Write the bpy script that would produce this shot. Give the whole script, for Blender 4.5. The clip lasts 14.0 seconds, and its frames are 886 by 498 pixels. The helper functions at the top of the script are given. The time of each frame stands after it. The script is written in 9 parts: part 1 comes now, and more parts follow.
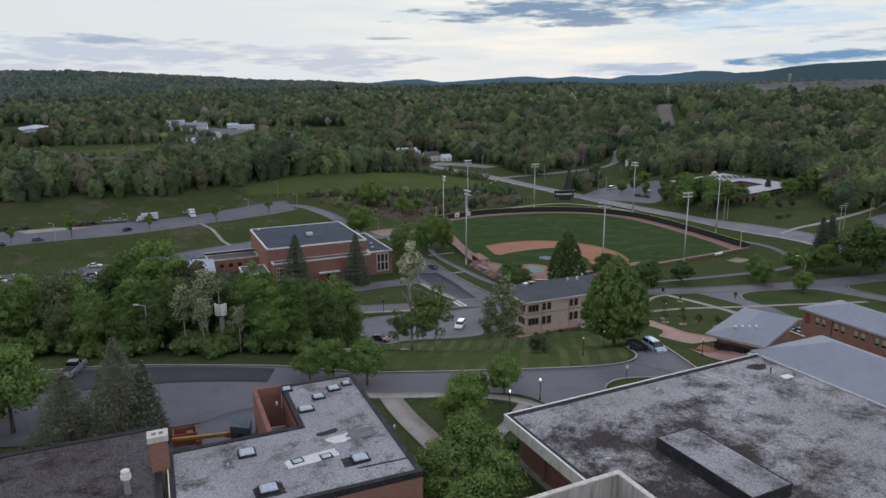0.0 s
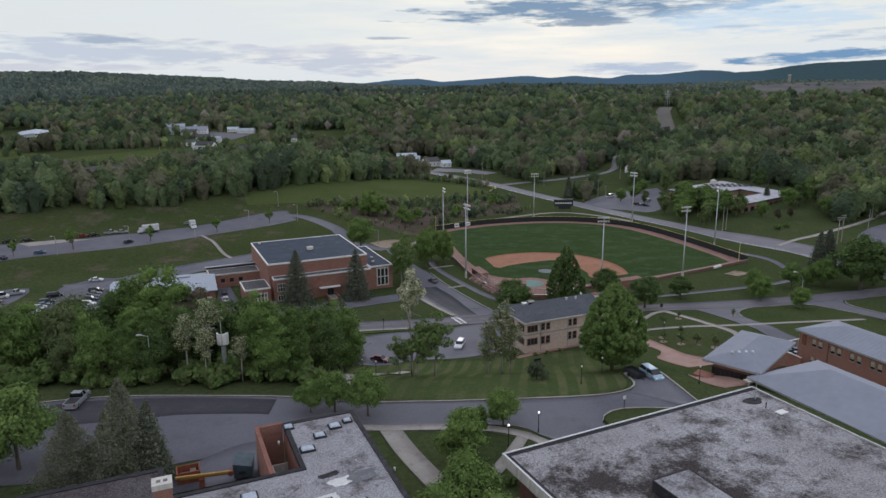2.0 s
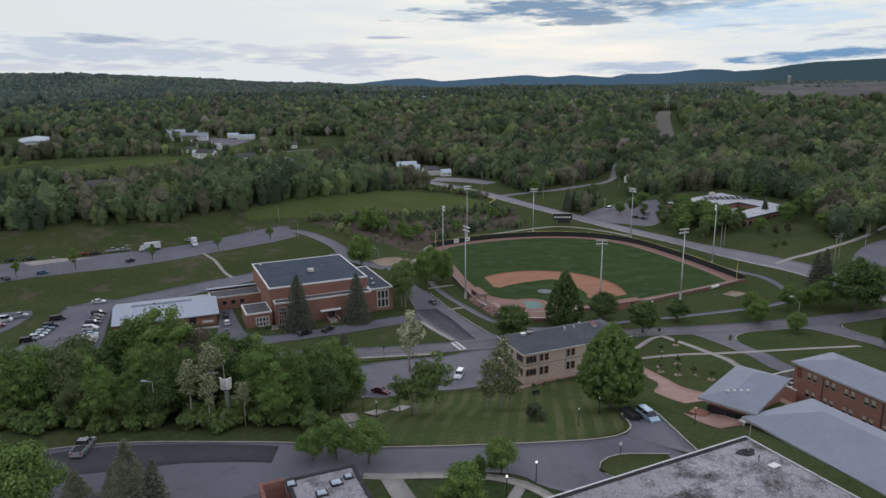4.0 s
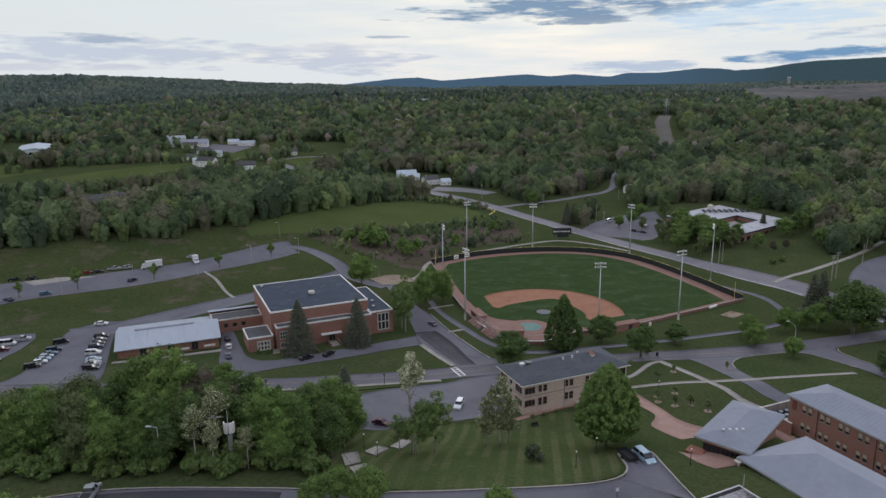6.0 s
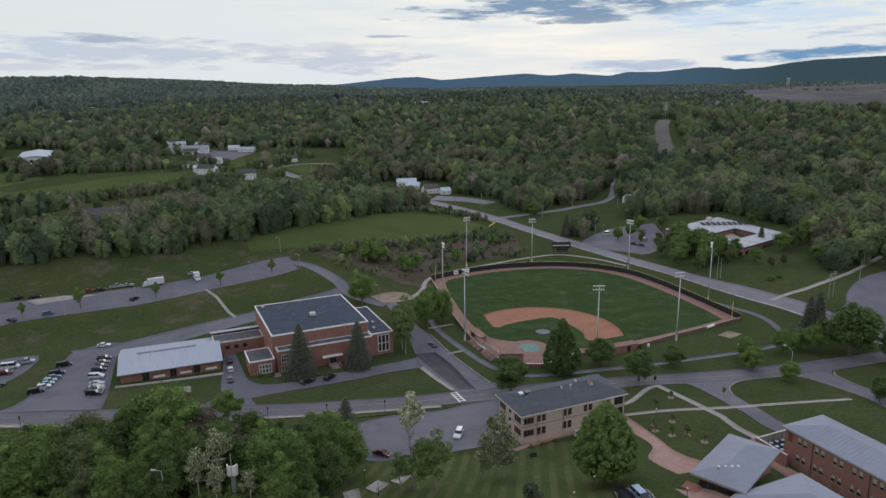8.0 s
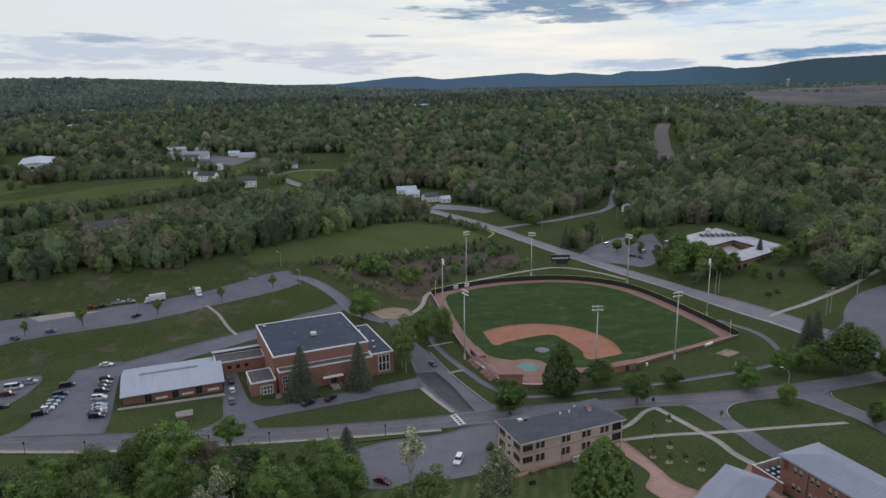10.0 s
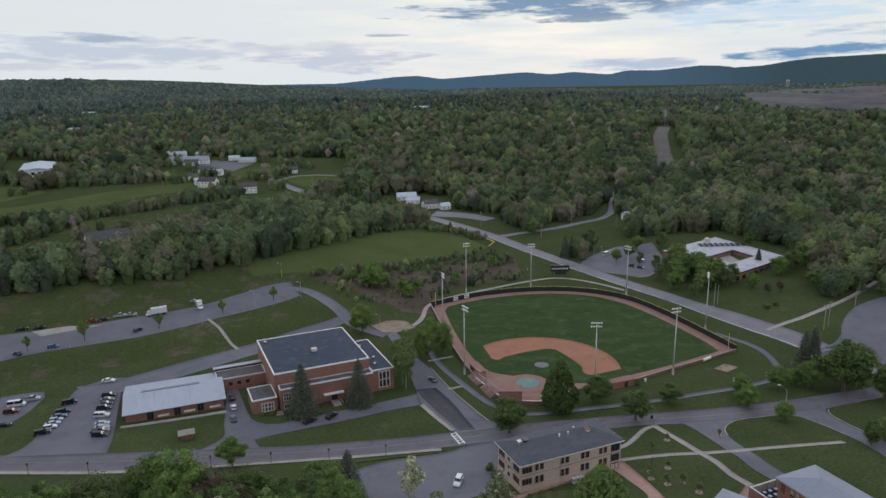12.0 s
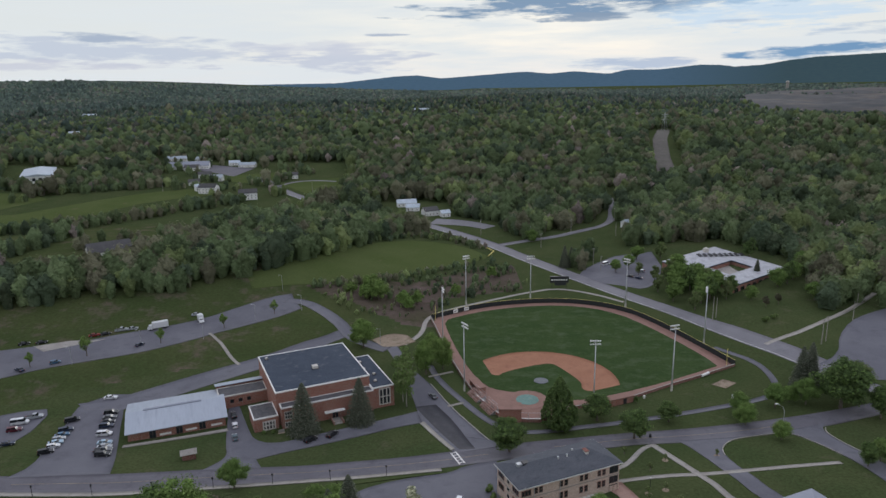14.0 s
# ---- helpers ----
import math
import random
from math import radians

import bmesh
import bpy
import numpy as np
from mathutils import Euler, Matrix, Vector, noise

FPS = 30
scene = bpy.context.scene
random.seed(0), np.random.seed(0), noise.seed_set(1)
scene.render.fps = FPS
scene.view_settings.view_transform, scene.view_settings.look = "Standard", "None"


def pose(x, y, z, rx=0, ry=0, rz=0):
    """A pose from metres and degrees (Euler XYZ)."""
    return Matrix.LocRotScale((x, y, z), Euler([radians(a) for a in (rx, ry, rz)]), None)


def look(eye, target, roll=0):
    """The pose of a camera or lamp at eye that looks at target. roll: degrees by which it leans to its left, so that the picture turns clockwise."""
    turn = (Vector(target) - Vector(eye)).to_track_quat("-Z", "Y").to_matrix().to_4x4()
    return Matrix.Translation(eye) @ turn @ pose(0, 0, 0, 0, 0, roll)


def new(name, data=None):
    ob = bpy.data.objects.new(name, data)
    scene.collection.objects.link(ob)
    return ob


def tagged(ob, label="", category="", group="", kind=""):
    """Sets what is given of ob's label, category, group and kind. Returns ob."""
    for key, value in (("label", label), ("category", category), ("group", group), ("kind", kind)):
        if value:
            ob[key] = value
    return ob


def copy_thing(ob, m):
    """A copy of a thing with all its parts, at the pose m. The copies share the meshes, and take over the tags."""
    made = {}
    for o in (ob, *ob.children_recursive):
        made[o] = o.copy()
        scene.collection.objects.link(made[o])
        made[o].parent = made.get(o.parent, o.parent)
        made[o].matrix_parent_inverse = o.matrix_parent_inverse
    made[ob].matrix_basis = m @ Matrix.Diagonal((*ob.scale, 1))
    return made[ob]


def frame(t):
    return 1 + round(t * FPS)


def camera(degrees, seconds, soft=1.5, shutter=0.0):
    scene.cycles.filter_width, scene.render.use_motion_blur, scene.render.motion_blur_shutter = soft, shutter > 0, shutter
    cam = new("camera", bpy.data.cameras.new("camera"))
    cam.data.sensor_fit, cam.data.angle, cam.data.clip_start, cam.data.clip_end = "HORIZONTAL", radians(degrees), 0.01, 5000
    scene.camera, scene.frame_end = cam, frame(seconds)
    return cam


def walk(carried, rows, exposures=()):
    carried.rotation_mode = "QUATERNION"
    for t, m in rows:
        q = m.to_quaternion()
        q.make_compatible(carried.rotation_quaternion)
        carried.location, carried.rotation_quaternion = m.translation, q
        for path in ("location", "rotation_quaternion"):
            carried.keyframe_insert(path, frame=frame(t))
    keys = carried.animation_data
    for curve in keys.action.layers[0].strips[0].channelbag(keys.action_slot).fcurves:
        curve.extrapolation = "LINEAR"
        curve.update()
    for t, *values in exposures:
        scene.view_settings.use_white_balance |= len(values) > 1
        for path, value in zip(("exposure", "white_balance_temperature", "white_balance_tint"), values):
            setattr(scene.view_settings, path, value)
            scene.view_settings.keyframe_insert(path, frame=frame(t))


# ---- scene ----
cam = camera(65.65, 14.0)
EYE = 63.7    # first height over the ball field
# a climb straight up: seconds and metres climbed
CLIMB = [
    (0.0, 0.00),
    (0.5, 1.49),
    (1.0, 2.60),
    (1.5, 3.46),
    (2.0, 5.28),
    (2.5, 7.36),
    (3.0, 9.38),
    (5.5, 19.88),
    (6.0, 22.00),
    (6.5, 24.14),
    (7.0, 26.24),
    (7.5, 28.34),
    (8.0, 30.39),
    (10.5, 39.86),
    (11.0, 41.55),
    (11.5, 43.38),
    (12.0, 44.58),
    (12.5, 45.52),
    (13.0, 47.51),
    (13.5, 49.63),
    (14.0, 51.50),
]


def drone(up):
    k = up / 51.5
    return (pose(0.02479 * up, -0.00138 * up, EYE + up) @ pose(0, 0, 0, 0, 0, 0.036 * k)
            @ pose(0, 0, 0, 90 - 13.465 - 0.309 * k) @ pose(0, 0, 0, 0, 0, -0.492 + -0.472 * k))


walk(cam, [(t, drone(up)) for t, up in CLIMB], exposures=[(0.0, 0.0, 5850.0, 8.0), (14.0, 0.0, 5850.0, 8.0)])
# ---- camera end ----

# ---- sky and light ----
SUN_AZ, SUN_EL = 8.0, 14.0      # degrees: a low sun behind cloud, ahead of the first view

world = bpy.data.worlds.new("evening_sky")
scene.world = world
world.use_nodes = True
wt = world.node_tree
wt.nodes.clear()


def wmath(op, a, b=None, clamp=False):
    n = wt.nodes.new("ShaderNodeMath")
    n.operation, n.use_clamp = op, clamp
    for i, v in enumerate((a, b)):
        if v is None:
            continue
        if isinstance(v, (int, float)):
            n.inputs[i].default_value = v
        else:
            wt.links.new(v, n.inputs[i])
    return n.outputs[0]


def wmix(fac, a, b):
    n = wt.nodes.new("ShaderNodeMix")
    n.data_type = "RGBA"
    for sock, v in ((n.inputs[0], fac), (n.inputs[6], a), (n.inputs[7], b)):
        if isinstance(v, tuple):
            sock.default_value = (*v, 1)
        elif isinstance(v, (int, float)):
            sock.default_value = v
        else:
            wt.links.new(v, sock)
    return n.outputs[2]


def wnoise(vec, scale, detail=6, rough=0.55):
    n = wt.nodes.new("ShaderNodeTexNoise")
    n.inputs["Scale"].default_value, n.inputs["Detail"].default_value, n.inputs["Roughness"].default_value = scale, detail, rough
    wt.links.new(vec, n.inputs["Vector"])
    return n.outputs["Fac"]


def wcombine(x, y, z=0.0):
    n = wt.nodes.new("ShaderNodeCombineXYZ")
    for i, v in enumerate((x, y, z)):
        if isinstance(v, (int, float)):
            n.inputs[i].default_value = v
        else:
            wt.links.new(v, n.inputs[i])
    return n.outputs[0]


wc = wt.nodes.new("ShaderNodeTexCoord")
ws = wt.nodes.new("ShaderNodeSeparateXYZ")
wt.links.new(wc.outputs["Generated"], ws.inputs[0])
AZ = wmath("MULTIPLY", wmath("ARCTAN2", ws.outputs[0], ws.outputs[1]), 57.2958)   # degrees to the right of straight ahead
EL = wmath("MULTIPLY", wmath("ARCSINE", ws.outputs[2]), 57.2958)                 # degrees above the horizon
sky = wt.nodes.new("ShaderNodeTexSky")
sky.sky_type, sky.sun_disc = "NISHITA", False
sky.sun_elevation, sky.sun_rotation = radians(SUN_EL), radians(SUN_AZ)
sky.air_density, sky.dust_density = 1.2, 1.5
blue = wt.nodes.new("ShaderNodeMix")
blue.data_type, blue.blend_type = "RGBA", "MULTIPLY"
blue.inputs[0].default_value = 1
wt.links.new(sky.outputs[0], blue.inputs[6])
blue.inputs[7].default_value = (0.075, 0.075, 0.075, 1)
# a thin bright overcast over the blue, in long level streaks
streak = wcombine(wmath("MULTIPLY", AZ, 0.05), wmath("MULTIPLY", EL, 0.42))
fine = wcombine(wmath("MULTIPLY", AZ, 0.22), wmath("MULTIPLY", EL, 1.5), 3.0)
n1 = wnoise(streak, 1.6)
n2 = wnoise(fine, 1.45, 8, 0.58)
veil = wmath("ADD", wmath("MULTIPLY", n1, 0.30), 0.82, clamp=True)
col = wmix(veil, blue.outputs[2], (0.800, 0.785, 0.735))
# warm glow low over the hills
low = wmath("SUBTRACT", 1.0, wmath("DIVIDE", wmath("ABSOLUTE", EL), 3.5), clamp=True)
col = wmix(wmath("MULTIPLY", low, 0.45), col, (0.805, 0.775, 0.745))
# banks of darker cloud: azimuth, elevation, half width, half height, tilt, colour, strength
BANKS = [
    (13.0, 5.6, 17.0, 1.25, 0.02, (0.25, 0.33, 0.43), 1.0), (11.5, 4.55, 4.6, 0.38, 0.0, (0.28, 0.34, 0.42), 0.9),
    (-26.0, 2.6, 17.0, 1.25, -0.03, (0.54, 0.56, 0.62), 0.75), (-25.5, 3.4, 2.6, 0.6, -0.04, (0.42, 0.46, 0.53), 0.9),
    (-28.0, 1.5, 14.0, 0.5, 0.0, (0.60, 0.58, 0.62), 0.7), (29.0, 1.75, 9.0, 0.5, 0.055, (0.20, 0.32, 0.47), 1.0),
    (15.5, 1.1, 6.0, 0.55, 0.0, (0.50, 0.54, 0.62), 0.9), (-8.0, 1.7, 7.5, 1.1, 0.0, (0.58, 0.58, 0.63), 0.8),
    (-11.0, 2.6, 9.0, 0.6, 0.0, (0.66, 0.64, 0.66), 0.6), (-4.5, 3.6, 2.2, 0.14, 0.0, (0.45, 0.48, 0.54), 0.9),
    (24.0, 4.6, 9.0, 1.6, 0.0, (0.55, 0.68, 0.80), 0.6), (23.0, 3.9, 2.6, 0.18, 0.0, (0.50, 0.55, 0.62), 0.7),
    (40.0, 3.0, 12.0, 1.0, 0.0, (0.5, 0.55, 0.62), 0.8), (-48.0, 4.0, 14.0, 1.6, 0.0, (0.5, 0.54, 0.6), 0.8),
]
for az, el, ha, he, tilt, tint, power in BANKS:
    du = wmath("DIVIDE", wmath("SUBTRACT", AZ, az), ha)
    dv = wmath("DIVIDE", wmath("SUBTRACT", wmath("SUBTRACT", EL, el), wmath("MULTIPLY", wmath("SUBTRACT", AZ, az), tilt)), he)
    d2 = wmath("ADD", wmath("MULTIPLY", du, du), wmath("MULTIPLY", dv, dv))
    body = wmath("ADD", wmath("SUBTRACT", 1.0, d2), wmath("MULTIPLY", wmath("SUBTRACT", n2, 0.55), 4.2))
    body = wmath("MULTIPLY", wmath("MULTIPLY", body, 1.4, clamp=True), wmath("SUBTRACT", 2.2, d2, clamp=True))
    col = wmix(wmath("MULTIPLY", body, power, clamp=True), col, tint)
# the overcast thickens and greys towards the zenith
col = wmix(wmath("MULTIPLY", wmath("SUBTRACT", EL, 7.0), 0.036, clamp=True), col, (0.83, 0.80, 0.865))
# mountains on the horizon, many kilometres off
ridge = wt.nodes.new("ShaderNodeValToRGB")
CREST = [(-60, 0.0), (-8.3, 0.07), (-6.5, 0.24), (-3.7, 0.52), (-1.9, 0.59), (0.1, 0.31), (3.1, 0.51), (6.8, 0.74), (8.8, 0.54), (10.6, 0.70),
         (13.4, 0.45), (14.7, 0.74), (17.2, 0.71), (20.1, 1.0), (21.7, 0.94), (22.5, 0.80), (24.4, 0.89), (26.2, 1.18), (28.0, 1.38),
         (29.7, 1.42), (32.0, 1.51), (36.0, 1.3), (60, 0.3)]
while len(ridge.color_ramp.elements) < len(CREST):
    ridge.color_ramp.elements.new(0.5)
for e, (az, el) in zip(ridge.color_ramp.elements, CREST):
    e.position = (az + 60) / 120
for e, (az, el) in zip(ridge.color_ramp.elements, CREST):
    e.color = (el / 2, el / 2, el / 2, 1)
wt.links.new(wmath("DIVIDE", wmath("ADD", AZ, 60.0), 120.0), ridge.inputs[0])
rough_n = wnoise(wcombine(wmath("MULTIPLY", AZ, 1.0), 0.0), 2.5, 4)
crest = wmath("ADD", wmath("SUBTRACT", wmath("MULTIPLY", ridge.outputs[0], 2.0), 0.12), wmath("MULTIPLY", wmath("SUBTRACT", rough_n, 0.5), 0.10))
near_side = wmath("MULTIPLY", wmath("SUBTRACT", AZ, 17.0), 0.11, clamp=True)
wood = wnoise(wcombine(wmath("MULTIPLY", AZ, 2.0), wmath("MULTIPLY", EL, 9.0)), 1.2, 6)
# blue haze painted into the ridges' colour, less on the nearer right side
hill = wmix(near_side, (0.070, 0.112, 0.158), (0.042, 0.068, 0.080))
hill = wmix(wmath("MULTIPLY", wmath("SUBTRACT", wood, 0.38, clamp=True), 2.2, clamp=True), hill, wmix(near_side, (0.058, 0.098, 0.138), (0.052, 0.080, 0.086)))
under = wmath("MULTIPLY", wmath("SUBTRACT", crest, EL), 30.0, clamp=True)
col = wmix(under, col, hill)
bg = wt.nodes.new("ShaderNodeBackground")
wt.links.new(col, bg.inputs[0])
bg.inputs[1].default_value = 1.0
wo = wt.nodes.new("ShaderNodeOutputWorld")
wt.links.new(bg.outputs[0], wo.inputs[0])

sun_lamp = bpy.data.lights.new("sun", "SUN")
sun_lamp.energy, sun_lamp.angle, sun_lamp.color = 0.6, radians(25), (1.0, 0.93, 0.84)
sun = new("sun", sun_lamp)
sun.matrix_world = look((0, 0, 0), (-math.sin(radians(SUN_AZ)) * math.cos(radians(SUN_EL)), -math.cos(radians(SUN_AZ)) * math.cos(radians(SUN_EL)),
                                    -math.sin(radians(SUN_EL))))

# ---- materials ----


def material(name, a, b, c=None, big=0.2, fine=3.0, rough=0.85, metal=0.0, bump=0.25, patch=0.5, bricks=None, vary=0.0, island=0.0,
             coords="Object", spec=0.3, stretch=(1, 1, 1), speck=0.25, stripes=None, ragged=0.65, stain=None, pond=None):
    """A surface of two tones in large patches, with a third tone in stains, fine grain, relief and, per piece, a shift of value."""
    m = bpy.data.materials.new(name)
    m.use_nodes = True
    t = m.node_tree
    p = t.nodes["Principled BSDF"]

    def link(x, y):
        t.links.new(x, y)

    if coords == "World":
        src = t.nodes.new("ShaderNodeNewGeometry").outputs["Position"]
    else:
        src = t.nodes.new("ShaderNodeTexCoord").outputs["Object"]
    mp = t.nodes.new("ShaderNodeMapping")
    mp.inputs["Scale"].default_value = stretch
    link(src, mp.inputs["Vector"])
    src = mp.outputs[0]

    def noise_tex(scale, detail=5, rgh=0.6):
        n = t.nodes.new("ShaderNodeTexNoise")
        n.inputs["Scale"].default_value, n.inputs["Detail"].default_value, n.inputs["Roughness"].default_value = scale, detail, rgh
        link(src, n.inputs["Vector"])
        return n.outputs["Fac"]

    def sharpen(v, lo, hi):
        n = t.nodes.new("ShaderNodeMapRange")
        n.inputs[1].default_value, n.inputs[2].default_value = lo, hi
        link(v, n.inputs[0])
        return n.outputs[0]

    def blend(fac, x, y, kind="MIX"):
        n = t.nodes.new("ShaderNodeMix")
        n.data_type, n.blend_type = "RGBA", kind
        for sock, v in ((n.inputs[0], fac), (n.inputs[6], x), (n.inputs[7], y)):
            if isinstance(v, tuple):
                sock.default_value = (*v, 1)
            elif isinstance(v, (int, float)):
                sock.default_value = v
            else:
                link(v, sock)
        return n.outputs[2]

    large = noise_tex(big)
    grain = noise_tex(fine, 8, 0.65)
    if bricks:
        bt = t.nodes.new("ShaderNodeTexBrick")
        sp, cb, ad = t.nodes.new("ShaderNodeSeparateXYZ"), t.nodes.new("ShaderNodeCombineXYZ"), t.nodes.new("ShaderNodeMath")
        link(src, sp.inputs[0])
        link(sp.outputs[0], ad.inputs[0])
        link(sp.outputs[1], ad.inputs[1])
        link(ad.outputs[0], cb.inputs[0])
        link(sp.outputs[2], cb.inputs[1])
        link(cb.outputs[0], bt.inputs["Vector"])
        bt.inputs["Color1"].default_value, bt.inputs["Color2"].default_value, bt.inputs["Mortar"].default_value = (*a, 1), (*b, 1), (*bricks[2], 1)
        bt.inputs["Scale"].default_value = 1.0
        bt.inputs["Brick Width"].default_value, bt.inputs["Row Height"].default_value, bt.inputs["Mortar Size"].default_value = bricks[0], bricks[1], 0.012
        colour = bt.outputs[0]
    else:
        colour = blend(sharpen(large, 0.35, 0.65), a, b)
    if c:
        dirt = noise_tex(big * 2.7, 9 if ragged > 0.66 else 6, ragged)
        if pond:        # more dirt where water stands: middle, reach both ways, amount
            sp3, add = t.nodes.new("ShaderNodeSeparateXYZ"), dirt
            link(src, sp3.inputs[0])

            def calc(op, u, v):
                q = t.nodes.new("ShaderNodeMath")
                q.operation = op
                for sock, val in zip(q.inputs, (u, v)):
                    if isinstance(val, (int, float)):
                        sock.default_value = val
                    else:
                        link(val, sock)
                return q.outputs[0]

            du, dv = calc("MULTIPLY", calc("SUBTRACT", sp3.outputs[0], pond[0]), 1 / pond[2]), calc("MULTIPLY", calc("SUBTRACT", sp3.outputs[1], pond[1]), 1 / pond[3])
            fall = calc("MAXIMUM", calc("SUBTRACT", 1.0, calc("ADD", calc("MULTIPLY", du, du), calc("MULTIPLY", dv, dv))), 0.0)
            dirt = calc("ADD", dirt, calc("MULTIPLY", fall, pond[4]))
        colour = blend(sharpen(dirt, *(stain or (0.62 - 0.2 * patch, 0.78 - 0.1 * patch))), colour, c)
    if stripes:
        turn, pitch, light = stripes
        mp2, wv = t.nodes.new("ShaderNodeMapping"), t.nodes.new("ShaderNodeTexWave")
        mp2.inputs["Rotation"].default_value = (0, 0, radians(turn))
        link(src, mp2.inputs["Vector"])
        link(mp2.outputs[0], wv.inputs["Vector"])
        wv.inputs["Scale"].default_value, wv.inputs["Distortion"].default_value = 0.314 / pitch, 0.6
        wv.inputs["Detail Scale"].default_value = 0.3
        fade = t.nodes.new("ShaderNodeMath")
        fade.operation = "MULTIPLY"
        link(sharpen(wv.outputs["Fac"], 0.45, 0.75), fade.inputs[0])
        link(sharpen(noise_tex(0.07), 0.38, 0.58), fade.inputs[1])
        colour = blend(fade.outputs[0], colour, light)
    tone = t.nodes.new("ShaderNodeMapRange")
    link(grain, tone.inputs[0])
    tone.inputs[1].default_value, tone.inputs[2].default_value = 0.25, 0.75
    tone.inputs[3].default_value, tone.inputs[4].default_value = 1 - speck, 1 + speck
    value = tone.outputs[0]
    if vary or island:
        if vary:
            rnd = t.nodes.new("ShaderNodeObjectInfo").outputs["Random"]
        else:
            rnd = t.nodes.new("ShaderNodeNewGeometry").outputs["Random Per Island"]
        k = max(vary, island)
        shift = t.nodes.new("ShaderNodeMapRange")
        link(rnd, shift.inputs[0])
        shift.inputs[3].default_value, shift.inputs[4].default_value = 1 - k, 1 + k
        mul = t.nodes.new("ShaderNodeMath")
        mul.operation = "MULTIPLY"
        link(value, mul.inputs[0])
        link(shift.outputs[0], mul.inputs[1])
        value = mul.outputs[0]
    hsv = t.nodes.new("ShaderNodeHueSaturation")
    link(colour, hsv.inputs["Color"])
    link(value, hsv.inputs["Value"])
    link(hsv.outputs[0], p.inputs["Base Color"])
    p.inputs["Roughness"].default_value, p.inputs["Metallic"].default_value = rough, metal
    p.inputs["Specular IOR Level"].default_value = spec
    if bump:
        bn = t.nodes.new("ShaderNodeBump")
        bn.inputs["Strength"].default_value, bn.inputs["Distance"].default_value = bump, 0.05
        link(grain, bn.inputs["Height"])
        link(bn.outputs[0], p.inputs["Normal"])
    return m


GRASS = material("grass", (0.049, 0.067, 0.027), (0.064, 0.077, 0.033), (0.090, 0.088, 0.050), big=0.045, fine=1.2, coords="World", bump=0.5, patch=0.22, speck=0.35, spec=0.0, rough=1.0)
LAWN = material("mown_lawn", (0.057, 0.076, 0.031), (0.072, 0.086, 0.037), (0.096, 0.094, 0.054), big=0.08, fine=1.5, coords="World", bump=0.4, patch=0.05, spec=0.0, rough=1.0)
STRIPED = material("striped_lawn", (0.057, 0.078, 0.030), (0.070, 0.088, 0.035), (0.119, 0.104, 0.072), big=0.09, fine=1.6, coords="World", bump=0.4, patch=0.15, spec=0.0, rough=1.0, stripes=(8, 3.4, (0.098, 0.108, 0.050)))
HAY = material("smooth_meadow", (0.070, 0.092, 0.031), (0.084, 0.104, 0.039), (0.108, 0.106, 0.058), big=0.03, fine=0.9, coords="World", bump=0.3, patch=0.1, speck=0.15, spec=0.0, rough=1.0)
TURF = material("outfield_turf", (0.039, 0.064, 0.024), (0.051, 0.076, 0.029), (0.077, 0.101, 0.053), big=0.05, fine=1.0, coords="World", bump=0.3, patch=0.62, stretch=(0.9, 1.2, 1), speck=0.2, spec=0.0, rough=1.0)
HILL_GRASS = material("rough_hill_grass", (0.049, 0.066, 0.025), (0.064, 0.075, 0.031), (0.122, 0.096, 0.078), big=0.03, fine=0.8, coords="World", bump=0.5, patch=0.46, spec=0.0, rough=1.0)
SCRUB = material("dry_scrub", (0.076, 0.068, 0.045), (0.118, 0.090, 0.080), (0.052, 0.056, 0.028), big=0.06, fine=0.9, coords="World", bump=0.6, spec=0.0, rough=1.0)
ASPHALT = material("asphalt", (0.111, 0.110, 0.129), (0.138, 0.137, 0.156), (0.093, 0.092, 0.109), big=0.06, fine=2.5, coords="World", bump=0.15, patch=0.5, speck=0.14)
FRESH = material("fresh_asphalt", (0.045, 0.045, 0.052), (0.058, 0.057, 0.064), (0.07, 0.07, 0.075), big=0.08, fine=2.5, coords="World", bump=0.15, speck=0.15)
ROAD = material("road_asphalt", (0.108, 0.103, 0.118), (0.132, 0.126, 0.142), (0.080, 0.078, 0.092), big=0.09, fine=2.0, coords="World", bump=0.15, speck=0.15)
HIGHWAY_GREY = material("worn_highway_asphalt", (0.165, 0.16, 0.175), (0.195, 0.19, 0.205), (0.14, 0.137, 0.15), big=0.05, fine=1.5, coords="World", bump=0.1, patch=0.6, speck=0.12)
CONCRETE = material("concrete", (0.27, 0.25, 0.225), (0.33, 0.31, 0.28), (0.20, 0.19, 0.17), big=0.25, fine=3.0, coords="World", bump=0.15, speck=0.15)
KERB = material("kerb_concrete", (0.30, 0.285, 0.25), (0.36, 0.34, 0.30), (0.22, 0.20, 0.17), big=0.3, fine=3.0, coords="World", bump=0.15)
BRICKPAVE = material("brick_paving", (0.30, 0.185, 0.15), (0.35, 0.225, 0.185), (0.25, 0.17, 0.14), big=0.35, fine=2.5, coords="World", bump=0.15, speck=0.15)
CLAY = material("infield_clay", (0.288, 0.142, 0.087), (0.320, 0.163, 0.101), (0.248, 0.120, 0.078), big=0.12, fine=2.0, coords="World", bump=0.15, speck=0.1, spec=0.06)
TRACK = material("warning_track", (0.235, 0.145, 0.118), (0.27, 0.168, 0.138), (0.19, 0.125, 0.10), big=0.15, fine=2.0, coords="World", bump=0.2, speck=0.15, spec=0.06)
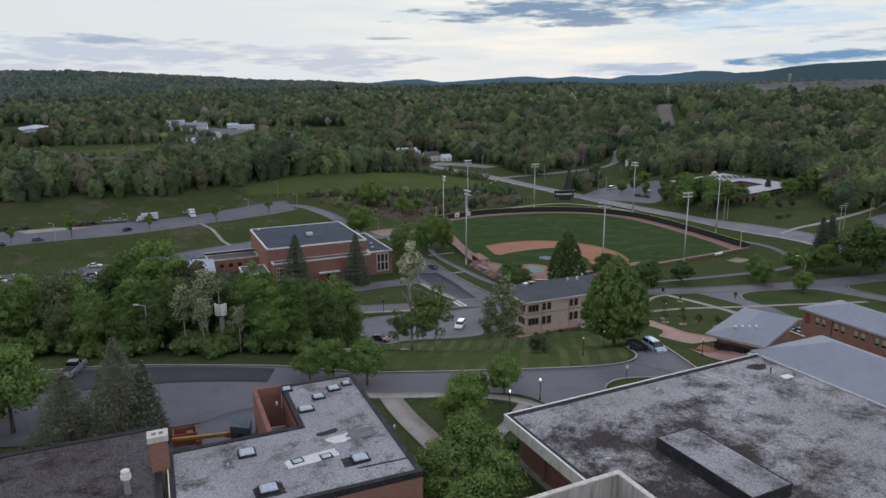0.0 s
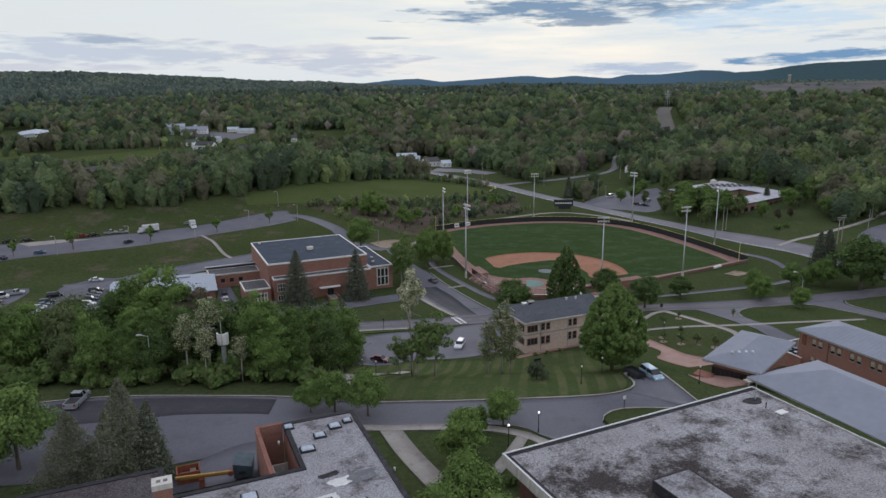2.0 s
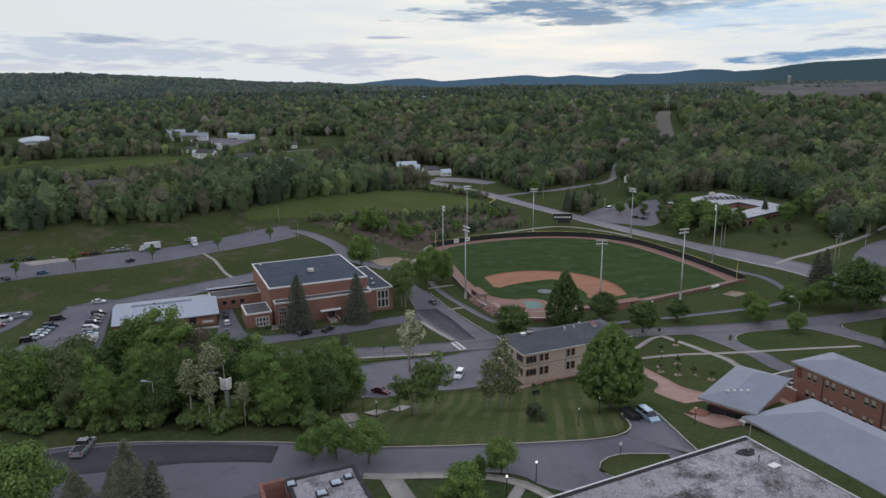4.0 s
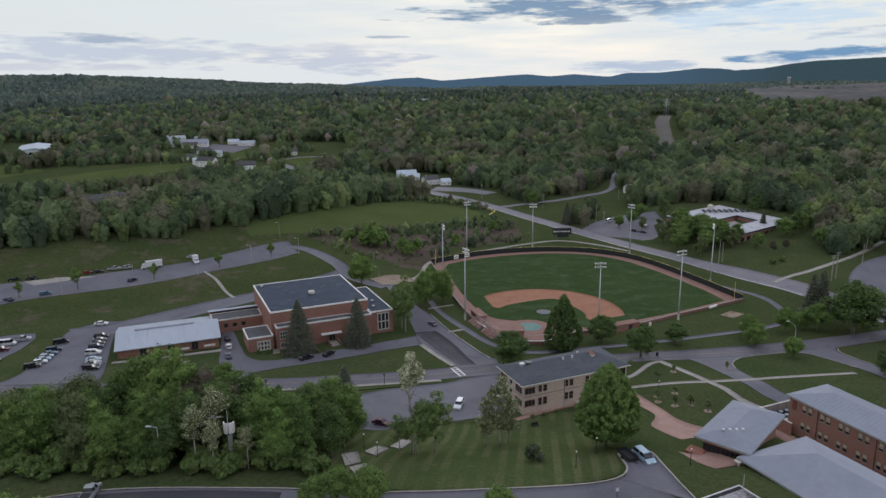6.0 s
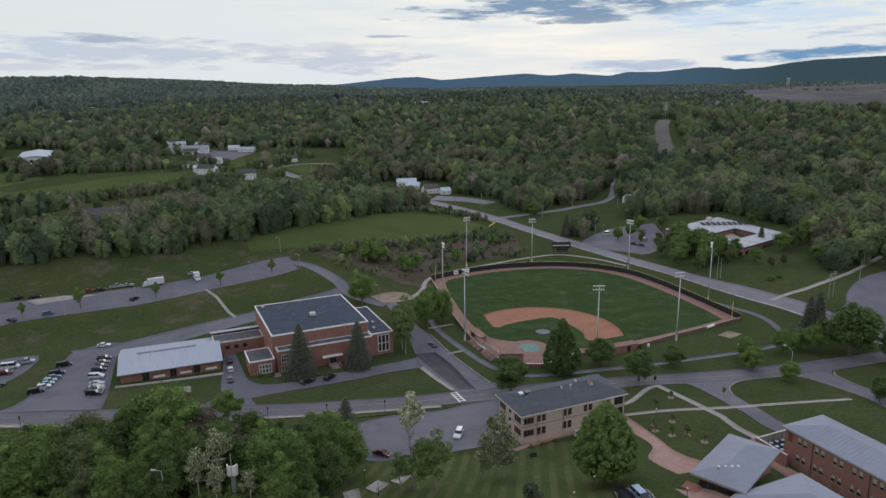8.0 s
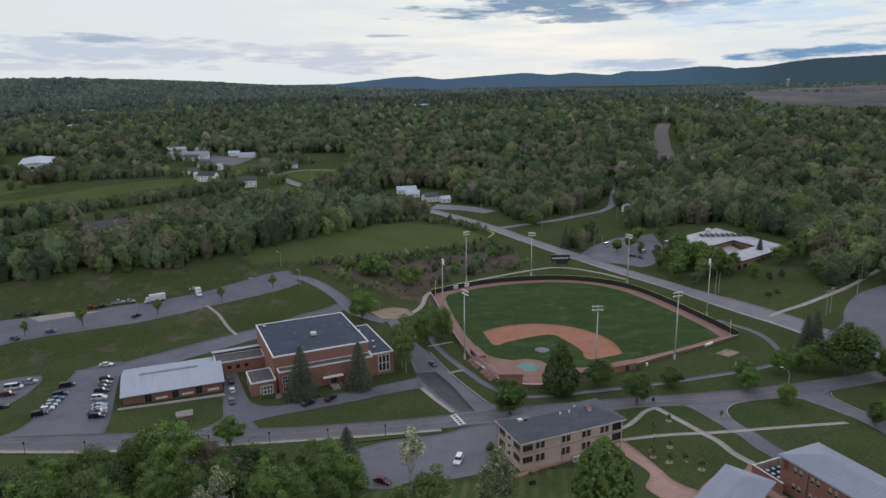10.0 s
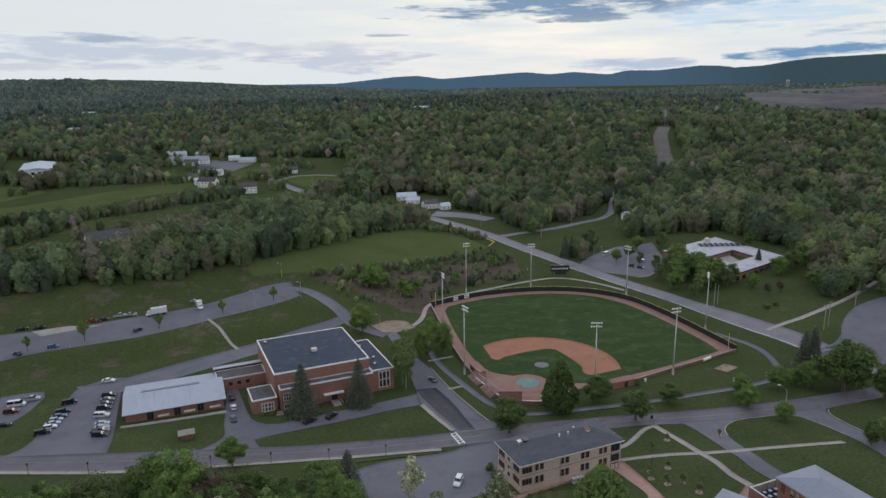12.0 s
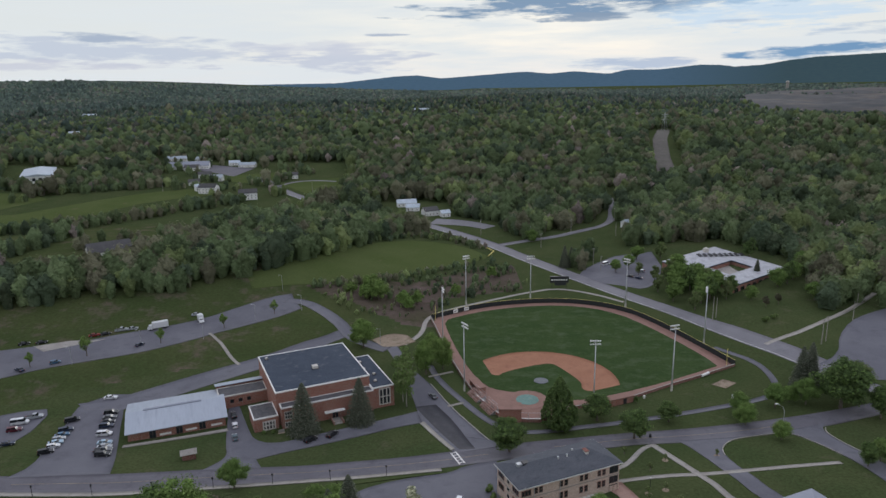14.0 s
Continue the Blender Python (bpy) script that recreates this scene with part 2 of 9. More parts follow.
DIRT = material("bare_dirt", (0.24, 0.19, 0.14), (0.30, 0.24, 0.18), (0.12, 0.11, 0.06), big=0.15, fine=1.5, coords="World", bump=0.3, spec=0.06)
BRICK = material("red_brick", (0.235, 0.088, 0.060), (0.285, 0.112, 0.078), (0.19, 0.075, 0.055), big=0.3, fine=4.0, bricks=(0.21, 0.075, (0.30, 0.22, 0.18)), patch=0.3, bump=0.2)
BRICKDARK = material("dark_brick", (0.18, 0.068, 0.052), (0.22, 0.088, 0.066), (0.12, 0.055, 0.045), big=0.3, fine=4.0, bricks=(0.21, 0.075, (0.24, 0.18, 0.15)), patch=0.4, bump=0.2)
STONE = material("tan_stone", (0.480, 0.366, 0.293), (0.600, 0.480, 0.397), (0.360, 0.276, 0.226), big=0.9, fine=5.0, bricks=(0.55, 0.22, (0.432, 0.372, 0.317)), patch=0.4, bump=0.4)
GRAVEL = material("gravel_roof", (0.36, 0.355, 0.365), (0.245, 0.238, 0.242), (0.062, 0.055, 0.053), big=0.05, fine=5.5, bump=0.6, speck=0.85, spec=0.0, ragged=0.82, stain=(0.49, 0.63), pond=(11.0, -20.0, 17.0, 17.0, 0.16))
GRAVEL_L = material("pale_gravel_roof", (0.315, 0.315, 0.33), (0.25, 0.245, 0.255), (0.095, 0.085, 0.085), big=0.09, fine=6.0, bump=0.5, speck=0.7, spec=0.0, ragged=0.76, stain=(0.50, 0.64))
GRAVEL_B = material("brown_gravel_roof", (0.100, 0.092, 0.094), (0.070, 0.062, 0.063), (0.036, 0.030, 0.031), big=0.10, fine=6.0, bump=0.5, speck=0.95, spec=0.0, ragged=0.76, stain=(0.50, 0.64))
MEMBRANE = material("dark_roof_membrane", (0.050, 0.062, 0.084), (0.062, 0.075, 0.098), (0.115, 0.125, 0.14), big=0.12, fine=1.5, bump=0.2, patch=0.3, speck=0.2, spec=0.06)
MEMBRANE_G = material("grey_roof_membrane", (0.085, 0.085, 0.09), (0.11, 0.108, 0.11), (0.16, 0.155, 0.155), big=0.2, fine=1.5, bump=0.2, patch=0.4, speck=0.3, spec=0.06)
WHITE_ROOF = material("white_roof_membrane", (0.37, 0.375, 0.40), (0.44, 0.445, 0.465), (0.25, 0.25, 0.265), big=0.06, fine=0.6, bump=0.1, patch=0.5)
SLATE = material("slate_shingles", (0.088, 0.095, 0.108), (0.108, 0.113, 0.128), (0.075, 0.079, 0.090), big=0.35, fine=4.0, bump=0.3, speck=0.25, stretch=(0.5, 1, 1), spec=0.06)
METAL_ROOF = material("grey_metal_roof", (0.230, 0.248, 0.293), (0.253, 0.270, 0.316), (0.216, 0.230, 0.270), big=0.1, fine=0.8, rough=0.8, metal=0.0, bump=0.05, speck=0.06, spec=0.5)
SHED_ROOF = material("pale_metal_roof", (0.33, 0.365, 0.42), (0.36, 0.395, 0.45), (0.29, 0.32, 0.37), big=0.08, fine=0.5, rough=0.5, metal=0.2, bump=0.05, speck=0.08, spec=0.5, stretch=(2.5, 0.3, 1))
WHITE = material("white_paint", (0.70, 0.69, 0.66), (0.76, 0.75, 0.72), (0.58, 0.56, 0.52), big=0.5, fine=3.0, rough=0.6, bump=0.05, speck=0.1, vary=0.05)
FASCIA = material("weathered_fascia", (0.50, 0.475, 0.43), (0.58, 0.555, 0.51), (0.36, 0.33, 0.29), big=0.4, fine=2.0, rough=0.7, bump=0.1, stretch=(1, 1, 0.3))
STAINED = material("streaked_concrete", (0.36, 0.34, 0.31), (0.42, 0.40, 0.365), (0.20, 0.185, 0.17), big=0.5, fine=2.0, bump=0.2, stretch=(1.5, 1.5, 0.15), patch=0.6)
TAR = material("black_roof_edge", (0.028, 0.028, 0.031), (0.042, 0.041, 0.044), (0.07, 0.068, 0.07), big=0.4, fine=3.0, rough=0.7, bump=0.2, spec=0.06)
GALV = material("galvanised_steel", (0.42, 0.43, 0.44), (0.48, 0.49, 0.50), (0.34, 0.34, 0.34), big=0.6, fine=4.0, rough=0.5, metal=0.5, bump=0.05, spec=0.5)
DARKMETAL = material("dark_metal", (0.03, 0.03, 0.032), (0.045, 0.045, 0.048), big=0.5, fine=4.0, rough=0.5, metal=0.3, bump=0.05)
TIMBER = material("weathered_timber", (0.17, 0.135, 0.105), (0.22, 0.18, 0.14), (0.12, 0.10, 0.08), big=0.6, fine=4.0, stretch=(1, 1, 0.2), bump=0.2)
GLASS = material("dark_window_glass", (0.020, 0.023, 0.027), (0.030, 0.034, 0.038), big=0.3, fine=1.0, rough=0.12, bump=0.0, spec=0.6)
SKYGLASS = material("pale_skylight_plastic", (0.34, 0.40, 0.47), (0.42, 0.48, 0.55), (0.55, 0.58, 0.6), big=0.6, fine=3.0, rough=0.3, bump=0.0, spec=0.5)
BLIND = material("drawn_blind", (0.40, 0.35, 0.27), (0.45, 0.40, 0.31), big=0.6, fine=3.0, rough=0.8, bump=0.0)
FENCE_BLACK = material("black_mesh_windscreen", (0.024, 0.027, 0.027), (0.034, 0.037, 0.036), big=0.3, fine=2.0, rough=0.9, bump=0.1)
YELLOW = material("yellow_cap", (0.62, 0.52, 0.16), (0.68, 0.58, 0.20), big=0.5, fine=3.0, rough=0.6, bump=0.0)
FADED = material("worn_road_line", (0.30, 0.245, 0.15), (0.36, 0.30, 0.19), (0.14, 0.13, 0.12), big=0.2, fine=2.0, coords="World", rough=0.8, bump=0.0, patch=0.6)
RUST = material("rusty_red_steel", (0.25, 0.085, 0.045), (0.19, 0.065, 0.04), (0.11, 0.05, 0.035), big=0.9, fine=4.0, rough=0.8, bump=0.2)
BOOM_YELLOW = material("faded_yellow_steel", (0.42, 0.26, 0.07), (0.35, 0.21, 0.06), (0.2, 0.12, 0.05), big=0.9, fine=4.0, rough=0.7, bump=0.1)
BLUE_STEEL = material("blue_grey_steel", (0.055, 0.085, 0.105), (0.075, 0.105, 0.125), (0.04, 0.05, 0.06), big=0.7, fine=3.0, rough=0.6, bump=0.1)
RED_TRIM = material("red_steel_trim", (0.30, 0.07, 0.06), (0.34, 0.09, 0.07), big=0.6, fine=3.0, rough=0.6, bump=0.05)
LAMP_GLOW = bpy.data.materials.new("lit_globe")
LAMP_GLOW.use_nodes = True
lp = LAMP_GLOW.node_tree.nodes["Principled BSDF"]
lp.inputs["Base Color"].default_value = (0.8, 0.8, 0.76, 1)
lp.inputs["Emission Color"].default_value = (1.0, 0.97, 0.88, 1)
lp.inputs["Emission Strength"].default_value = 1.6
LAMP_WHITE = material("white_lamp_globe", (0.74, 0.74, 0.70), (0.80, 0.80, 0.76), big=1.0, fine=3.0, rough=0.3, bump=0.0)
POLE_GREY = material("silvered_timber", (0.27, 0.25, 0.22), (0.33, 0.31, 0.28), (0.20, 0.18, 0.16), big=0.6, fine=4.0, stretch=(1, 1, 0.2), bump=0.2)
BARK = material("bark", (0.12, 0.10, 0.08), (0.17, 0.145, 0.12), (0.08, 0.07, 0.055), big=0.8, fine=5.0, stretch=(1, 1, 0.3), bump=0.4)
PALEBARK = material("pale_bark", (0.28, 0.26, 0.23), (0.34, 0.32, 0.28), (0.18, 0.16, 0.14), big=0.8, fine=4.0, stretch=(1, 1, 0.4), bump=0.3)


def foliage(name, a, b, c, big=0.09, lift=1.27, lace=3.2, cover=0.43, island=0.30, stands=False, ruffle=0.0, cool=1.2, warmth=1.21):
    """Leaves: dull, partly letting the light through, with small gaps between them."""
    def dull(q):
        g = 0.3 * q[0] + 0.6 * q[1] + 0.1 * q[2]
        warm = (warmth * q[0], 1.0 * q[1], cool * q[2])
        return tuple(lift * (0.88 * v + 0.12 * g) for v in warm)

    m = material(name, dull(a), dull(b), dull(c), big=big, fine=0.8, coords="World", rough=0.85, bump=0.0, patch=0.35, island=island, spec=0.04, speck=0.2)
    t = m.node_tree
    p = t.nodes["Principled BSDF"]
    thin, both = t.nodes.new("ShaderNodeBsdfTranslucent"), t.nodes.new("ShaderNodeMixShader")
    if stands:      # each tree of a wood has a tone of its own
        hue = p.inputs["Base Color"].links[0].from_node
        tone, span, mul = t.nodes.new("ShaderNodeAttribute"), t.nodes.new("ShaderNodeMapRange"), t.nodes.new("ShaderNodeMath")
        tone.attribute_name = "tone"
        t.links.new(tone.outputs["Fac"], span.inputs[0])
        span.inputs[3].default_value, span.inputs[4].default_value = 0.58, 1.36
        mul.operation = "MULTIPLY"
        t.links.new(hue.inputs["Value"].links[0].from_socket, mul.inputs[0])
        t.links.new(span.outputs[0], mul.inputs[1])
        t.links.new(mul.outputs[0], hue.inputs["Value"])
    t.links.new(p.inputs["Base Color"].links[0].from_socket, thin.inputs[0])
    both.inputs[0].default_value = 0.16
    t.links.new(p.outputs[0], both.inputs[1])
    t.links.new(thin.outputs[0], both.inputs[2])
    out = both.outputs[0]
    if ruffle:      # clumps of leaves, about a metre across
        place, clump, relief = t.nodes.new("ShaderNodeNewGeometry"), t.nodes.new("ShaderNodeTexNoise"), t.nodes.new("ShaderNodeBump")
        clump.inputs["Scale"].default_value, clump.inputs["Detail"].default_value = 0.75, 3.0
        t.links.new(place.outputs["Position"], clump.inputs["Vector"])
        relief.inputs["Strength"].default_value, relief.inputs["Distance"].default_value = 1.0, ruffle
        t.links.new(clump.outputs["Fac"], relief.inputs["Height"])
        t.links.new(relief.outputs[0], p.inputs["Normal"])
        t.links.new(relief.outputs[0], thin.inputs["Normal"])
    if lace:
        place, gaps, edge = t.nodes.new("ShaderNodeNewGeometry"), t.nodes.new("ShaderNodeTexNoise"), t.nodes.new("ShaderNodeMath")
        gaps.inputs["Scale"].default_value, gaps.inputs["Detail"].default_value = lace, 1.0
        t.links.new(place.outputs["Position"], gaps.inputs["Vector"])
        edge.operation = "GREATER_THAN"
        t.links.new(gaps.outputs["Fac"], edge.inputs[0])
        edge.inputs[1].default_value = cover
        clear, cut = t.nodes.new("ShaderNodeBsdfTransparent"), t.nodes.new("ShaderNodeMixShader")
        t.links.new(edge.outputs[0], cut.inputs[0])
        t.links.new(clear.outputs[0], cut.inputs[1])
        t.links.new(out, cut.inputs[2])
        out = cut.outputs[0]
    t.links.new(out, t.nodes["Material Output"].inputs[0])
    return m


LEAF = foliage("maple_leaves", (0.068, 0.130, 0.026), (0.091, 0.159, 0.034), (0.111, 0.169, 0.044), cool=1.02, warmth=1.14)
LEAF_BRIGHT = foliage("fresh_spring_leaves", (0.088, 0.165, 0.030), (0.110, 0.186, 0.039), (0.132, 0.196, 0.052), cool=1.02, warmth=1.14)
LEAF_DARK = foliage("dark_leaves", (0.044, 0.081, 0.023), (0.057, 0.099, 0.029), (0.078, 0.117, 0.039), cool=1.02, warmth=1.14)
LEAF_OLIVE = foliage("olive_leaves", (0.074, 0.114, 0.034), (0.090, 0.128, 0.042), (0.108, 0.140, 0.056))
NEEDLE = foliage("spruce_needles", (0.046, 0.068, 0.036), (0.058, 0.082, 0.044), (0.076, 0.094, 0.054))
NEEDLE_GREY = foliage("larch_needles", (0.110, 0.140, 0.084), (0.132, 0.164, 0.100), (0.154, 0.190, 0.120), lace=7.0)
BLOSSOM = foliage("cream_blossom", (0.270, 0.340, 0.165), (0.330, 0.395, 0.215), (0.140, 0.205, 0.075))
BRONZE = foliage("bronze_leaves", (0.065, 0.065, 0.039), (0.081, 0.078, 0.047), (0.091, 0.088, 0.052))

# ---- building blocks ----


class Shape:
    """Vertices and faces of one part, in the part's own metres."""

    def __init__(self):
        self.v, self.f = [], []

    def add(self, verts, faces):
        k = len(self.v)
        self.v += [tuple(p) for p in verts]
        self.f += [tuple(i + k for i in q) for q in faces]
        return self

    def box(self, x0, y0, z0, x1, y1, z1):
        p = [(x, y, z) for z in (z0, z1) for x, y in ((x0, y0), (x1, y0), (x1, y1), (x0, y1))]
        return self.add(p, [(3, 2, 1, 0), (4, 5, 6, 7), (0, 1, 5, 4), (1, 2, 6, 5), (2, 3, 7, 6), (3, 0, 4, 7)])

    def prism(self, pts, z0, z1):
        n = len(pts)
        p = [(x, y, z0) for x, y in pts] + [(x, y, z1) for x, y in pts]
        return self.add(p, [tuple(reversed(range(n))), tuple(range(n, 2 * n))] + [(i, (i + 1) % n, n + (i + 1) % n, n + i) for i in range(n)])

    def tube(self, path, radii, n=8):
        path = [Vector(p) for p in path]
        k0 = len(self.v)
        for i, p in enumerate(path):
            d = (path[min(i + 1, len(path) - 1)] - path[max(i - 1, 0)]).normalized()
            s = d.orthogonal().normalized() if abs(d.z) < 0.9 else Vector((1, 0, 0))
            s = (s - d * s.dot(d)).normalized()
            u = d.cross(s)
            for j in range(n):
                a = 2 * math.pi * j / n
                self.v.append(tuple(p + radii[i] * (math.cos(a) * s + math.sin(a) * u)))
        for i in range(len(path) - 1):
            for j in range(n):
                a, b = k0 + i * n + j, k0 + i * n + (j + 1) % n
                self.f.append((a, b, b + n, a + n))
        self.f.append(tuple(k0 + j for j in reversed(range(n))))
        self.f.append(tuple(k0 + (len(path) - 1) * n + j for j in range(n)))
        return self

    def ball(self, x, y, z, rx, ry=None, rz=None, rings=6, n=10):
        ry, rz = ry or rx, rz or rx
        k0 = len(self.v)
        for i in range(rings + 1):
            a = math.pi * i / rings
            for j in range(n):
                b = 2 * math.pi * j / n
                self.v.append((x + rx * math.sin(a) * math.cos(b), y + ry * math.sin(a) * math.sin(b), z + rz * math.cos(a)))
        for i in range(rings):
            for j in range(n):
                a, b = k0 + i * n + j, k0 + i * n + (j + 1) % n
                self.f.append((a, a + n, b + n, b))
        return self

    def mesh(self, name, mat, smooth=False):
        me = bpy.data.meshes.new(name)
        me.from_pydata(self.v, [], self.f)
        me.materials.append(mat)
        if smooth:
            me.polygons.foreach_set("use_smooth", [True] * len(me.polygons))
        me.update()
        return me


def part(name, shape, mat, parent=None, label="", smooth=False, place=None):
    """Links a shape as one mesh object under a thing or a part."""
    ob = new(name, shape.mesh(name, mat, smooth))
    if parent:
        ob.parent = parent
    if place is not None:
        ob.matrix_basis = place
    if label:
        ob["label"] = label
    return ob


def thing(name, m, label, category, group="", kind=""):
    ob = new(name)
    ob.empty_display_size = 0.5
    ob.matrix_basis = m
    return tagged(ob, label, category, group, kind)


def grid_mesh(name, verts, faces, mats, index=None, smooth=False):
    """A large mesh from arrays; faces all have the same number of corners."""
    me = bpy.data.meshes.new(name)
    nv, nf, k = len(verts), len(faces), faces.shape[1]
    me.vertices.add(nv)
    me.vertices.foreach_set("co", np.asarray(verts, np.float32).ravel())
    me.loops.add(nf * k)
    me.loops.foreach_set("vertex_index", np.asarray(faces, np.int32).ravel())
    me.polygons.add(nf)
    me.polygons.foreach_set("loop_start", np.arange(0, nf * k, k, dtype=np.int32))
    me.polygons.foreach_set("loop_total", np.full(nf, k, np.int32))
    for m in mats:
        me.materials.append(m)
    if index is not None:
        me.polygons.foreach_set("material_index", np.asarray(index, np.int32))
    if smooth:
        me.polygons.foreach_set("use_smooth", np.ones(nf, bool))
    me.update(calc_edges=True)
    me.validate()
    return new(name, me)

# ---- the lie of the land ----


def step(a, b, v):
    t = np.clip((np.asarray(v, float) - a) / (b - a), 0, 1)
    return t * t * (3 - 2 * t)


# wooded hills and hollows past the valley: place, reach both ways, height
HILLS = ((-90, 1360, 300, 150, 13), (270, 1100, 170, 110, 5), (620, 1020, 220, 120, 11), (-680, 1520, 280, 180, 15), (-330, 1250, 150, 260, -8), (60, 1780, 300, 160, 10), (860, 1480, 260, 260, -12),
         (90, 900, 140, 90, 5), (420, 720, 120, 90, 6))


def swell(x, y, d):
    """Low rounded ridges among the far hills."""
    z = np.zeros_like(d)
    for scale, amp, p0, p1, p2, p3 in ((900.0, 10.0, 1.3, 4.0, 0.4, 2.2), (380.0, 6.0, 5.1, 0.7, 3.3, 1.9), (210.0, 2.5, 2.6, 5.5, 4.4, 0.2)):
        z = z + amp * (np.sin(x / scale * 2.1 + p0 + 1.3 * np.sin(y / scale + p1)) + np.sin(y / scale * 2.6 + p2 + 1.1 * np.sin(x / scale * 1.7 + p3)))
    hills = np.zeros_like(d)
    for hx_, hy_, sx, sy, up in HILLS:
        hills = hills + up * np.exp(-((x - hx_) / sx) ** 2 - ((y - hy_) / sy) ** 2)
    return hills + (0.6 * z - 7.0) * step(1200, 2000, d) * (1 - 0.85 * step(3900, 4800, d)) * (1 - 0.7 * step(0.25, 0.5, x / np.maximum(y, 1.0)))


def land(x, y):
    """Ground height: ball field at 0, the near campus on a bank, a terrace and hillside beyond the gym, hills far off."""
    x, y = np.asarray(x, float), np.asarray(y, float)
    r, w = step(22, 48, x), step(-8, -50, x)
    z = 5.2 * (1 - step(150, 212, y)) + 1.8 * step(35, 70, x) * (1 - step(175, 230, y))
    z = z + (13.4 - 4 * step(41, 50, x) - 3 * step(64, 78, x)) * (1 - step(0, 1, (y - 104 - 2 * r) / (50 + 12 * r)))
    z = z + 2.0 * step(-8, -30, x) * (1 - step(104, 140, y))
    y0 = 247 + 0.45 * (np.maximum(x, -215) + 160)
    z = z + w * (2.6 * step(212, 262, y) + 3.0 * step(-10, 8, y - y0))
    yb = 286 + 0.5 * (np.maximum(x, -260) + 190)
    z = z + 9.0 * step(-40, -85, x) * step(0, 55, y - yb) * (1 - step(430, 560, y)) - w * 5.6 * step(450, 600, y)
    z = z + 1.0 * step(-40, -120, x) * (1 - step(190, 240, y)) * step(150, 180, y)
    z = z + 1.0 * step(-60, -10, x) * step(255, 280, y) * (1 - step(-18, -6, x)) * (1 - w)
    z = z + (3.0 + 1.4 * (1 - step(300, 345, y))) * step(122, 152, x) * step(240, 272, y) + 5.0 * step(130, 230, x) * step(290, 390, y)
    d, az = np.hypot(x, y), np.degrees(np.arctan2(x, y))
    z = z + 16 * step(650, 1100, d) + 20 * step(1100, 2400, d) + 14 * step(2400, 4600, d) + 100 * step(0, -27, az) * step(2300, 4300, d)
    z = z + swell(x, y, d)
    u, v = (x - 80.6) * 0.924 + (y - 148.0) * 0.383, (y - 148.0) * 0.924 - (x - 80.6) * 0.383
    return z - step(-15.5, -11.5, u) * (1 - step(22, 30, u)) * (1 - step(15, 22, v)) * step(-90, -60, v) * np.maximum(z - 5.0, 0)   # sunken court


def ground_at(x, y):
    return float(land(x, y))


def on_ground(x, y, turn=0.0, lift=0.0, size=1.0):
    m = pose(x, y, ground_at(x, y) + lift, 0, 0, turn)
    return m @ Matrix.Diagonal((size, size, size, 1)) if size != 1.0 else m


def spread(lo, hi, inner, near, grow, side):
    """Even steps in the middle of the land, ever longer ones outward."""
    mid = list(np.arange(inner[0], inner[1] + 0.1, near))
    out, s, v = [], near, inner[1]
    while v < hi:
        s *= grow
        v += s
        out.append(min(v, hi))
    back, s, v = [], near, inner[0]
    while v > lo:
        s *= grow * side
        v -= s
        back.append(max(v, lo))
    return np.array(back[::-1] + mid + out)


gx = spread(-4900, 4900, (-230, 240), 3.0, 1.06, 1.0)
gy = spread(-1500, 4940, (30, 420), 3.0, 1.04, 1.6)
X, Y = np.meshgrid(gx, gy)
V = np.stack([X.ravel(), Y.ravel(), land(X, Y).ravel()], 1)
nx, ny = len(gx), len(gy)
q = (np.arange(ny - 1)[:, None] * nx + np.arange(nx - 1)[None]).ravel()
F = np.stack([q, q + 1, q + 1 + nx, q + nx], 1)
cx, cy = V[F[:, 0], 0] + 1.5, V[F[:, 0], 1] + 1.5
hillside = (cx < -35) & (cy > 262 + 0.45 * (cx + 100)) & (cy < 560)
scrub = ((cx > -75) & (cx < 45) & (cy > 312) & (cy < 420) & (cy > 340 - 0.9 * (cx + 50)) & ((cy > 355 + 0.35 * cx) | (cx < -3)) & (cy < 380 + 0.9 * np.maximum(cx + 20, 0)))
ground = grid_mesh("ground", V, F, [GRASS, HILL_GRASS, SCRUB], np.where(scrub, 2, np.where(hillside, 1, 0)), smooth=True)
tagged(ground, "green grassy ground rolling from campus to distant hills", "ground", kind="structure")


def resample(pts, n):
    p = np.array(pts, float)
    d = np.concatenate([[0], np.cumsum(np.hypot(*np.diff(p, axis=0).T))])
    t = np.linspace(0, d[-1], n)
    return np.stack([np.interp(t, d, p[:, 0]), np.interp(t, d, p[:, 1])], 1)


def smooth_line(pts, rounds=2):
    """Rounds the corners of an open line."""
    p = np.array(pts, float)
    for _ in range(rounds):
        a, b = p[:-1] * 0.75 + p[1:] * 0.25, p[:-1] * 0.25 + p[1:] * 0.75
        p = np.concatenate([p[:1], np.stack([a, b], 1).reshape(-1, 2), p[-1:]])
    return p


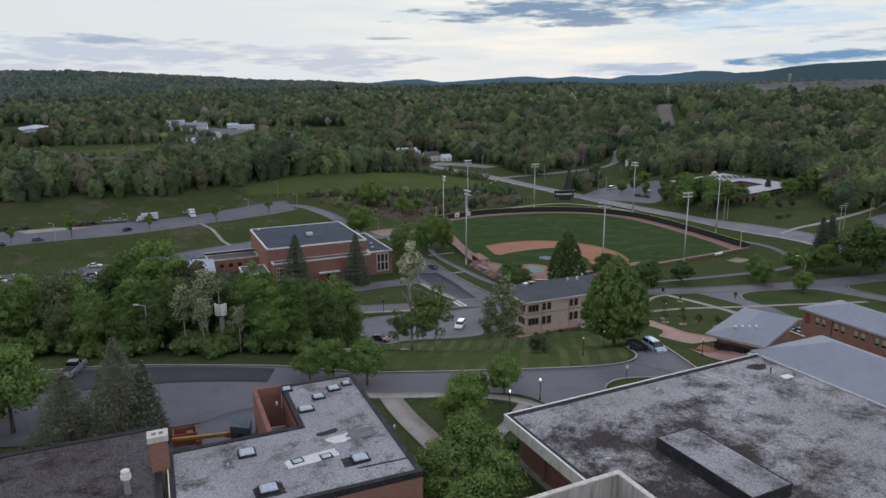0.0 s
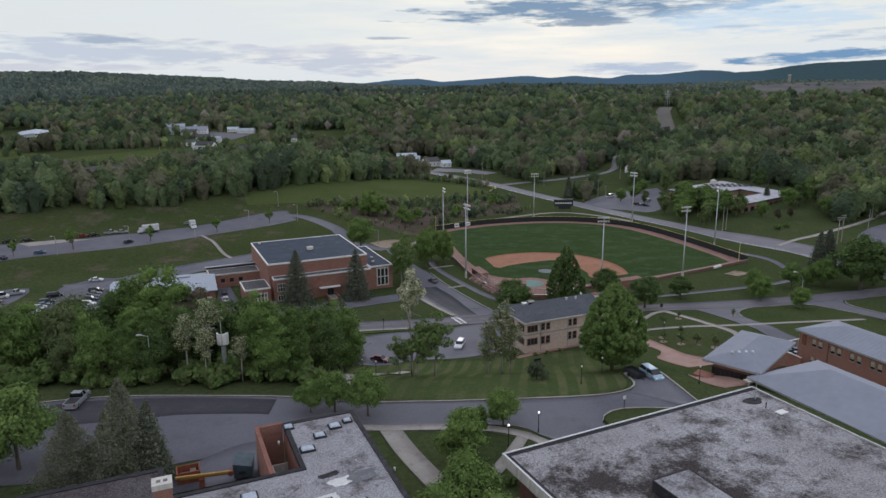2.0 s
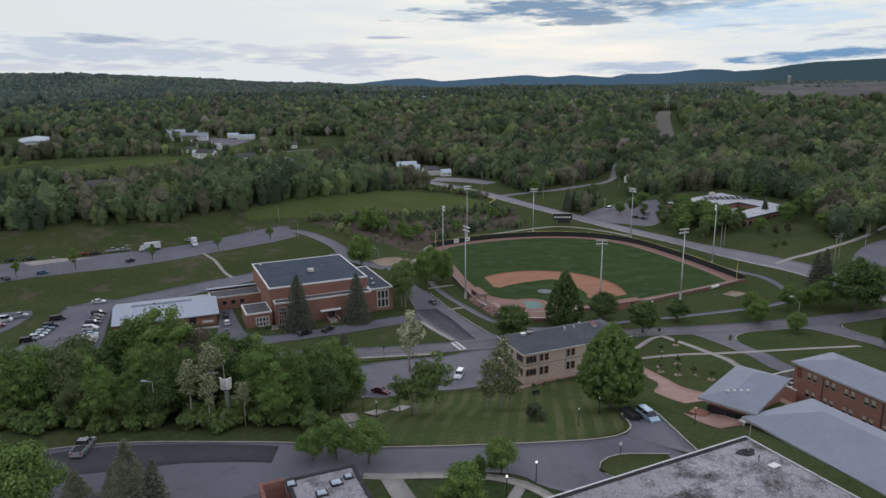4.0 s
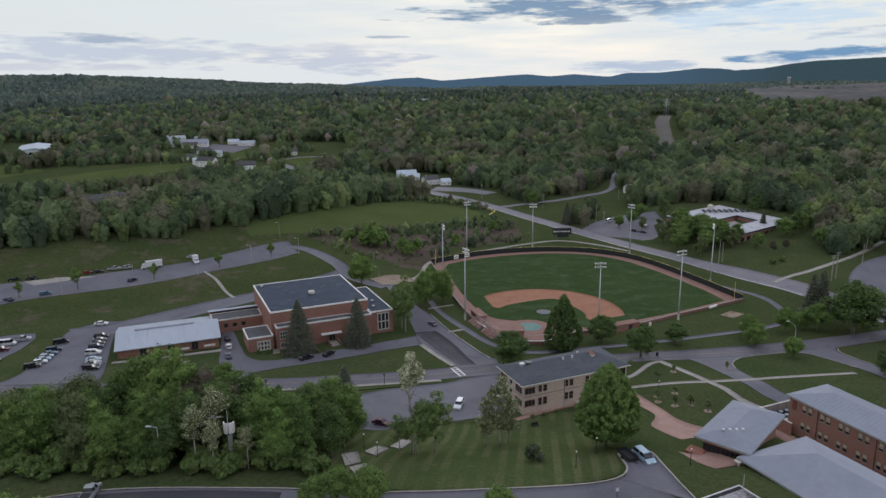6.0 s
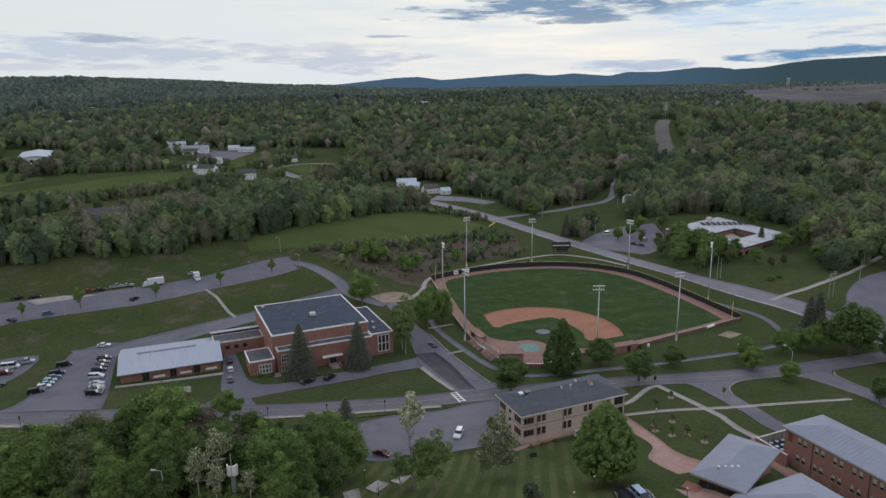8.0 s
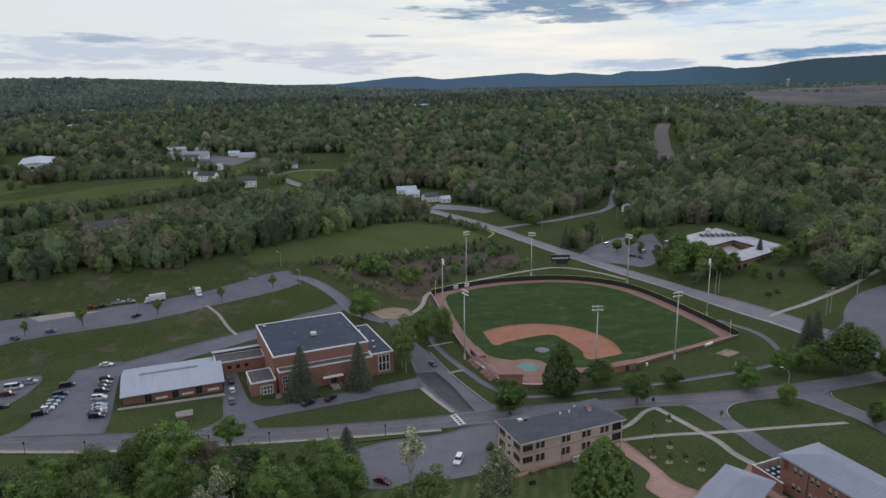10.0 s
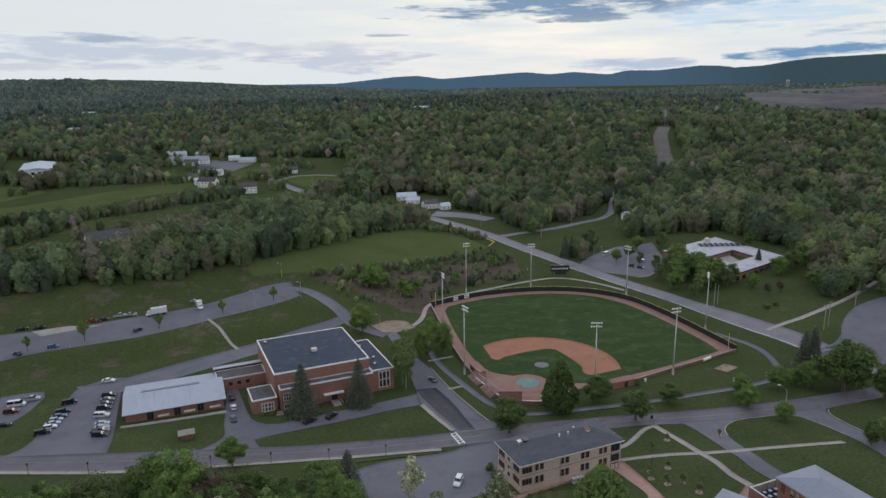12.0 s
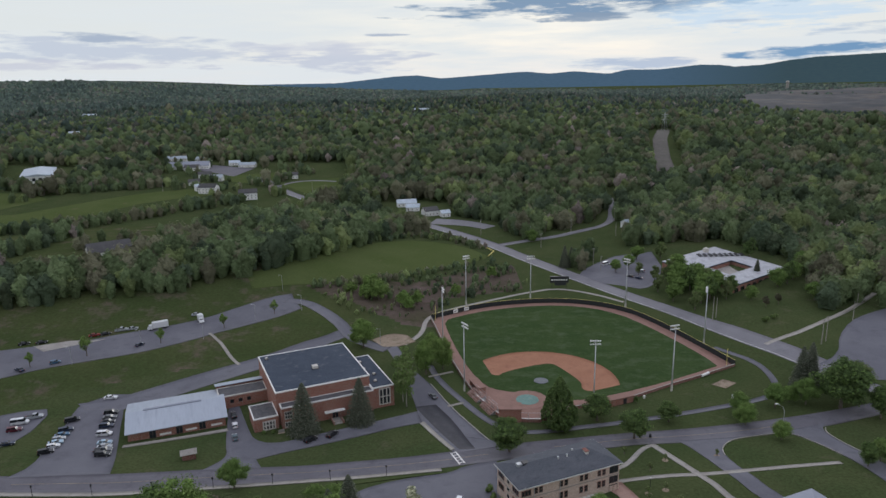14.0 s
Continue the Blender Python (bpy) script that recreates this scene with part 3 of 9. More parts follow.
def sheet(name, a, b, mat, lift, label, category, kind="structure", flat=None, rounds=1, skirt=0.25):
    """A paved or planted surface between two edge lines, laid on the land."""
    a, b = smooth_line(a, rounds), smooth_line(b, rounds)
    length = max(np.hypot(*np.diff(a, axis=0).T).sum(), np.hypot(*np.diff(b, axis=0).T).sum())
    n = max(2, int(length / 2.0) + 1)
    a, b = resample(a, n), resample(b, n)
    m = max(2, int(np.hypot(*(a - b).T).max() / 2.5) + 1)
    t = np.linspace(0, 1, m)[None, :, None]
    p = a[:, None] * (1 - t) + b[:, None] * t
    z = land(p[..., 0], p[..., 1]) + lift if flat is None else np.full(p.shape[:2], flat + lift)
    v = np.concatenate([p, z[..., None]], 2)
    rim = np.concatenate([v[0, :-1], v[:-1, -1], v[-1, :0:-1], v[:0:-1, 0]])
    k = (np.arange(n - 1)[:, None] * m + np.arange(m - 1)[None]).ravel()
    f = np.stack([k, k + 1, k + 1 + m, k + m], 1)
    idx = np.arange(n * m).reshape(n, m)
    ring = np.concatenate([idx[0, :-1], idx[:-1, -1], idx[-1, :0:-1], idx[:0:-1, 0]])
    low = rim.copy()
    low[:, 2] -= skirt
    lo = n * m + np.arange(len(ring))
    f2 = np.stack([ring, np.roll(ring, -1), np.roll(lo, -1), lo], 1)
    ob = grid_mesh(name, np.concatenate([v.reshape(-1, 3), low]), np.concatenate([f, f2]), [mat], smooth=False)
    return tagged(ob, label, category, kind=kind)


def beside(pts, width):
    """The line that runs a width to the left of another."""
    p = np.array(pts, float)
    d = np.gradient(p, axis=0)
    d /= np.maximum(np.hypot(d[:, 0], d[:, 1])[:, None], 1e-6)
    return p + width * np.stack([-d[:, 1], d[:, 0]], 1)


def ribbon(name, pts, width, mat, lift, label, category, rounds=2, kind="structure", skirt=0.25, flat=None):
    p = resample(smooth_line(pts, rounds), max(2, int(np.hypot(*np.diff(np.array(pts, float), axis=0).T).sum() / 2) + 2))
    return sheet(name, beside(p, width / 2), beside(p, -width / 2), mat, lift, label, category, kind, flat, 0, skirt)


def kerb(pts, rounds=2):
    return ribbon("kerb", pts, 0.32, KERB, 0.24, "pale concrete kerb along the asphalt", "kerb", rounds, skirt=0.4)


# main campus road, with its walk on the wooded side
ROAD_N = [(-190, 187), (-124, 181.1), (-112.7, 181.8), (-97.9, 182.4), (-81.9, 184.2), (-70.6, 185.8), (-59, 186.9), (-48.7, 187.2), (-38.6, 188.2), (-28.5, 190),
          (-14.7, 192), (-0.6, 195.2), (14.3, 199.4), (32.8, 203.2), (58.5, 206.0), (68.1, 206.9), (77.7, 207.9), (97.9, 211.4), (119.0, 215.8), (142.0, 222.1), (158.4, 227.4), (195, 240)]
ROAD_S = [(-184, 174), (-124.8, 171.6), (-108.5, 171), (-92.5, 171), (-77.5, 173), (-62.1, 175.1), (-46.5, 177.3), (-40.8, 178), (-34.8, 178.8), (-27.1, 179.7),
          (-14, 182), (-0.6, 184.4), (14, 188.5), (38.5, 193.6), (56.1, 196.2), (65.1, 196.9), (76.8, 197.3), (94.9, 200.1), (111.5, 204.5), (126.2, 207.9), (151.8, 216.9), (192, 231)]
sheet("road", ROAD_N, ROAD_S, ROAD, 0.10, "grey asphalt campus road with a yellow centre line", "road")
mid = [((a[0] + b[0]) / 2, (a[1] + b[1]) / 2) for a, b in zip(ROAD_N, ROAD_S)]
ribbon("centre_line", mid[1:13], 0.16, FADED, 0.125, "faded yellow centre line on the road", "road marking", 1, skirt=0.02)
ribbon("centre_line", mid[13:19], 0.16, FADED, 0.125, "faded yellow centre line on the road", "road marking", 1, skirt=0.02)
sheet("sidewalk", ROAD_S[:12], beside(ROAD_S[:12], -2.0), CONCRETE, 0.22, "pale concrete sidewalk beside the campus road", "sidewalk")
# drive and lane before the gym
sheet("gym_drive", [(-75, 232), (-66.6, 214.2), (-63.0, 207), (-56.1, 203.5), (-46, 207.9), (-39, 211.7), (-28, 216.4), (-16.6, 221.7), (-8.2, 226)],
      [(-78.5, 232), (-74.5, 216), (-71, 203), (-67, 192.5), (-60, 191.2), (-51, 197.2), (-41, 202), (-27, 208.5), (-16, 214), (-7.1, 217)], ASPHALT, 0.11,
      "grey asphalt drive in front of the brick gym", "driveway")
sheet("lane", [(-62, 200), (-58, 192), (-55, 186.5)], [(-69.5, 200), (-68, 193), (-72.5, 185)], ASPHALT, 0.105, "short asphalt lane joining the road", "driveway")
# street between the gym and the ball field
sheet("street", [(-5, 211.5), (-8.2, 221), (-9.8, 230.2), (-13.7, 248.4), (-18.9, 266.9), (-24.2, 281.8), (-28.5, 297)],
      [(17, 203.5), (15.1, 204.1), (10.5, 213.2), (3.2, 227.9), (-4.7, 248.4), (-11.5, 261.1), (-18.6, 281.2), (-23.6, 297)], ASPHALT, 0.115,
      "worn asphalt street between gym and ball field", "road")
sheet("street_mouth", [(3.9, 195), (-5, 211.5)], [(17.5, 199.5), (17, 203.5)], ASPHALT, 0.112, "worn asphalt street mouth", "road")
sheet("fresh_patch", [(-10, 229), (-4.6, 217.4), (5.4, 197.6)], [(-2.4, 230.5), (4, 217.6), (10.4, 198)], FRESH, 0.135, "dark patch of fresh asphalt", "road patch")
sheet("median_strip", [(-7.9, 216.4), (-2, 205.5), (2.6, 196.9)], [(-6.4, 217.5), (-0.6, 206.4), (3.9, 197.8)], KERB, 0.28, "pale raised concrete strip beside the street", "kerb")
# crossing bars
for i in range(2):
    ribbon("crossing_bar", [(2.5 + 1.5 * i, 195.2 + 0.9 * i), (5.2 + 1.5 * i, 186.9 + 0.9 * i)], 0.5, WHITE, 0.145, "white painted crossing bar", "road marking", 0, skirt=0.02)
for i in range(5):
    ribbon("crossing_bar", [(2.7 + 0.6 * i, 194.8 - 1.75 * i), (4.1 + 0.6 * i, 195.6 - 1.75 * i)], 0.4, WHITE, 0.143, "white painted crossing bar", "road marking", 0, skirt=0.02)
# middle parking court in front of the stone house
sheet("parking_court", [(-26, 166), (-23.5, 171.5), (-13.2, 177.4), (2.6, 181.4), (6, 185.6), (16.5, 189.5)],
      [(-21, 150), (-14, 147.5), (-8, 152.5), (6, 153.4), (16.2, 160)], ASPHALT, 0.10, "wide grey asphalt parking court", "parking lot")
sheet("grass_verge", [(-31, 176.8), (-14.4, 179.8), (1.0, 182.2)], [(-29, 173.6), (-14.4, 177.6), (1.4, 181.2)], LAWN, 0.20, "narrow grass verge by the road", "lawn")
# upper lot on the terrace, and the drive up to it
UP_N = [(-230, 264), (-188.5, 277.0), (-174.5, 282.0), (-157.4, 287.1), (-146.1, 294.9), (-129.1, 303.7), (-114.2, 314.0), (-100.7, 333.6), (-89.2, 345.4), (-80, 350)]
UP_S = [(-215, 229), (-171.0, 248.8), (-161.8, 255.7), (-145.5, 263.3), (-126.3, 272.3), (-107.9, 287.8), (-104.3, 292.2), (-89.9, 304.3), (-76.9, 316.6), (-70.4, 327)]
sheet("upper_lot", UP_N, UP_S, ASPHALT, 0.10, "grey asphalt parking lot on the grassy terrace", "parking lot")
ribbon("upper_drive", [(-80.9, 340.8), (-69.9, 337.2), (-57.0, 320.2), (-47.7, 304.0), (-41, 294), (-32, 286), (-24, 281)], 6.5, ASPHALT, 0.12, "curving asphalt drive up to the terrace lot", "driveway")
sheet("service_drive", [(-134.9, 233.7), (-122.0, 237.5), (-106.4, 248.9), (-88.5, 262.9), (-78.6, 271.0), (-62.8, 286.4), (-53.8, 292.2), (-47.1, 298.4)], [(-130.0, 229.0), (-115.0, 228.0), (-99.1, 239.4), (-81.2, 253.4), (-71.3, 261.5), (-56.5, 277.4), (-50.4, 286.0), (-43.7, 293.4)], ASPHALT, 0.11, "asphalt service drive behind the workshop and gym", "driveway")
ribbon("hill_steps", [(-105.5, 294.0), (-83.8, 264.1)], 1.4, CONCRETE, 0.12, "straight concrete steps down the grassy bank", "steps", 0)
sheet("chalk_patch", [(-178, 281), (-165, 287)], [(-170, 274.5), (-150, 288)], CONCRETE, 0.13, "pale gravel patch at the lot's edge", "gravel patch", flat=None)
# west lots
sheet("west_lot", [(-128.5, 180.6), (-125.8, 188.0), (-128.6, 201.6), (-131.9, 219.4), (-133.7, 229.7), (-133.2, 233.5), (-124.9, 240.3)], [(-99.0, 182.6), (-101.8, 191.8), (-106.3, 203.2), (-111.6, 216.6), (-114.5, 225.2), (-116.9, 231.3), (-116.1, 240)], ASPHALT, 0.105,
      "grey asphalt parking lot with two rows of cars", "parking lot")
sheet("far_west_lot", [(-182, 216), (-157.9, 226.6), (-151.5, 229.4), (-144.5, 230.3)], [(-172, 186), (-146, 199), (-140.9, 211.5), (-142.0, 226.1)], ASPHALT, 0.105, "grey asphalt parking lot at the grass edge", "parking lot")
sheet("house_walk", [(-104.5, 203), (-74, 214.8)], [(-104, 201), (-73, 212.9)], CONCRETE, 0.13, "concrete walk in front of the low shop", "sidewalk")
# near loop road on the bank
LOOP_N = [(-100, 93), (-69.4, 97.9), (-63.3, 99.6), (-58.5, 100.8), (-53.5, 101.5), (-44.4, 101.7), (-35.0, 101.3), (-25.8, 101.1), (-8.8, 102.8), (-0.1, 102.8), (6.1, 103.2), (15.4, 103.6), (24.9, 104.4), (29.9, 105.6), (32.6, 107.5)]
LOOP_S = [(-100, 68), (-72, 72), (-60, 76), (-44, 78), (-26, 85), (-12.5, 95.0), (-4, 95.2), (1.3, 95.2), (8.6, 95.1), (12.3, 94.2), (14.5, 91.4), (17.8, 89.6), (24, 88), (42, 96)]
sheet("loop_road", LOOP_N, LOOP_S, ASPHALT, 0.10, "grey asphalt loop road along the bank", "road")
sheet("fresh_band", [(-64.1, 97.9), (-57.3, 100.3), (-44.0, 101.3), (-26.5, 100.4)], [(-59.9, 91.6), (-51.2, 93.0), (-44.9, 94.3), (-39.4, 95.5), (-26.5, 95.4)], FRESH, 0.13, "dark band of fresh asphalt", "road patch")
sheet("van_bay", [(31.2, 105.6), (33.4, 110.7), (33.2, 115.1), (33.4, 118.4)], [(41.4, 99), (39.9, 106.4), (39.3, 112.1), (39.4, 118.8)], ASPHALT, 0.12, "asphalt parking bay at the loop's end", "parking lot")
sheet("loading_apron", [(-34.3, 80), (-28.4, 86.6), (-24.5, 88)], [(-34, 74), (-27, 76.9), (-22, 80)], ASPHALT, 0.13, "worn grey asphalt loading apron behind the building", "pavement")
kerb([(-100, 93.2), (-69.4, 98.1), (-63.3, 99.8), (-58.5, 101.0), (-53.5, 101.7), (-44.4, 101.9), (-35.0, 101.5), (-25.8, 101.3), (-8.8, 103.0), (-0.1, 103.0), (6.1, 103.4), (15.4, 103.8), (24.9, 104.6), (29.7, 105.8), (32.4, 107.8), (33.3, 110.7), (33.0, 115.1), (33.3, 118.6), (39.6, 119.0), (39.5, 112.1), (40.1, 106.4), (41.6, 99)], 1)
ribbon("sidewalk", [(-12.3, 94.0), (-4, 94.3), (4, 94.3), (9.6, 93.2), (14.2, 90.2), (17, 86)], 1.7, CONCRETE, 0.22, "pale concrete sidewalk along the loop road", "sidewalk")
ribbon("garden_walk", [(-8.2, 94.2), (-5.6, 88), (-2.4, 82), (0.5, 77), (3, 70)], 3.2, CONCRETE, 0.20, "wide concrete walk between lawns", "path")
ribbon("garden_walk", [(12.2, 92.6), (9.4, 86.4), (6.5, 81.5), (4, 76)], 1.8, CONCRETE, 0.205, "curving concrete walk beside the lawn", "path")
sheet("lawn_island", [(24.2, 95.3), (25.0, 97.7), (27.0, 99.2), (29.9, 99.9), (36, 99.5)], [(24.4, 94.9), (26, 93.2), (31, 92.6), (37, 94.4)], LAWN, 0.24, "grass island with a pale kerb in the loop", "lawn")
kerb([(37, 94.2), (31, 92.3), (25.8, 92.9), (23.9, 95.3), (24.8, 97.9), (26.8, 99.5), (29.9, 100.2), (36.5, 99.8)], 2)
# mown lawn between loop road and parking court
sheet("mown_lawn", [(-22, 107), (-8.8, 103.4), (5.8, 103.6), (21.6, 104.7), (29.4, 106.2), (32.4, 109.6), (32.6, 118)], [(-21, 147), (-9, 151.4), (6, 152.6), (17, 155), (26, 157.5), (36, 158), (44, 150)],
      STRIPED, 0.07, "mown lawn with pale stripes on the bank", "lawn")
# paths between stone house and classroom wing
ribbon("path", [(47.5, 172.5), (58.0, 173.4), (66.0, 173.8), (72.8, 173.9), (80.8, 175.0), (89.3, 176.3), (99.8, 178.0), (116.9, 180.4)], 1.9, CONCRETE, 0.13, "pale concrete path across the lawn", "path")
ribbon("path", [(66.4, 196.6), (69.7, 184.6), (72.8, 173.7), (76.0, 165.2), (79.9, 158.4)], 2.2, CONCRETE, 0.14, "pale concrete path across the lawn", "path")
ribbon("path", [(66.7, 196.0), (62.9, 194.2), (58.1, 187.2), (54.4, 182.4), (50.0, 179.8)], 1.8, CONCRETE, 0.135, "pale concrete path to the house door", "path")
sheet("south_drive", [(74.7, 198.9), (76.9, 196.2), (78.9, 186.6), (80.8, 175.0), (83.1, 167.6), (88.0, 157.5)], [(99.1, 201.8), (92.0, 198.7), (87.0, 192.7), (85.6, 186.8), (86.2, 177.7), (88.4, 170.4), (93.6, 158.5)], ASPHALT, 0.12,
      "asphalt service drive between lawns", "driveway")
sheet("south_branch", [(109.0, 204.6), (114.8, 203.0), (117.2, 198.1), (119.3, 192.3), (120.6, 185.8), (121.7, 178.0), (122.1, 168.0)], [(129.4, 211.0), (126.1, 206.9), (125.6, 201.9), (126.6, 192.0), (127.9, 186.4), (128.9, 180.2), (129.6, 169.0)], ASPHALT, 0.115,
      "asphalt branch road leaving the campus road", "road")
kerb([(85.6, 186.8), (86.8, 192.7), (91.8, 198.6), (97, 200.8), (104, 202.3), (111.2, 204.2), (115.0, 202.6), (117.0, 198.1), (119.1, 192.3), (120.4, 185.8)], 2)
kerb([(127.6, 207.6), (126.2, 205.2), (125.8, 201.9), (126.8, 192.0), (128.1, 186.4)], 2)
sheet("brick_walk", [(44.6, 171.4), (47.3, 165.3), (49.1, 158.4), (50.5, 153.3), (50.7, 148.6), (46.7, 142.0), (47.6, 137.1), (50.3, 131.0)], [(50.2, 172.2), (52.3, 164.3), (53.9, 153.0), (54.2, 147.0), (55.5, 141.9), (58.2, 137.0), (60.0, 132.6)], BRICKPAVE, 0.14,
      "pinkish brick-paved walk to the pavilion", "path")
ribbon("house_path", [(17.5, 153.6), (20.3, 155.2), (29.0, 160.0), (39.0, 165.0), (46.0, 169.6)], 1.7, BRICKPAVE, 0.13, "narrow pinkish path beside the stone house", "path")
ribbon("path", [(57.6, 135.5), (63, 142.5), (70, 148.5), (77, 154.0), (80.4, 158.8)], 2.6, BRICKPAVE, 0.135, "brick-paved path behind the pavilion", "path")
sheet("plaza", [(46, 121), (51, 115)], [(53, 124), (57, 116)], BRICKPAVE, 0.16, "brick-paved plaza by the pavilion wall", "pavement")
# mown meadow on the hill, farm yards in the valley
sheet("meadow", [(-108, 366), (-91, 384), (-76, 406), (-52, 464), (-15, 498), (16, 478), (31, 448)], [(-101, 352), (-76, 362), (-45, 370), (-27, 385), (-8, 408), (18, 430), (30, 442)], HAY, 0.06,
      "smooth green meadow on the hillside", "meadow")
sheet("valley_field", [(-460, 640), (-400.2, 612.8), (-371.6, 654.8), (-339.8, 704.2), (-296.3, 743.6), (-270.8, 749.8)], [(-420, 520), (-339.8, 561.1), (-325.2, 586.9), (-307.7, 660.0), (-279.1, 692.0), (-245.0, 716.0)], HAY, 0.10, "smooth green hay field in the valley", "field")
sheet("valley_field", [(-257.0, 829.3), (-230.0, 843.8), (-202.3, 850.3)], [(-242.9, 792.7), (-215, 780), (-181.4, 763.7)], HAY, 0.10, "short green field beside the farm yard", "field")
sheet("valley_field", [(-177.6, 770), (-153.9, 800), (-118, 812)], [(-144.7, 722), (-122, 700), (-104, 690)], HAY, 0.10, "green field beside the highway", "field")
sheet("valley_field", [(-470, 720), (-433.8, 722), (-400, 692)], [(-480, 668), (-440, 650), (-419.3, 645)], HAY, 0.09, "green field below the warehouse", "field")
sheet("farm_yard", [(-350, 890), (-300, 868), (-250, 826)], [(-330, 932), (-285, 905), (-240, 884)], ROAD, 0.12, "grey gravel farm yard in the valley", "yard")
ribbon("valley_lane", [(-183, 762), (-170, 790), (-145, 797), (-121, 789)], 5, HIGHWAY_GREY, 0.2, "pale lane through a valley field", "road")
sheet("court_walk", [(75.5, 148.5), (80.0, 137.4), (89.2, 115.2)], [(79.2, 149.8), (83.4, 138.8), (92.4, 117)], BRICKPAVE, 0.12, "pinkish paved walk along the classroom wing", "path")
# walk round the ball field
ribbon("field_walk", [(119, 281), (123.0, 274.6), (127.8, 266.4), (130.0, 255.1), (128.2, 242.9), (124.1, 235.2), (115.9, 230.0), (94.9, 223.4), (77.4, 218.2), (60.6, 213.8), (44.9, 211.4), (33.1, 209.0), (26.6, 209.2), (19.4, 213.3), (14.1, 220.0), (7.6, 232.9), (1.5, 245.0), (-2.9, 256.4), (-5, 266)],
       2.6, ASPHALT, 0.13, "narrow asphalt walk round the ball field", "path")
ribbon("outfield_walk", [(-17, 287), (-9, 303), (-8, 326), (4, 338), (26, 352), (50, 366), (66, 372), (84, 360), (96, 345)], 2.2, CONCRETE, 0.13, "pale gravel walk behind the outfield fence", "path")
sheet("fork_patch", [(-32, 292), (-24, 301), (-16, 299)], [(-26, 284), (-18, 285), (-12, 292)], DIRT, 0.14, "bare dirt at the fork of the drive", "dirt patch")
ribbon("cross_walk", [(-5.5, 255.1), (4.3, 259.5)], 1.3, CONCRETE, 0.15, "short concrete walk between street and field", "path", 0)
ribbon("cross_walk", [(1.9, 229.1), (7.8, 231.7)], 1.3, CONCRETE, 0.15, "short concrete walk between street and field", "path", 0)
kerb([(-4.6, 248.4), (3.3, 227.9), (10.6, 213.2), (15.2, 204.1)], 1)
# highway past the field, with its side roads
HIGHWAY = [(226, 140), (186, 195), (162.9, 235.3), (151.9, 255.3), (144.9, 263.9), (138.5, 280.3), (130.4, 302.3), (118.2, 328.3), (102.3, 353.2), (87.0, 380.5), (70.9, 410.6), (55.0, 440.7), (35.7, 482.0), (8.2, 526.5), (-17.1, 561.1), (-38, 580), (-70, 600), (-124, 673), (-155, 714), (-190, 768), (-215, 820)]
ribbon("highway", HIGHWAY, 10.8, HIGHWAY_GREY, 0.12, "two-lane grey asphalt highway", "road", 2)
sheet("junction_apron", [(-10, 558), (18, 549), (34, 534)], [(-4, 580), (22, 570), (44, 545)], HIGHWAY_GREY, 0.115, "wide asphalt apron at the highway junction", "road")
ribbon("edge_line", beside(smooth_line(HIGHWAY), 4.7), 0.22, WHITE, 0.145, "white edge line on the highway", "road marking", 0, skirt=0.02)
ribbon("side_road", [(42, 478.5), (61.2, 490.0), (85.9, 502.4), (108.9, 522.3), (130.1, 538.3), (139.2, 551.8), (148.9, 588.3), (160, 645)], 6.5, HIGHWAY_GREY, 0.11, "side road climbing between trees", "road")
sheet("school_lot", [(81, 394), (88, 410), (100.5, 426.4), (119.4, 446.0), (140, 444)], [(93, 380), (104, 374), (113, 366), (127, 384), (136, 410)], ASPHALT, 0.11, "asphalt parking lot in front of the low school", "parking lot")
sheet("east_lot", [(149.7, 255.4), (162.5, 262.4), (172.3, 280.0), (188.0, 298.6), (201.5, 308.1), (225, 320), (250, 312)], [(156, 246), (176, 244), (196, 250), (210, 256), (226, 262), (240, 266), (250, 272)], ASPHALT, 0.12, "worn asphalt lot across the highway", "parking lot")
ribbon("gravel_lane", [(139.2, 276.7), (152.8, 282.3), (173.1, 297.1), (194.7, 312.3), (222.9, 337.1)], 2.4, CONCRETE, 0.13, "pale gravel lane beside the lot", "path")
sheet("sand_pad", [(103.5, 243.5), (109.5, 248)], [(107.5, 240), (113.5, 244.5)], DIRT, 0.15, "bare sandy pad in the grass", "dirt patch")

# ---- ball field surfaces ----
HOME, MOUND = Vector((31.4, 233.3)), Vector((38.7, 249.2))
FENCE = [(119.5, 260.6), (116.1, 272.2), (108.9, 295), (102.2, 313), (94.2, 329.2), (80.0, 341.0), (61.9, 346.6), (41.0, 345.6), (20.8, 340.2), (5.6, 331.1), (-5.4, 323.4)]
THIRD_SIDE = [(-5.4, 323.4), (-1.4, 301.0), (3.2, 274.0), (8.0, 253.0), (12.6, 236.0), (17.0, 226.0), (20.4, 219.5), (27, 216.4), (34, 216.0), (41, 220.0), (46.5, 225.4)]
FIRST_SIDE = [(46.5, 225.4), (66, 230.6), (87.6, 243.0), (103.6, 251.5), (119.5, 260.6)]


def disc(name, centre, radius, mat, z, label, category, n=40, squash=1.0):
    s = Shape().prism([(centre[0] + radius * math.cos(2 * math.pi * i / n), centre[1] + squash * radius * math.sin(2 * math.pi * i / n)) for i in range(n)], z - 0.04, z)
    return tagged(part(name, s, mat), label, category, kind="structure")


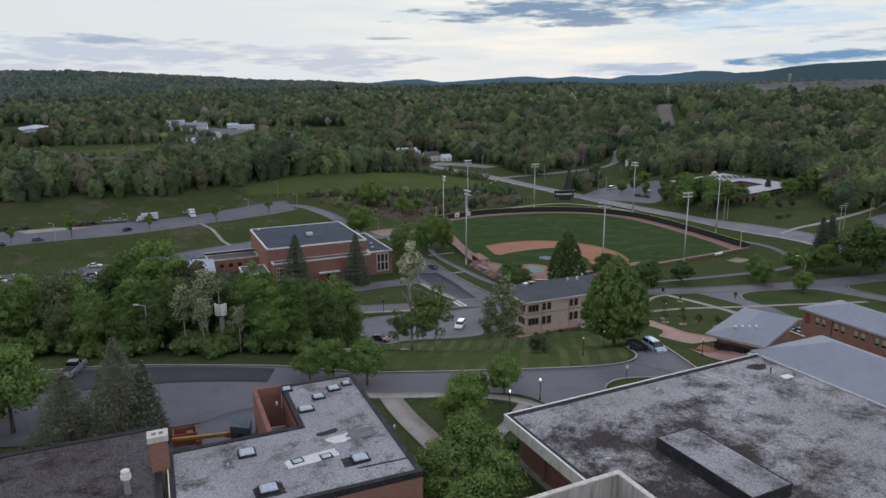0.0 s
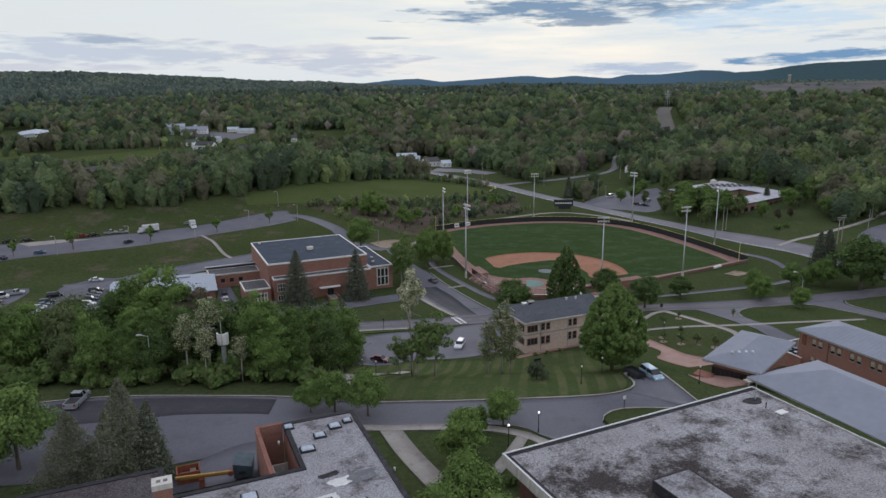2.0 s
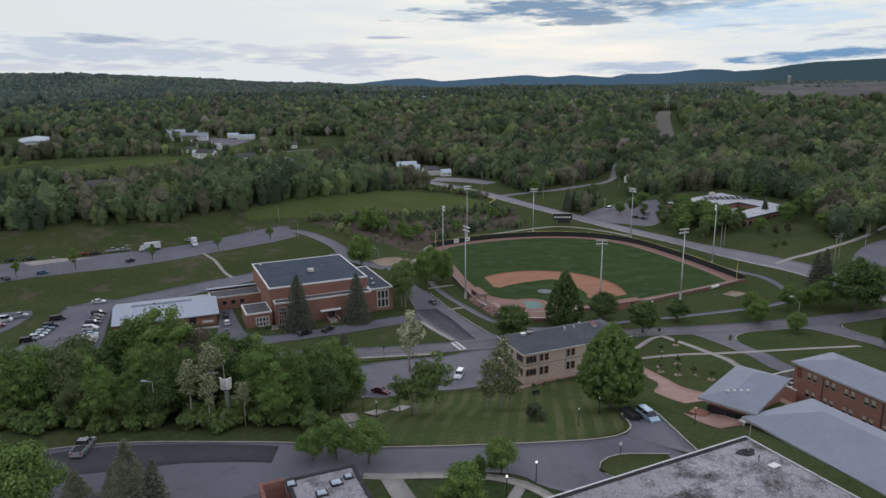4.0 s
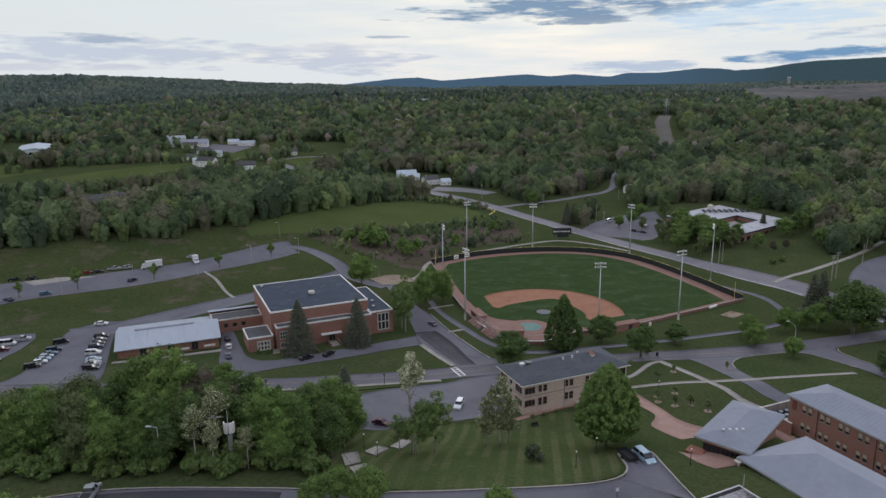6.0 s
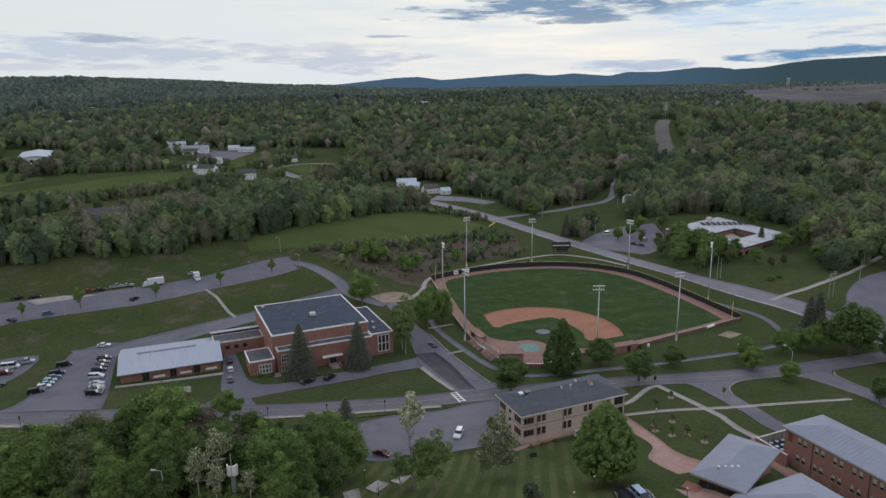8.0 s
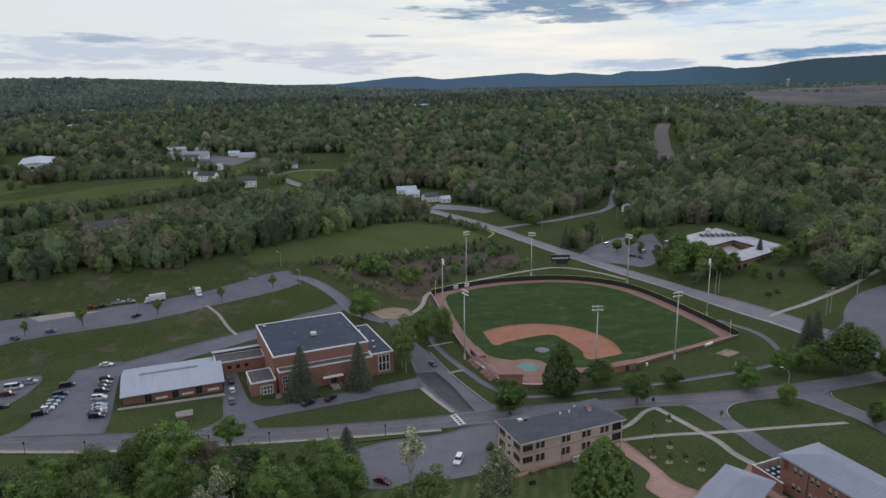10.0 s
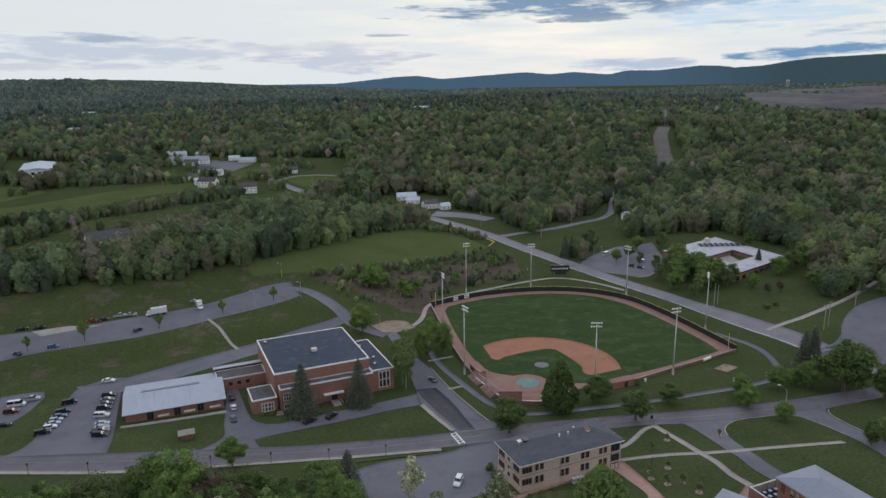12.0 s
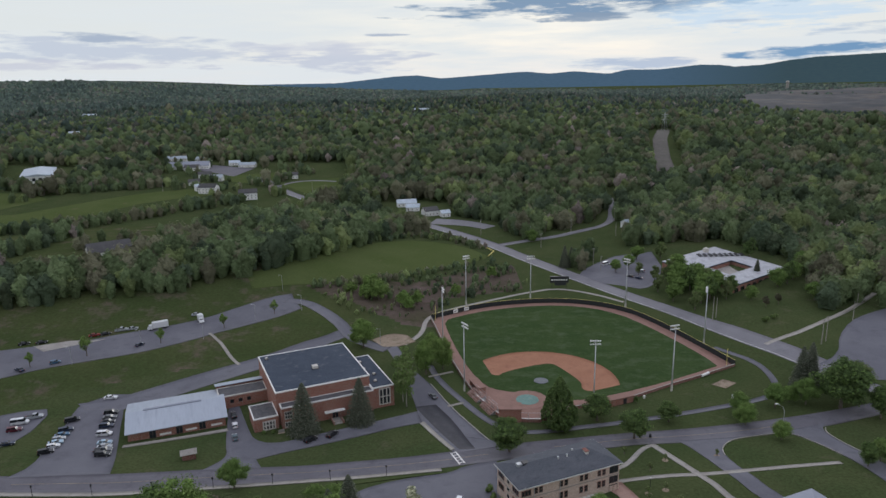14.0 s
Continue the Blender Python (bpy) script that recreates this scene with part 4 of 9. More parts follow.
rim = smooth_line(FENCE + THIRD_SIDE[1:-1] + FIRST_SIDE, 1)[:-1]
tagged(part("warning_track", Shape().prism([tuple(p) for p in rim], 0.0, 0.06), TRACK), "reddish dirt warning track inside the fence", "warning track", kind="structure")
centre = np.array((48.0, 285.0))
grass_rim = [tuple(p) for p in smooth_line([(112.5, 260.9), (110.8, 271.3), (104.4, 291), (97.6, 309), (89, 326), (76.8, 337.0), (60.8, 341.8), (43.3, 341.0), (23.8, 335.6), (9.4, 327.6), (0.9, 321), (3.0, 303.5), (6.6, 281.5), (11.4, 260), (16.2, 246),
                                            (22.6, 240.8), (35.5, 238.2), (46.5, 231), (65, 236.4), (87, 246.6), (101, 254.4), (112.5, 260.9)], 1)[:-1]]
tagged(part("outfield_grass", Shape().prism(grass_rim, 0.0, 0.10), TURF), "dark green turf of the ball field", "ball field", kind="structure")
a0, a1 = radians(136.0), radians(-9.0)
arc = [(MOUND.x + 30.2 * math.cos(a0 + (a1 - a0) * i / 24), MOUND.y + 30.2 * math.sin(a0 + (a1 - a0) * i / 24)) for i in range(25)]
inner = [(19.8, 256.4), (22.6, 254.4), (24.4, 257.9), (36.7, 264.2), (45.3, 266.7), (48.2, 262.5), (54.5, 247.6), (53.0, 242.1), (55.0, 239.2), (58, 240)]
sheet("infield_dirt", arc, inner, CLAY, 0.14, "orange clay infield arc", "ball field", flat=0.0, rounds=1)
disc("home_dirt", HOME, 7.6, TRACK, 0.13, "dirt circle round home plate", "ball field")
TEAL = material("teal_tarpaulin", (0.12, 0.21, 0.185), (0.14, 0.24, 0.21), (0.18, 0.24, 0.2), big=0.3, fine=2.0, coords="World", bump=0.1)
GREYTARP = material("grey_tarpaulin", (0.13, 0.14, 0.15), (0.16, 0.17, 0.18), (0.2, 0.2, 0.2), big=0.4, fine=2.0, coords="World", bump=0.1)
disc("home_cover", HOME, 4.2, TEAL, 0.17, "teal tarpaulin over home plate", "tarpaulin")
disc("mound_cover", MOUND, 2.8, GREYTARP, 0.30, "dark grey tarpaulin over the pitcher's mound", "tarpaulin")

# ---- buildings ----


def slab_ring(x0, y0, x1, y1, z0, z1, w):
    s = Shape()
    s.box(x0, y0, z0, x1, y0 + w, z1).box(x0, y1 - w, z0, x1, y1, z1)
    return s.box(x0, y0 + w, z0, x0 + w, y1 - w, z1).box(x1 - w, y0 + w, z0, x1, y1 - w, z1)


def flat_block(b, x0, y0, x1, y1, z0, z1, wall, roof, edge, rise=0.25, proud=0.1, deep=0.35, wide=0.45):
    """A flat-roofed block: brick walls, a roof sheet sunk behind a coping."""
    w = part("wall", Shape().box(x0, y0, z0, x1, y1, z1 - deep), wall, b)
    part("roof", Shape().box(x0 + 0.1, y0 + 0.1, z1 - deep, x1 - 0.1, y1 - 0.1, z1 - 0.02), roof, b)
    part("coping", slab_ring(x0 - proud, y0 - proud, x1 + proud, y1 + proud, z1 - deep + 0.01, z1 + rise, wide), edge, b)
    return w


def hip_roof(b, x0, y0, x1, y1, z, rise, mat, edge=None, over=0.6, thick=0.25, seams=0.0, name="roof", along=None):
    """A hipped roof with an eaves board; seams: the spacing of its standing seams."""
    x0, y0, x1, y1 = x0 - over, y0 - over, x1 + over, y1 + over
    lx, ly = x1 - x0, y1 - y0
    if lx >= ly:
        r0, r1 = (x0 + ly / 2, (y0 + y1) / 2), (x1 - ly / 2, (y0 + y1) / 2)
        f = [(0, 1, 5, 4), (1, 2, 5), (2, 3, 4, 5), (3, 0, 4)]
    else:
        r0, r1 = ((x0 + x1) / 2, y0 + lx / 2), ((x0 + x1) / 2, y1 - lx / 2)
        f = [(0, 1, 4), (1, 2, 5, 4), (2, 3, 5), (3, 0, 4, 5)]
    v = [(x0, y0, z), (x1, y0, z), (x1, y1, z), (x0, y1, z), (*r0, z + rise), (*r1, z + rise)]
    f = f + [(3, 2, 1, 0)]
    rf = part(name, Shape().add(v, f), mat, b)
    if edge:
        part("eaves_board", slab_ring(x0 - 0.02, y0 - 0.02, x1 + 0.02, y1 + 0.02, z - thick, z - 0.01, 0.3), edge, b)
        part("soffit", Shape().box(x0 + 0.3, y0 + 0.3, z - thick + 0.04, x1 - 0.3, y1 - 0.3, z - thick + 0.1), edge, b)
    if seams:
        s, k = Shape(), rise / (min(lx, ly) / 2)
        n = int(max(lx, ly) / seams)
        for i in range(1, n):
            if lx >= ly:
                x = x0 + i * lx / n
                h = min(x - x0, x1 - x, ly / 2)
                for ya, yb in ((y0, y0 + h), (y1, y1 - h)):
                    s.add([(x - 0.03, ya, z + 0.01), (x + 0.03, ya, z + 0.01), (x + 0.03, yb, z + h * k + 0.01), (x - 0.03, yb, z + h * k + 0.01),
                           (x, ya, z + 0.035), (x, yb, z + h * k + 0.035)], [(0, 4, 5, 3), (4, 1, 2, 5)])
            else:
                y = y0 + i * ly / n
                h = min(y - y0, y1 - y, lx / 2)
                for xa, xb in ((x0, x0 + h), (x1, x1 - h)):
                    s.add([(xa, y - 0.03, z + 0.01), (xa, y + 0.03, z + 0.01), (xb, y + 0.03, z + h * k + 0.01), (xb, y - 0.03, z + h * k + 0.01),
                           (xa, y, z + 0.035), (xb, y, z + h * k + 0.035)], [(0, 4, 5, 3), (4, 1, 2, 5)])
        part("roof_seams", s, mat, rf)
    return rf


FACE = {"S": 0, "E": 90, "N": 180, "W": 270}


def window(b, side, at, u, z, w, h, frame=WHITE, pane=GLASS, cols=1, rows=1, sill=True, bar=0.09, name="window", blind=0.0, depth=0.10):
    """A framed window on the S, E, N or W face of a building: at is the wall's plane, u the place along it."""
    turn = FACE[side]
    place = pose(u, at, z, 0, 0, 0) if turn == 0 else pose(at, u, z, 0, 0, 90) if turn == 90 else pose(u, at, z, 0, 0, 180) if turn == 180 else pose(at, u, z, 0, 0, 270)
    s = Shape()
    s.box(-w / 2, -depth, 0, -w / 2 + bar, 0.05, h).box(w / 2 - bar, -depth, 0, w / 2, 0.05, h)
    s.box(-w / 2 + bar, -depth, 0, w / 2 - bar, 0.05, bar).box(-w / 2 + bar, -depth, h - bar, w / 2 - bar, 0.05, h)
    for i in range(1, cols):
        x = -w / 2 + i * w / cols
        s.box(x - bar / 2, -depth, bar, x + bar / 2, 0.05, h - bar)
    for j in range(1, rows):
        zz = j * h / rows
        s.box(-w / 2 + bar, -depth + 0.01, zz - bar / 2, w / 2 - bar, 0.05, zz + bar / 2)
    fr = part(name, s, frame, b, place=place)
    cut = h - bar - blind * h
    part("pane", Shape().box(-w / 2 + bar, -depth + 0.05, bar, w / 2 - bar, 0.04, cut), pane, fr)
    if blind:
        part("blind", Shape().box(-w / 2 + bar, -depth + 0.04, cut, w / 2 - bar, 0.04, h - bar), BLIND, fr)
    if sill:
        part("sill", Shape().box(-w / 2 - 0.08, -depth - 0.06, -0.10, w / 2 + 0.08, 0.04, 0.0), CONCRETE, fr)
    return fr


def skylight(x, y, z, turn, w, d, label, patch=None, h=0.42):
    t = thing("skylight", pose(x, y, z, 0, 0, turn), label, "skylight", "roof skylights")
    part("curb", Shape().box(-w / 2 - 0.16, -d / 2 - 0.16, -0.05, w / 2 + 0.16, d / 2 + 0.16, h * 0.6), TAR, t)
    k = 0.78
    v = [(-w / 2, -d / 2, h * 0.6), (w / 2, -d / 2, h * 0.6), (w / 2, d / 2, h * 0.6), (-w / 2, d / 2, h * 0.6),
         (-w / 2 * k, -d / 2 * k, h), (w / 2 * k, -d / 2 * k, h), (w / 2 * k, d / 2 * k, h), (-w / 2 * k, d / 2 * k, h)]
    part("dome", Shape().add(v, [(4, 5, 6, 7), (0, 1, 5, 4), (1, 2, 6, 5), (2, 3, 7, 6), (3, 0, 4, 7)]), SKYGLASS, t)
    return t


def roof_vent(x, y, z, h, r, label, mat=GALV):
    t = thing("roof_vent", pose(x, y, z), label, "roof vent", "roof vents")
    part("pipe", Shape().tube([(0, 0, -0.05), (0, 0, h * 0.7)], [r * 0.7, r * 0.7], 10), mat, t, smooth=True)
    part("cap", Shape().tube([(0, 0, h * 0.7), (0, 0, h * 0.78), (0, 0, h)], [r, r, r * 0.55], 12), mat, t)
    return t


# --- the near building with skylights ---
R = 23.0
near = thing("brick_building", pose(-12.3, 85.0, 0, 0, 0, R), "low red brick building with a pale gravel roof and black edges", "building")
NB = near.matrix_basis
L_PLAN = [(-23.2, -25.8), (0, -25.8), (0, 0), (-9.3, 0), (-9.3, -11.6), (-23.2, -11.6)]
part("wall", Shape().prism(L_PLAN, 17.5, 25.8), BRICK, near)
part("roof", Shape().prism([(-23.1, -25.7), (-0.1, -25.7), (-0.1, -0.1), (-9.2, -0.1), (-9.2, -11.7), (-23.1, -11.7)], 25.8, 26.28), GRAVEL_L, near)
edge = Shape().box(-23.26, -25.86, 25.78, 0.06, -25.3, 26.42).box(-0.5, -25.3, 25.78, 0.06, 0.06, 26.42).box(-9.36, -0.5, 25.78, -0.5, 0.06, 26.42)
edge.box(-9.36, -11.54, 25.78, -8.8, -0.5, 26.42).box(-23.26, -12.1, 25.78, -8.8, -11.54, 26.42).box(-23.26, -25.3, 25.78, -22.7, -12.1, 26.42)
part("coping", edge, TAR, near)
part("edge_trim", Shape().box(-23.34, -25.9, 25.7, -23.24, -11.6, 26.46), WHITE, near, "thin white metal roof edge")
# walled stair pit on the court side
pit = Shape().box(-12.8, -11.4, 17.5, -12.4, 0.4, 26.3).box(-12.4, 0.0, 17.5, -9.4, 0.4, 26.3)
part("pit_wall", pit, BRICK, near)
part("pit_coping", Shape().box(-12.86, -11.5, 26.3, -12.34, 0.46, 26.42).box(-12.34, -0.06, 26.3, -9.4, 0.46, 26.42), BRICKDARK, near)
part("pit_landing", Shape().box(-12.4, -11.4, 17.5, -9.4, 0.0, 20.8), CONCRETE, near)
part("pit_rail", Shape().box(-11.4, -9, 20.8, -11.25, -2.5, 22.2).box(-11.4, -2.65, 20.8, -9.4, -2.5, 22.2), FASCIA, near)
low = thing("brick_building", pose(-12.3, 85.0, 0, 0, 0, R), "long brick building with a brown gravel roof", "building")
flat_block(low, -66, -32, -23.9, -5.0, 17.5, 26.3, BRICKDARK, GRAVEL_B, TAR, 0.10, 0.08, 0.5, 0.7)
chim = thing("chimney", NB @ pose(-23.9, -14.6, 26.2), "square brick chimney with a pale concrete cap", "chimney")
part("shaft", Shape().box(-0.85, -0.7, -0.2, 0.85, 0.7, 3.4), BRICK, chim)
cap = part("cap", Shape().box(-0.98, -0.82, 3.4, 0.98, -0.3, 4.0).box(-0.98, 0.3, 3.4, 0.98, 0.82, 4.0).box(-0.98, -0.3, 3.4, -0.55, 0.3, 4.0)
           .box(0.55, -0.3, 3.4, 0.98, 0.3, 4.0).box(-0.12, -0.3, 3.4, 0.12, 0.3, 4.0), FASCIA, chim, "pale concrete cap with two flue openings")
part("flue", Shape().box(-0.55, -0.3, 3.42, 0.55, 0.3, 3.5), DARKMETAL, cap)
vent = thing("exhaust_stack", NB @ pose(-26.9, -18.0, 26.2), "white round exhaust stack on a ribbed pipe", "roof vent")
for i in range(6):
    part("pipe_section", Shape().tube([(0, 0, 0.28 * i), (0, 0, 0.28 * i + 0.24)], [0.27, 0.27], 12), GALV, vent)
part("collar", Shape().tube([(0, 0, 1.7), (0, 0, 2.05)], [0.48, 0.48], 14), WHITE, vent)
part("cap", Shape().tube([(0, 0, 2.1), (0, 0, 2.5), (0, 0, 2.62)], [0.40, 0.40, 0.24], 14), WHITE, vent)
for x, y, w, d in ((-20.7, 64.9, 1.5, 1.3), (-8.7, 63.7, 1.5, 1.2), (-19.9, 80.3, 1.0, 0.9), (-14.0, 80.5, 1.3, 1.0), (-15.5, 78.1, 1.2, 0.9), (-16.4, 74.8, 1.5, 1.0), (-12.6, 81.9, 0.9, 0.7), (-16.8, 58.3, 1.6, 1.3)):
    skylight(x, y, 26.28, R, w, d, "pale plastic skylight dome on a black curb")
skylight(-15.1, 63.4, 26.28, R + 6, 0.95, 0.7, "small pale skylight set in a white roof patch", h=0.14)
skylight(-12.3, 64.3, 26.28, R + 6, 0.95, 0.7, "small pale skylight set in a white roof patch", h=0.14)


def patch_on_roof(x, y, z, turn, w, d, mat, label, seed=0, ragged=0.1):
    rnd = random.Random(seed)
    pts, n = [], 26
    for i in range(n):
        a = 2 * math.pi * i / n
        k = 1 / max(abs(math.cos(a)), abs(math.sin(a)))
        k *= 1 - ragged * rnd.random()
        pts.append((w / 2 * k * math.cos(a), d / 2 * k * math.sin(a)))
    t = part("roof_patch", Shape().prism(pts, 0, 0.035), mat, place=pose(x, y, z, 0, 0, turn))
    return tagged(t, label, "roof patch", "roof patches")


PATCHWHITE = material("white_roof_coating", (0.56, 0.56, 0.54), (0.64, 0.64, 0.62), (0.40, 0.39, 0.37), big=0.5, fine=3.0, bump=0.1, speck=0.15)
PATCHGREY = material("blue_grey_roof_patch", (0.125, 0.13, 0.14), (0.15, 0.155, 0.165), (0.2, 0.2, 0.2), big=0.5, fine=3.0, bump=0.1)
patch_on_roof(-13.7, 63.9, 26.285, R + 6, 5.6, 1.7, PATCHWHITE, "white coated strip round two skylights", 1, 0.06)
patch_on_roof(-11.6, 67.9, 26.29, R + 8, 2.9, 1.9, PATCHWHITE, "ragged white coating splashed on the roof", 2, 0.4)
patch_on_roof(-9.4, 69.0, 26.285, R + 8, 3.6, 2.0, PATCHGREY, "blue-grey patch of roofing felt", 3, 0.05)
patch_on_roof(-13.0, 69.3, 26.282, R + 8, 2.6, 1.0, TAR, "dark tar patch on gravel roof", 4, 0.25)
patch_on_roof(-16.7, 58.2, 26.284, R, 3.0, 2.4, TAR, "dark tar patch round a skylight", 5, 0.15)
patch_on_roof(-9.3, 63.4, 26.284, R, 2.6, 1.9, TAR, "dark tar patch round a skylight", 6, 0.15)
patch_on_roof(-6.3, 62.9, 26.286, R - 2, 5.4, 0.25, TAR, "dark tar seam on gravel roof", 7, 0.2)
for i, (x, y) in enumerate(((-10.8, 79.0), (-10.2, 71.8), (-5.6, 70.1), (-20.2, 76.2), (-21.9, 62.4))):
    roof_vent(x, y, 26.25, 0.5, 0.14, "small grey roof vent pipe")

# --- the near flat-roofed hall ---
hall = thing("hall_building", pose(7.3, 75.5, 0, 0, 0, 25.5), "wide brick hall with a stained gravel roof and pale fascia", "building")
HB = hall.matrix_basis
part("wall", Shape().box(1.6, -64, 12.0, 41.0, -1.2, 23.9), BRICKDARK, hall)
part("roof", Shape().box(0.05, -66, 23.85, 42.3, -0.05, 24.95), GRAVEL, hall)
part("fascia", Shape().box(-0.12, -66, 23.7, 0.06, 0.12, 25.1).box(0.06, -0.06, 23.7, 42.4, 0.12, 25.1).box(42.3, -66, 23.7, 42.48, -0.06, 25.1), FASCIA, hall)
part("edge_strip", Shape().box(0.06, -66, 24.9, 0.62, -0.06, 25.04).box(0.62, -0.62, 24.9, 42.3, -0.06, 25.04), TAR, hall)
part("metal_cap", Shape().box(-0.16, -66, 25.1, 0.1, 0.16, 25.16).box(0.1, -0.1, 25.1, 42.5, 0.16, 25.16).box(42.26, -66, 25.1, 42.52, -0.1, 25.16), GALV, hall)
part("wall_base", Shape().box(1.4, -64, 12.0, 41.2, -1.0, 19.3), CONCRETE, hall)
for i in range(9):
    part("pilaster", Shape().box(1.36, -6.5 - 6 * i, 19.3, 1.6, -5.9 - 6 * i, 23.7), BRICKDARK, hall)
box = thing("roof_monitor", HB @ pose(13.4, -20.2, 24.9, 0, 0, 0), "raised roof box with black sides and gravel top", "roof monitor")
part("side", Shape().box(-2.65, -6.3, 0, 2.65, 6.3, 1.3), TAR, box)
part("top", Shape().box(-2.57, -6.22, 1.31, 2.57, 6.22, 1.42), GRAVEL_L, box)
part("edge_trim", slab_ring(-2.7, -6.35, 2.7, 6.35, 1.24, 1.46, 0.14), TAR, box)
pent = thing("roof_penthouse", pose(16.4, 58.2, 0, 0, 0, 25.5), "open concrete roof enclosure with water-streaked walls", "roof enclosure")
part("wall", Shape().box(-12, -0.35, 24.8, 0, 0, 28.0), STAINED, pent)
part("wall", Shape().box(-0.35, -14, 24.8, 0, -0.35, 28.0), STAINED, pent)
part("wall", Shape().box(-12, -14, 24.8, -11.65, -0.35, 28.0), STAINED, pent)
part("coping", Shape().box(-12.08, -0.43, 28.0, 0.08, 0.08, 28.14).box(-0.43, -14, 28.0, 0.08, -0.43, 28.14), FASCIA, pent)
part("floor", Shape().box(-11.65, -14, 24.85, -0.35, -0.35, 25.1), GRAVEL, pent)
drain = part("roof_patch", Shape().prism([(1.5 * math.cos(a) * (1 + 0.2 * math.sin(3 * a)), 0.95 * math.sin(a)) for a in [i * 0.3 for i in range(21)]], 0, 0.05), TAR, place=pose(43.8, 89.4, 24.96, 0, 0, 20))
tagged(drain, "dark tarred base of the roof mast", "roof patch", "roof patches")
mast = thing("roof_mast", pose(44.2, 89.7, 24.95), "thin grey pole standing on the hall roof", "mast")
part("pole", Shape().tube([(0, 0, 0), (0, 0, 4.6)], [0.06, 0.045], 8), GALV, mast)
part("base", Shape().tube([(0, 0, 0), (0, 0, 0.2)], [0.3, 0.25], 10), DARKMETAL, mast)
hatch = thing("roof_hatch", pose(46.0, 85.6, 24.95, 0, 0, 25), "small white roof hatch lid", "roof hatch")
part("lid", Shape().box(-0.75, -0.5, 0.12, 0.75, 0.5, 0.3), WHITE, hatch)
part("curb", Shape().box(-0.65, -0.42, -0.02, 0.65, 0.42, 0.12), TAR, hatch)
roof_vent(44.6, 87.2, 24.95, 0.9, 0.1, "thin dark roof vent pipe", DARKMETAL)
for x, y in ((17.2, 65.3), (32.7, 71.2), (27.5, 82.0), (38.0, 78.0)):
    roof_vent(x, y, 24.92, 0.35, 0.2, "small pale roof drain cap")

# --- pavilion, library wing and classroom wing ---
pav = thing("pavilion", pose(57.8, 116.0, 0, 0, 0, 47.5), "brick pavilion under a wide grey metal hipped roof", "building")
part("wall", Shape().box(1.6, 1.2, 3.5, 19.4, 9.2, 16.6), BRICK, pav)
hip_roof(pav, 0.6, 0.6, 20.5, 10.4, 17.2, 1.7, METAL_ROOF, GALV, 0.5, 0.45, seams=0.9)
for i in range(4):
    window(pav, "W", 1.6, 3.4 + 1.75 * i, 12.6, 1.7, 3.0, DARKMETAL, GLASS, 2, 2, False)
part("terrace_wall", Shape().box(-1.2, 8.8, 9.5, 1.6, 12.0, 14.2).box(-4.6, 11.4, 9.5, -1.2, 12.0, 13.6), BRICK, pav)
for i in range(4):
    dome = thing("roof_vent", pav.matrix_basis @ pose(3.6 + 0.9 * i, 6.6 - 0.95 * i, 18.45), "small white dome vent on the metal roof", "roof vent", "roof vents")
    part("dome", Shape().ball(0, 0, 0.15, 0.3, 0.3, 0.28, 6, 10), WHITE, dome, smooth=True)
    part("flashing", Shape().tube([(0, 0, -0.1), (0, 0, 0.1)], [0.34, 0.3], 10), GALV, dome)

wing = thing("library_wing", pose(55.8, 116.6, 0, 0, 0, 23.5), "long brick wing with a broad grey metal roof", "building")
part("wall", Shape().box(0.8, -58, 3.5, 17.4, -0.8, 15.8), BRICK, wing)
hip_roof(wing, 0.3, -58, 17.8, -0.3, 16.4, 3.4, METAL_ROOF, GALV, 0.5, 0.4)
for i in range(14):
    for k in (0, 1):
        window(wing, "W", 0.8, -6.0 - 3.9 * i - 1.35 * k, 13.6, 1.15, 1.3, WHITE, GLASS, 1, 1, True)
hall2 = thing("entrance_canopy", pose(55.2, 115.2, 0, 0, 0, 23.5), "flat white canopy between pavilion and wing", "canopy")
part("slab", Shape().box(0.2, 0.0, 15.7, 3.0, 1.3, 15.95), FASCIA, hall2)
part("post", Shape().box(0.3, 0.1, 9.5, 0.55, 0.35, 15.7), FASCIA, hall2)

cls = thing("classroom_wing", pose(80.6, 148.0, 0, 0, 0, 22.5), "two-storey red brick classroom wing with a metal roof", "building")
part("wall", Shape().box(0.5, -62, 1.5, 12.5, -0.6, 13.6), BRICK, cls)
hip_roof(cls, 0.4, -62, 12.9, -0.4, 14.0, 1.9, METAL_ROOF, GALV, 0.5, 0.4, seams=1.0)
for i in range(12):
    for k in (0, 1):
        u = -4.6 - 4.6 * i - 1.55 * k
        window(cls, "W", 0.5, u, 11.2, 1.05, 1.75, TIMBER, GLASS, 1, 2, True, blind=0.62)
        window(cls, "W", 0.5, u, 7.0, 1.05, 1.75, TIMBER, GLASS, 1, 2, True, blind=0.5)
window(cls, "W", 0.5, -2.0, 10.8, 1.0, 2.2, DARKMETAL, RUST, 1, 1, False)
for i in range(3):
    part("downpipe", Shape().tube([(0.38, -8.2 - 13.8 * i, 2.0), (0.38, -8.2 - 13.8 * i, 13.6)], [0.07, 0.07], 6), DARKMETAL, cls)
yard = thing("equipment_yard", cls.matrix_basis @ pose(0.0, 0.0, 0), "brick-walled yard with rows of cooling units", "yard")
part("side_wall", Shape().box(-1.6, -3.4, 4.0, -1.3, 5.9, 8.3), BRICK, yard)
part("back_wall", Shape().box(-1.3, 5.6, 4.0, 12.4, 5.9, 8.1), STAINED, yard, "pale concrete back wall")
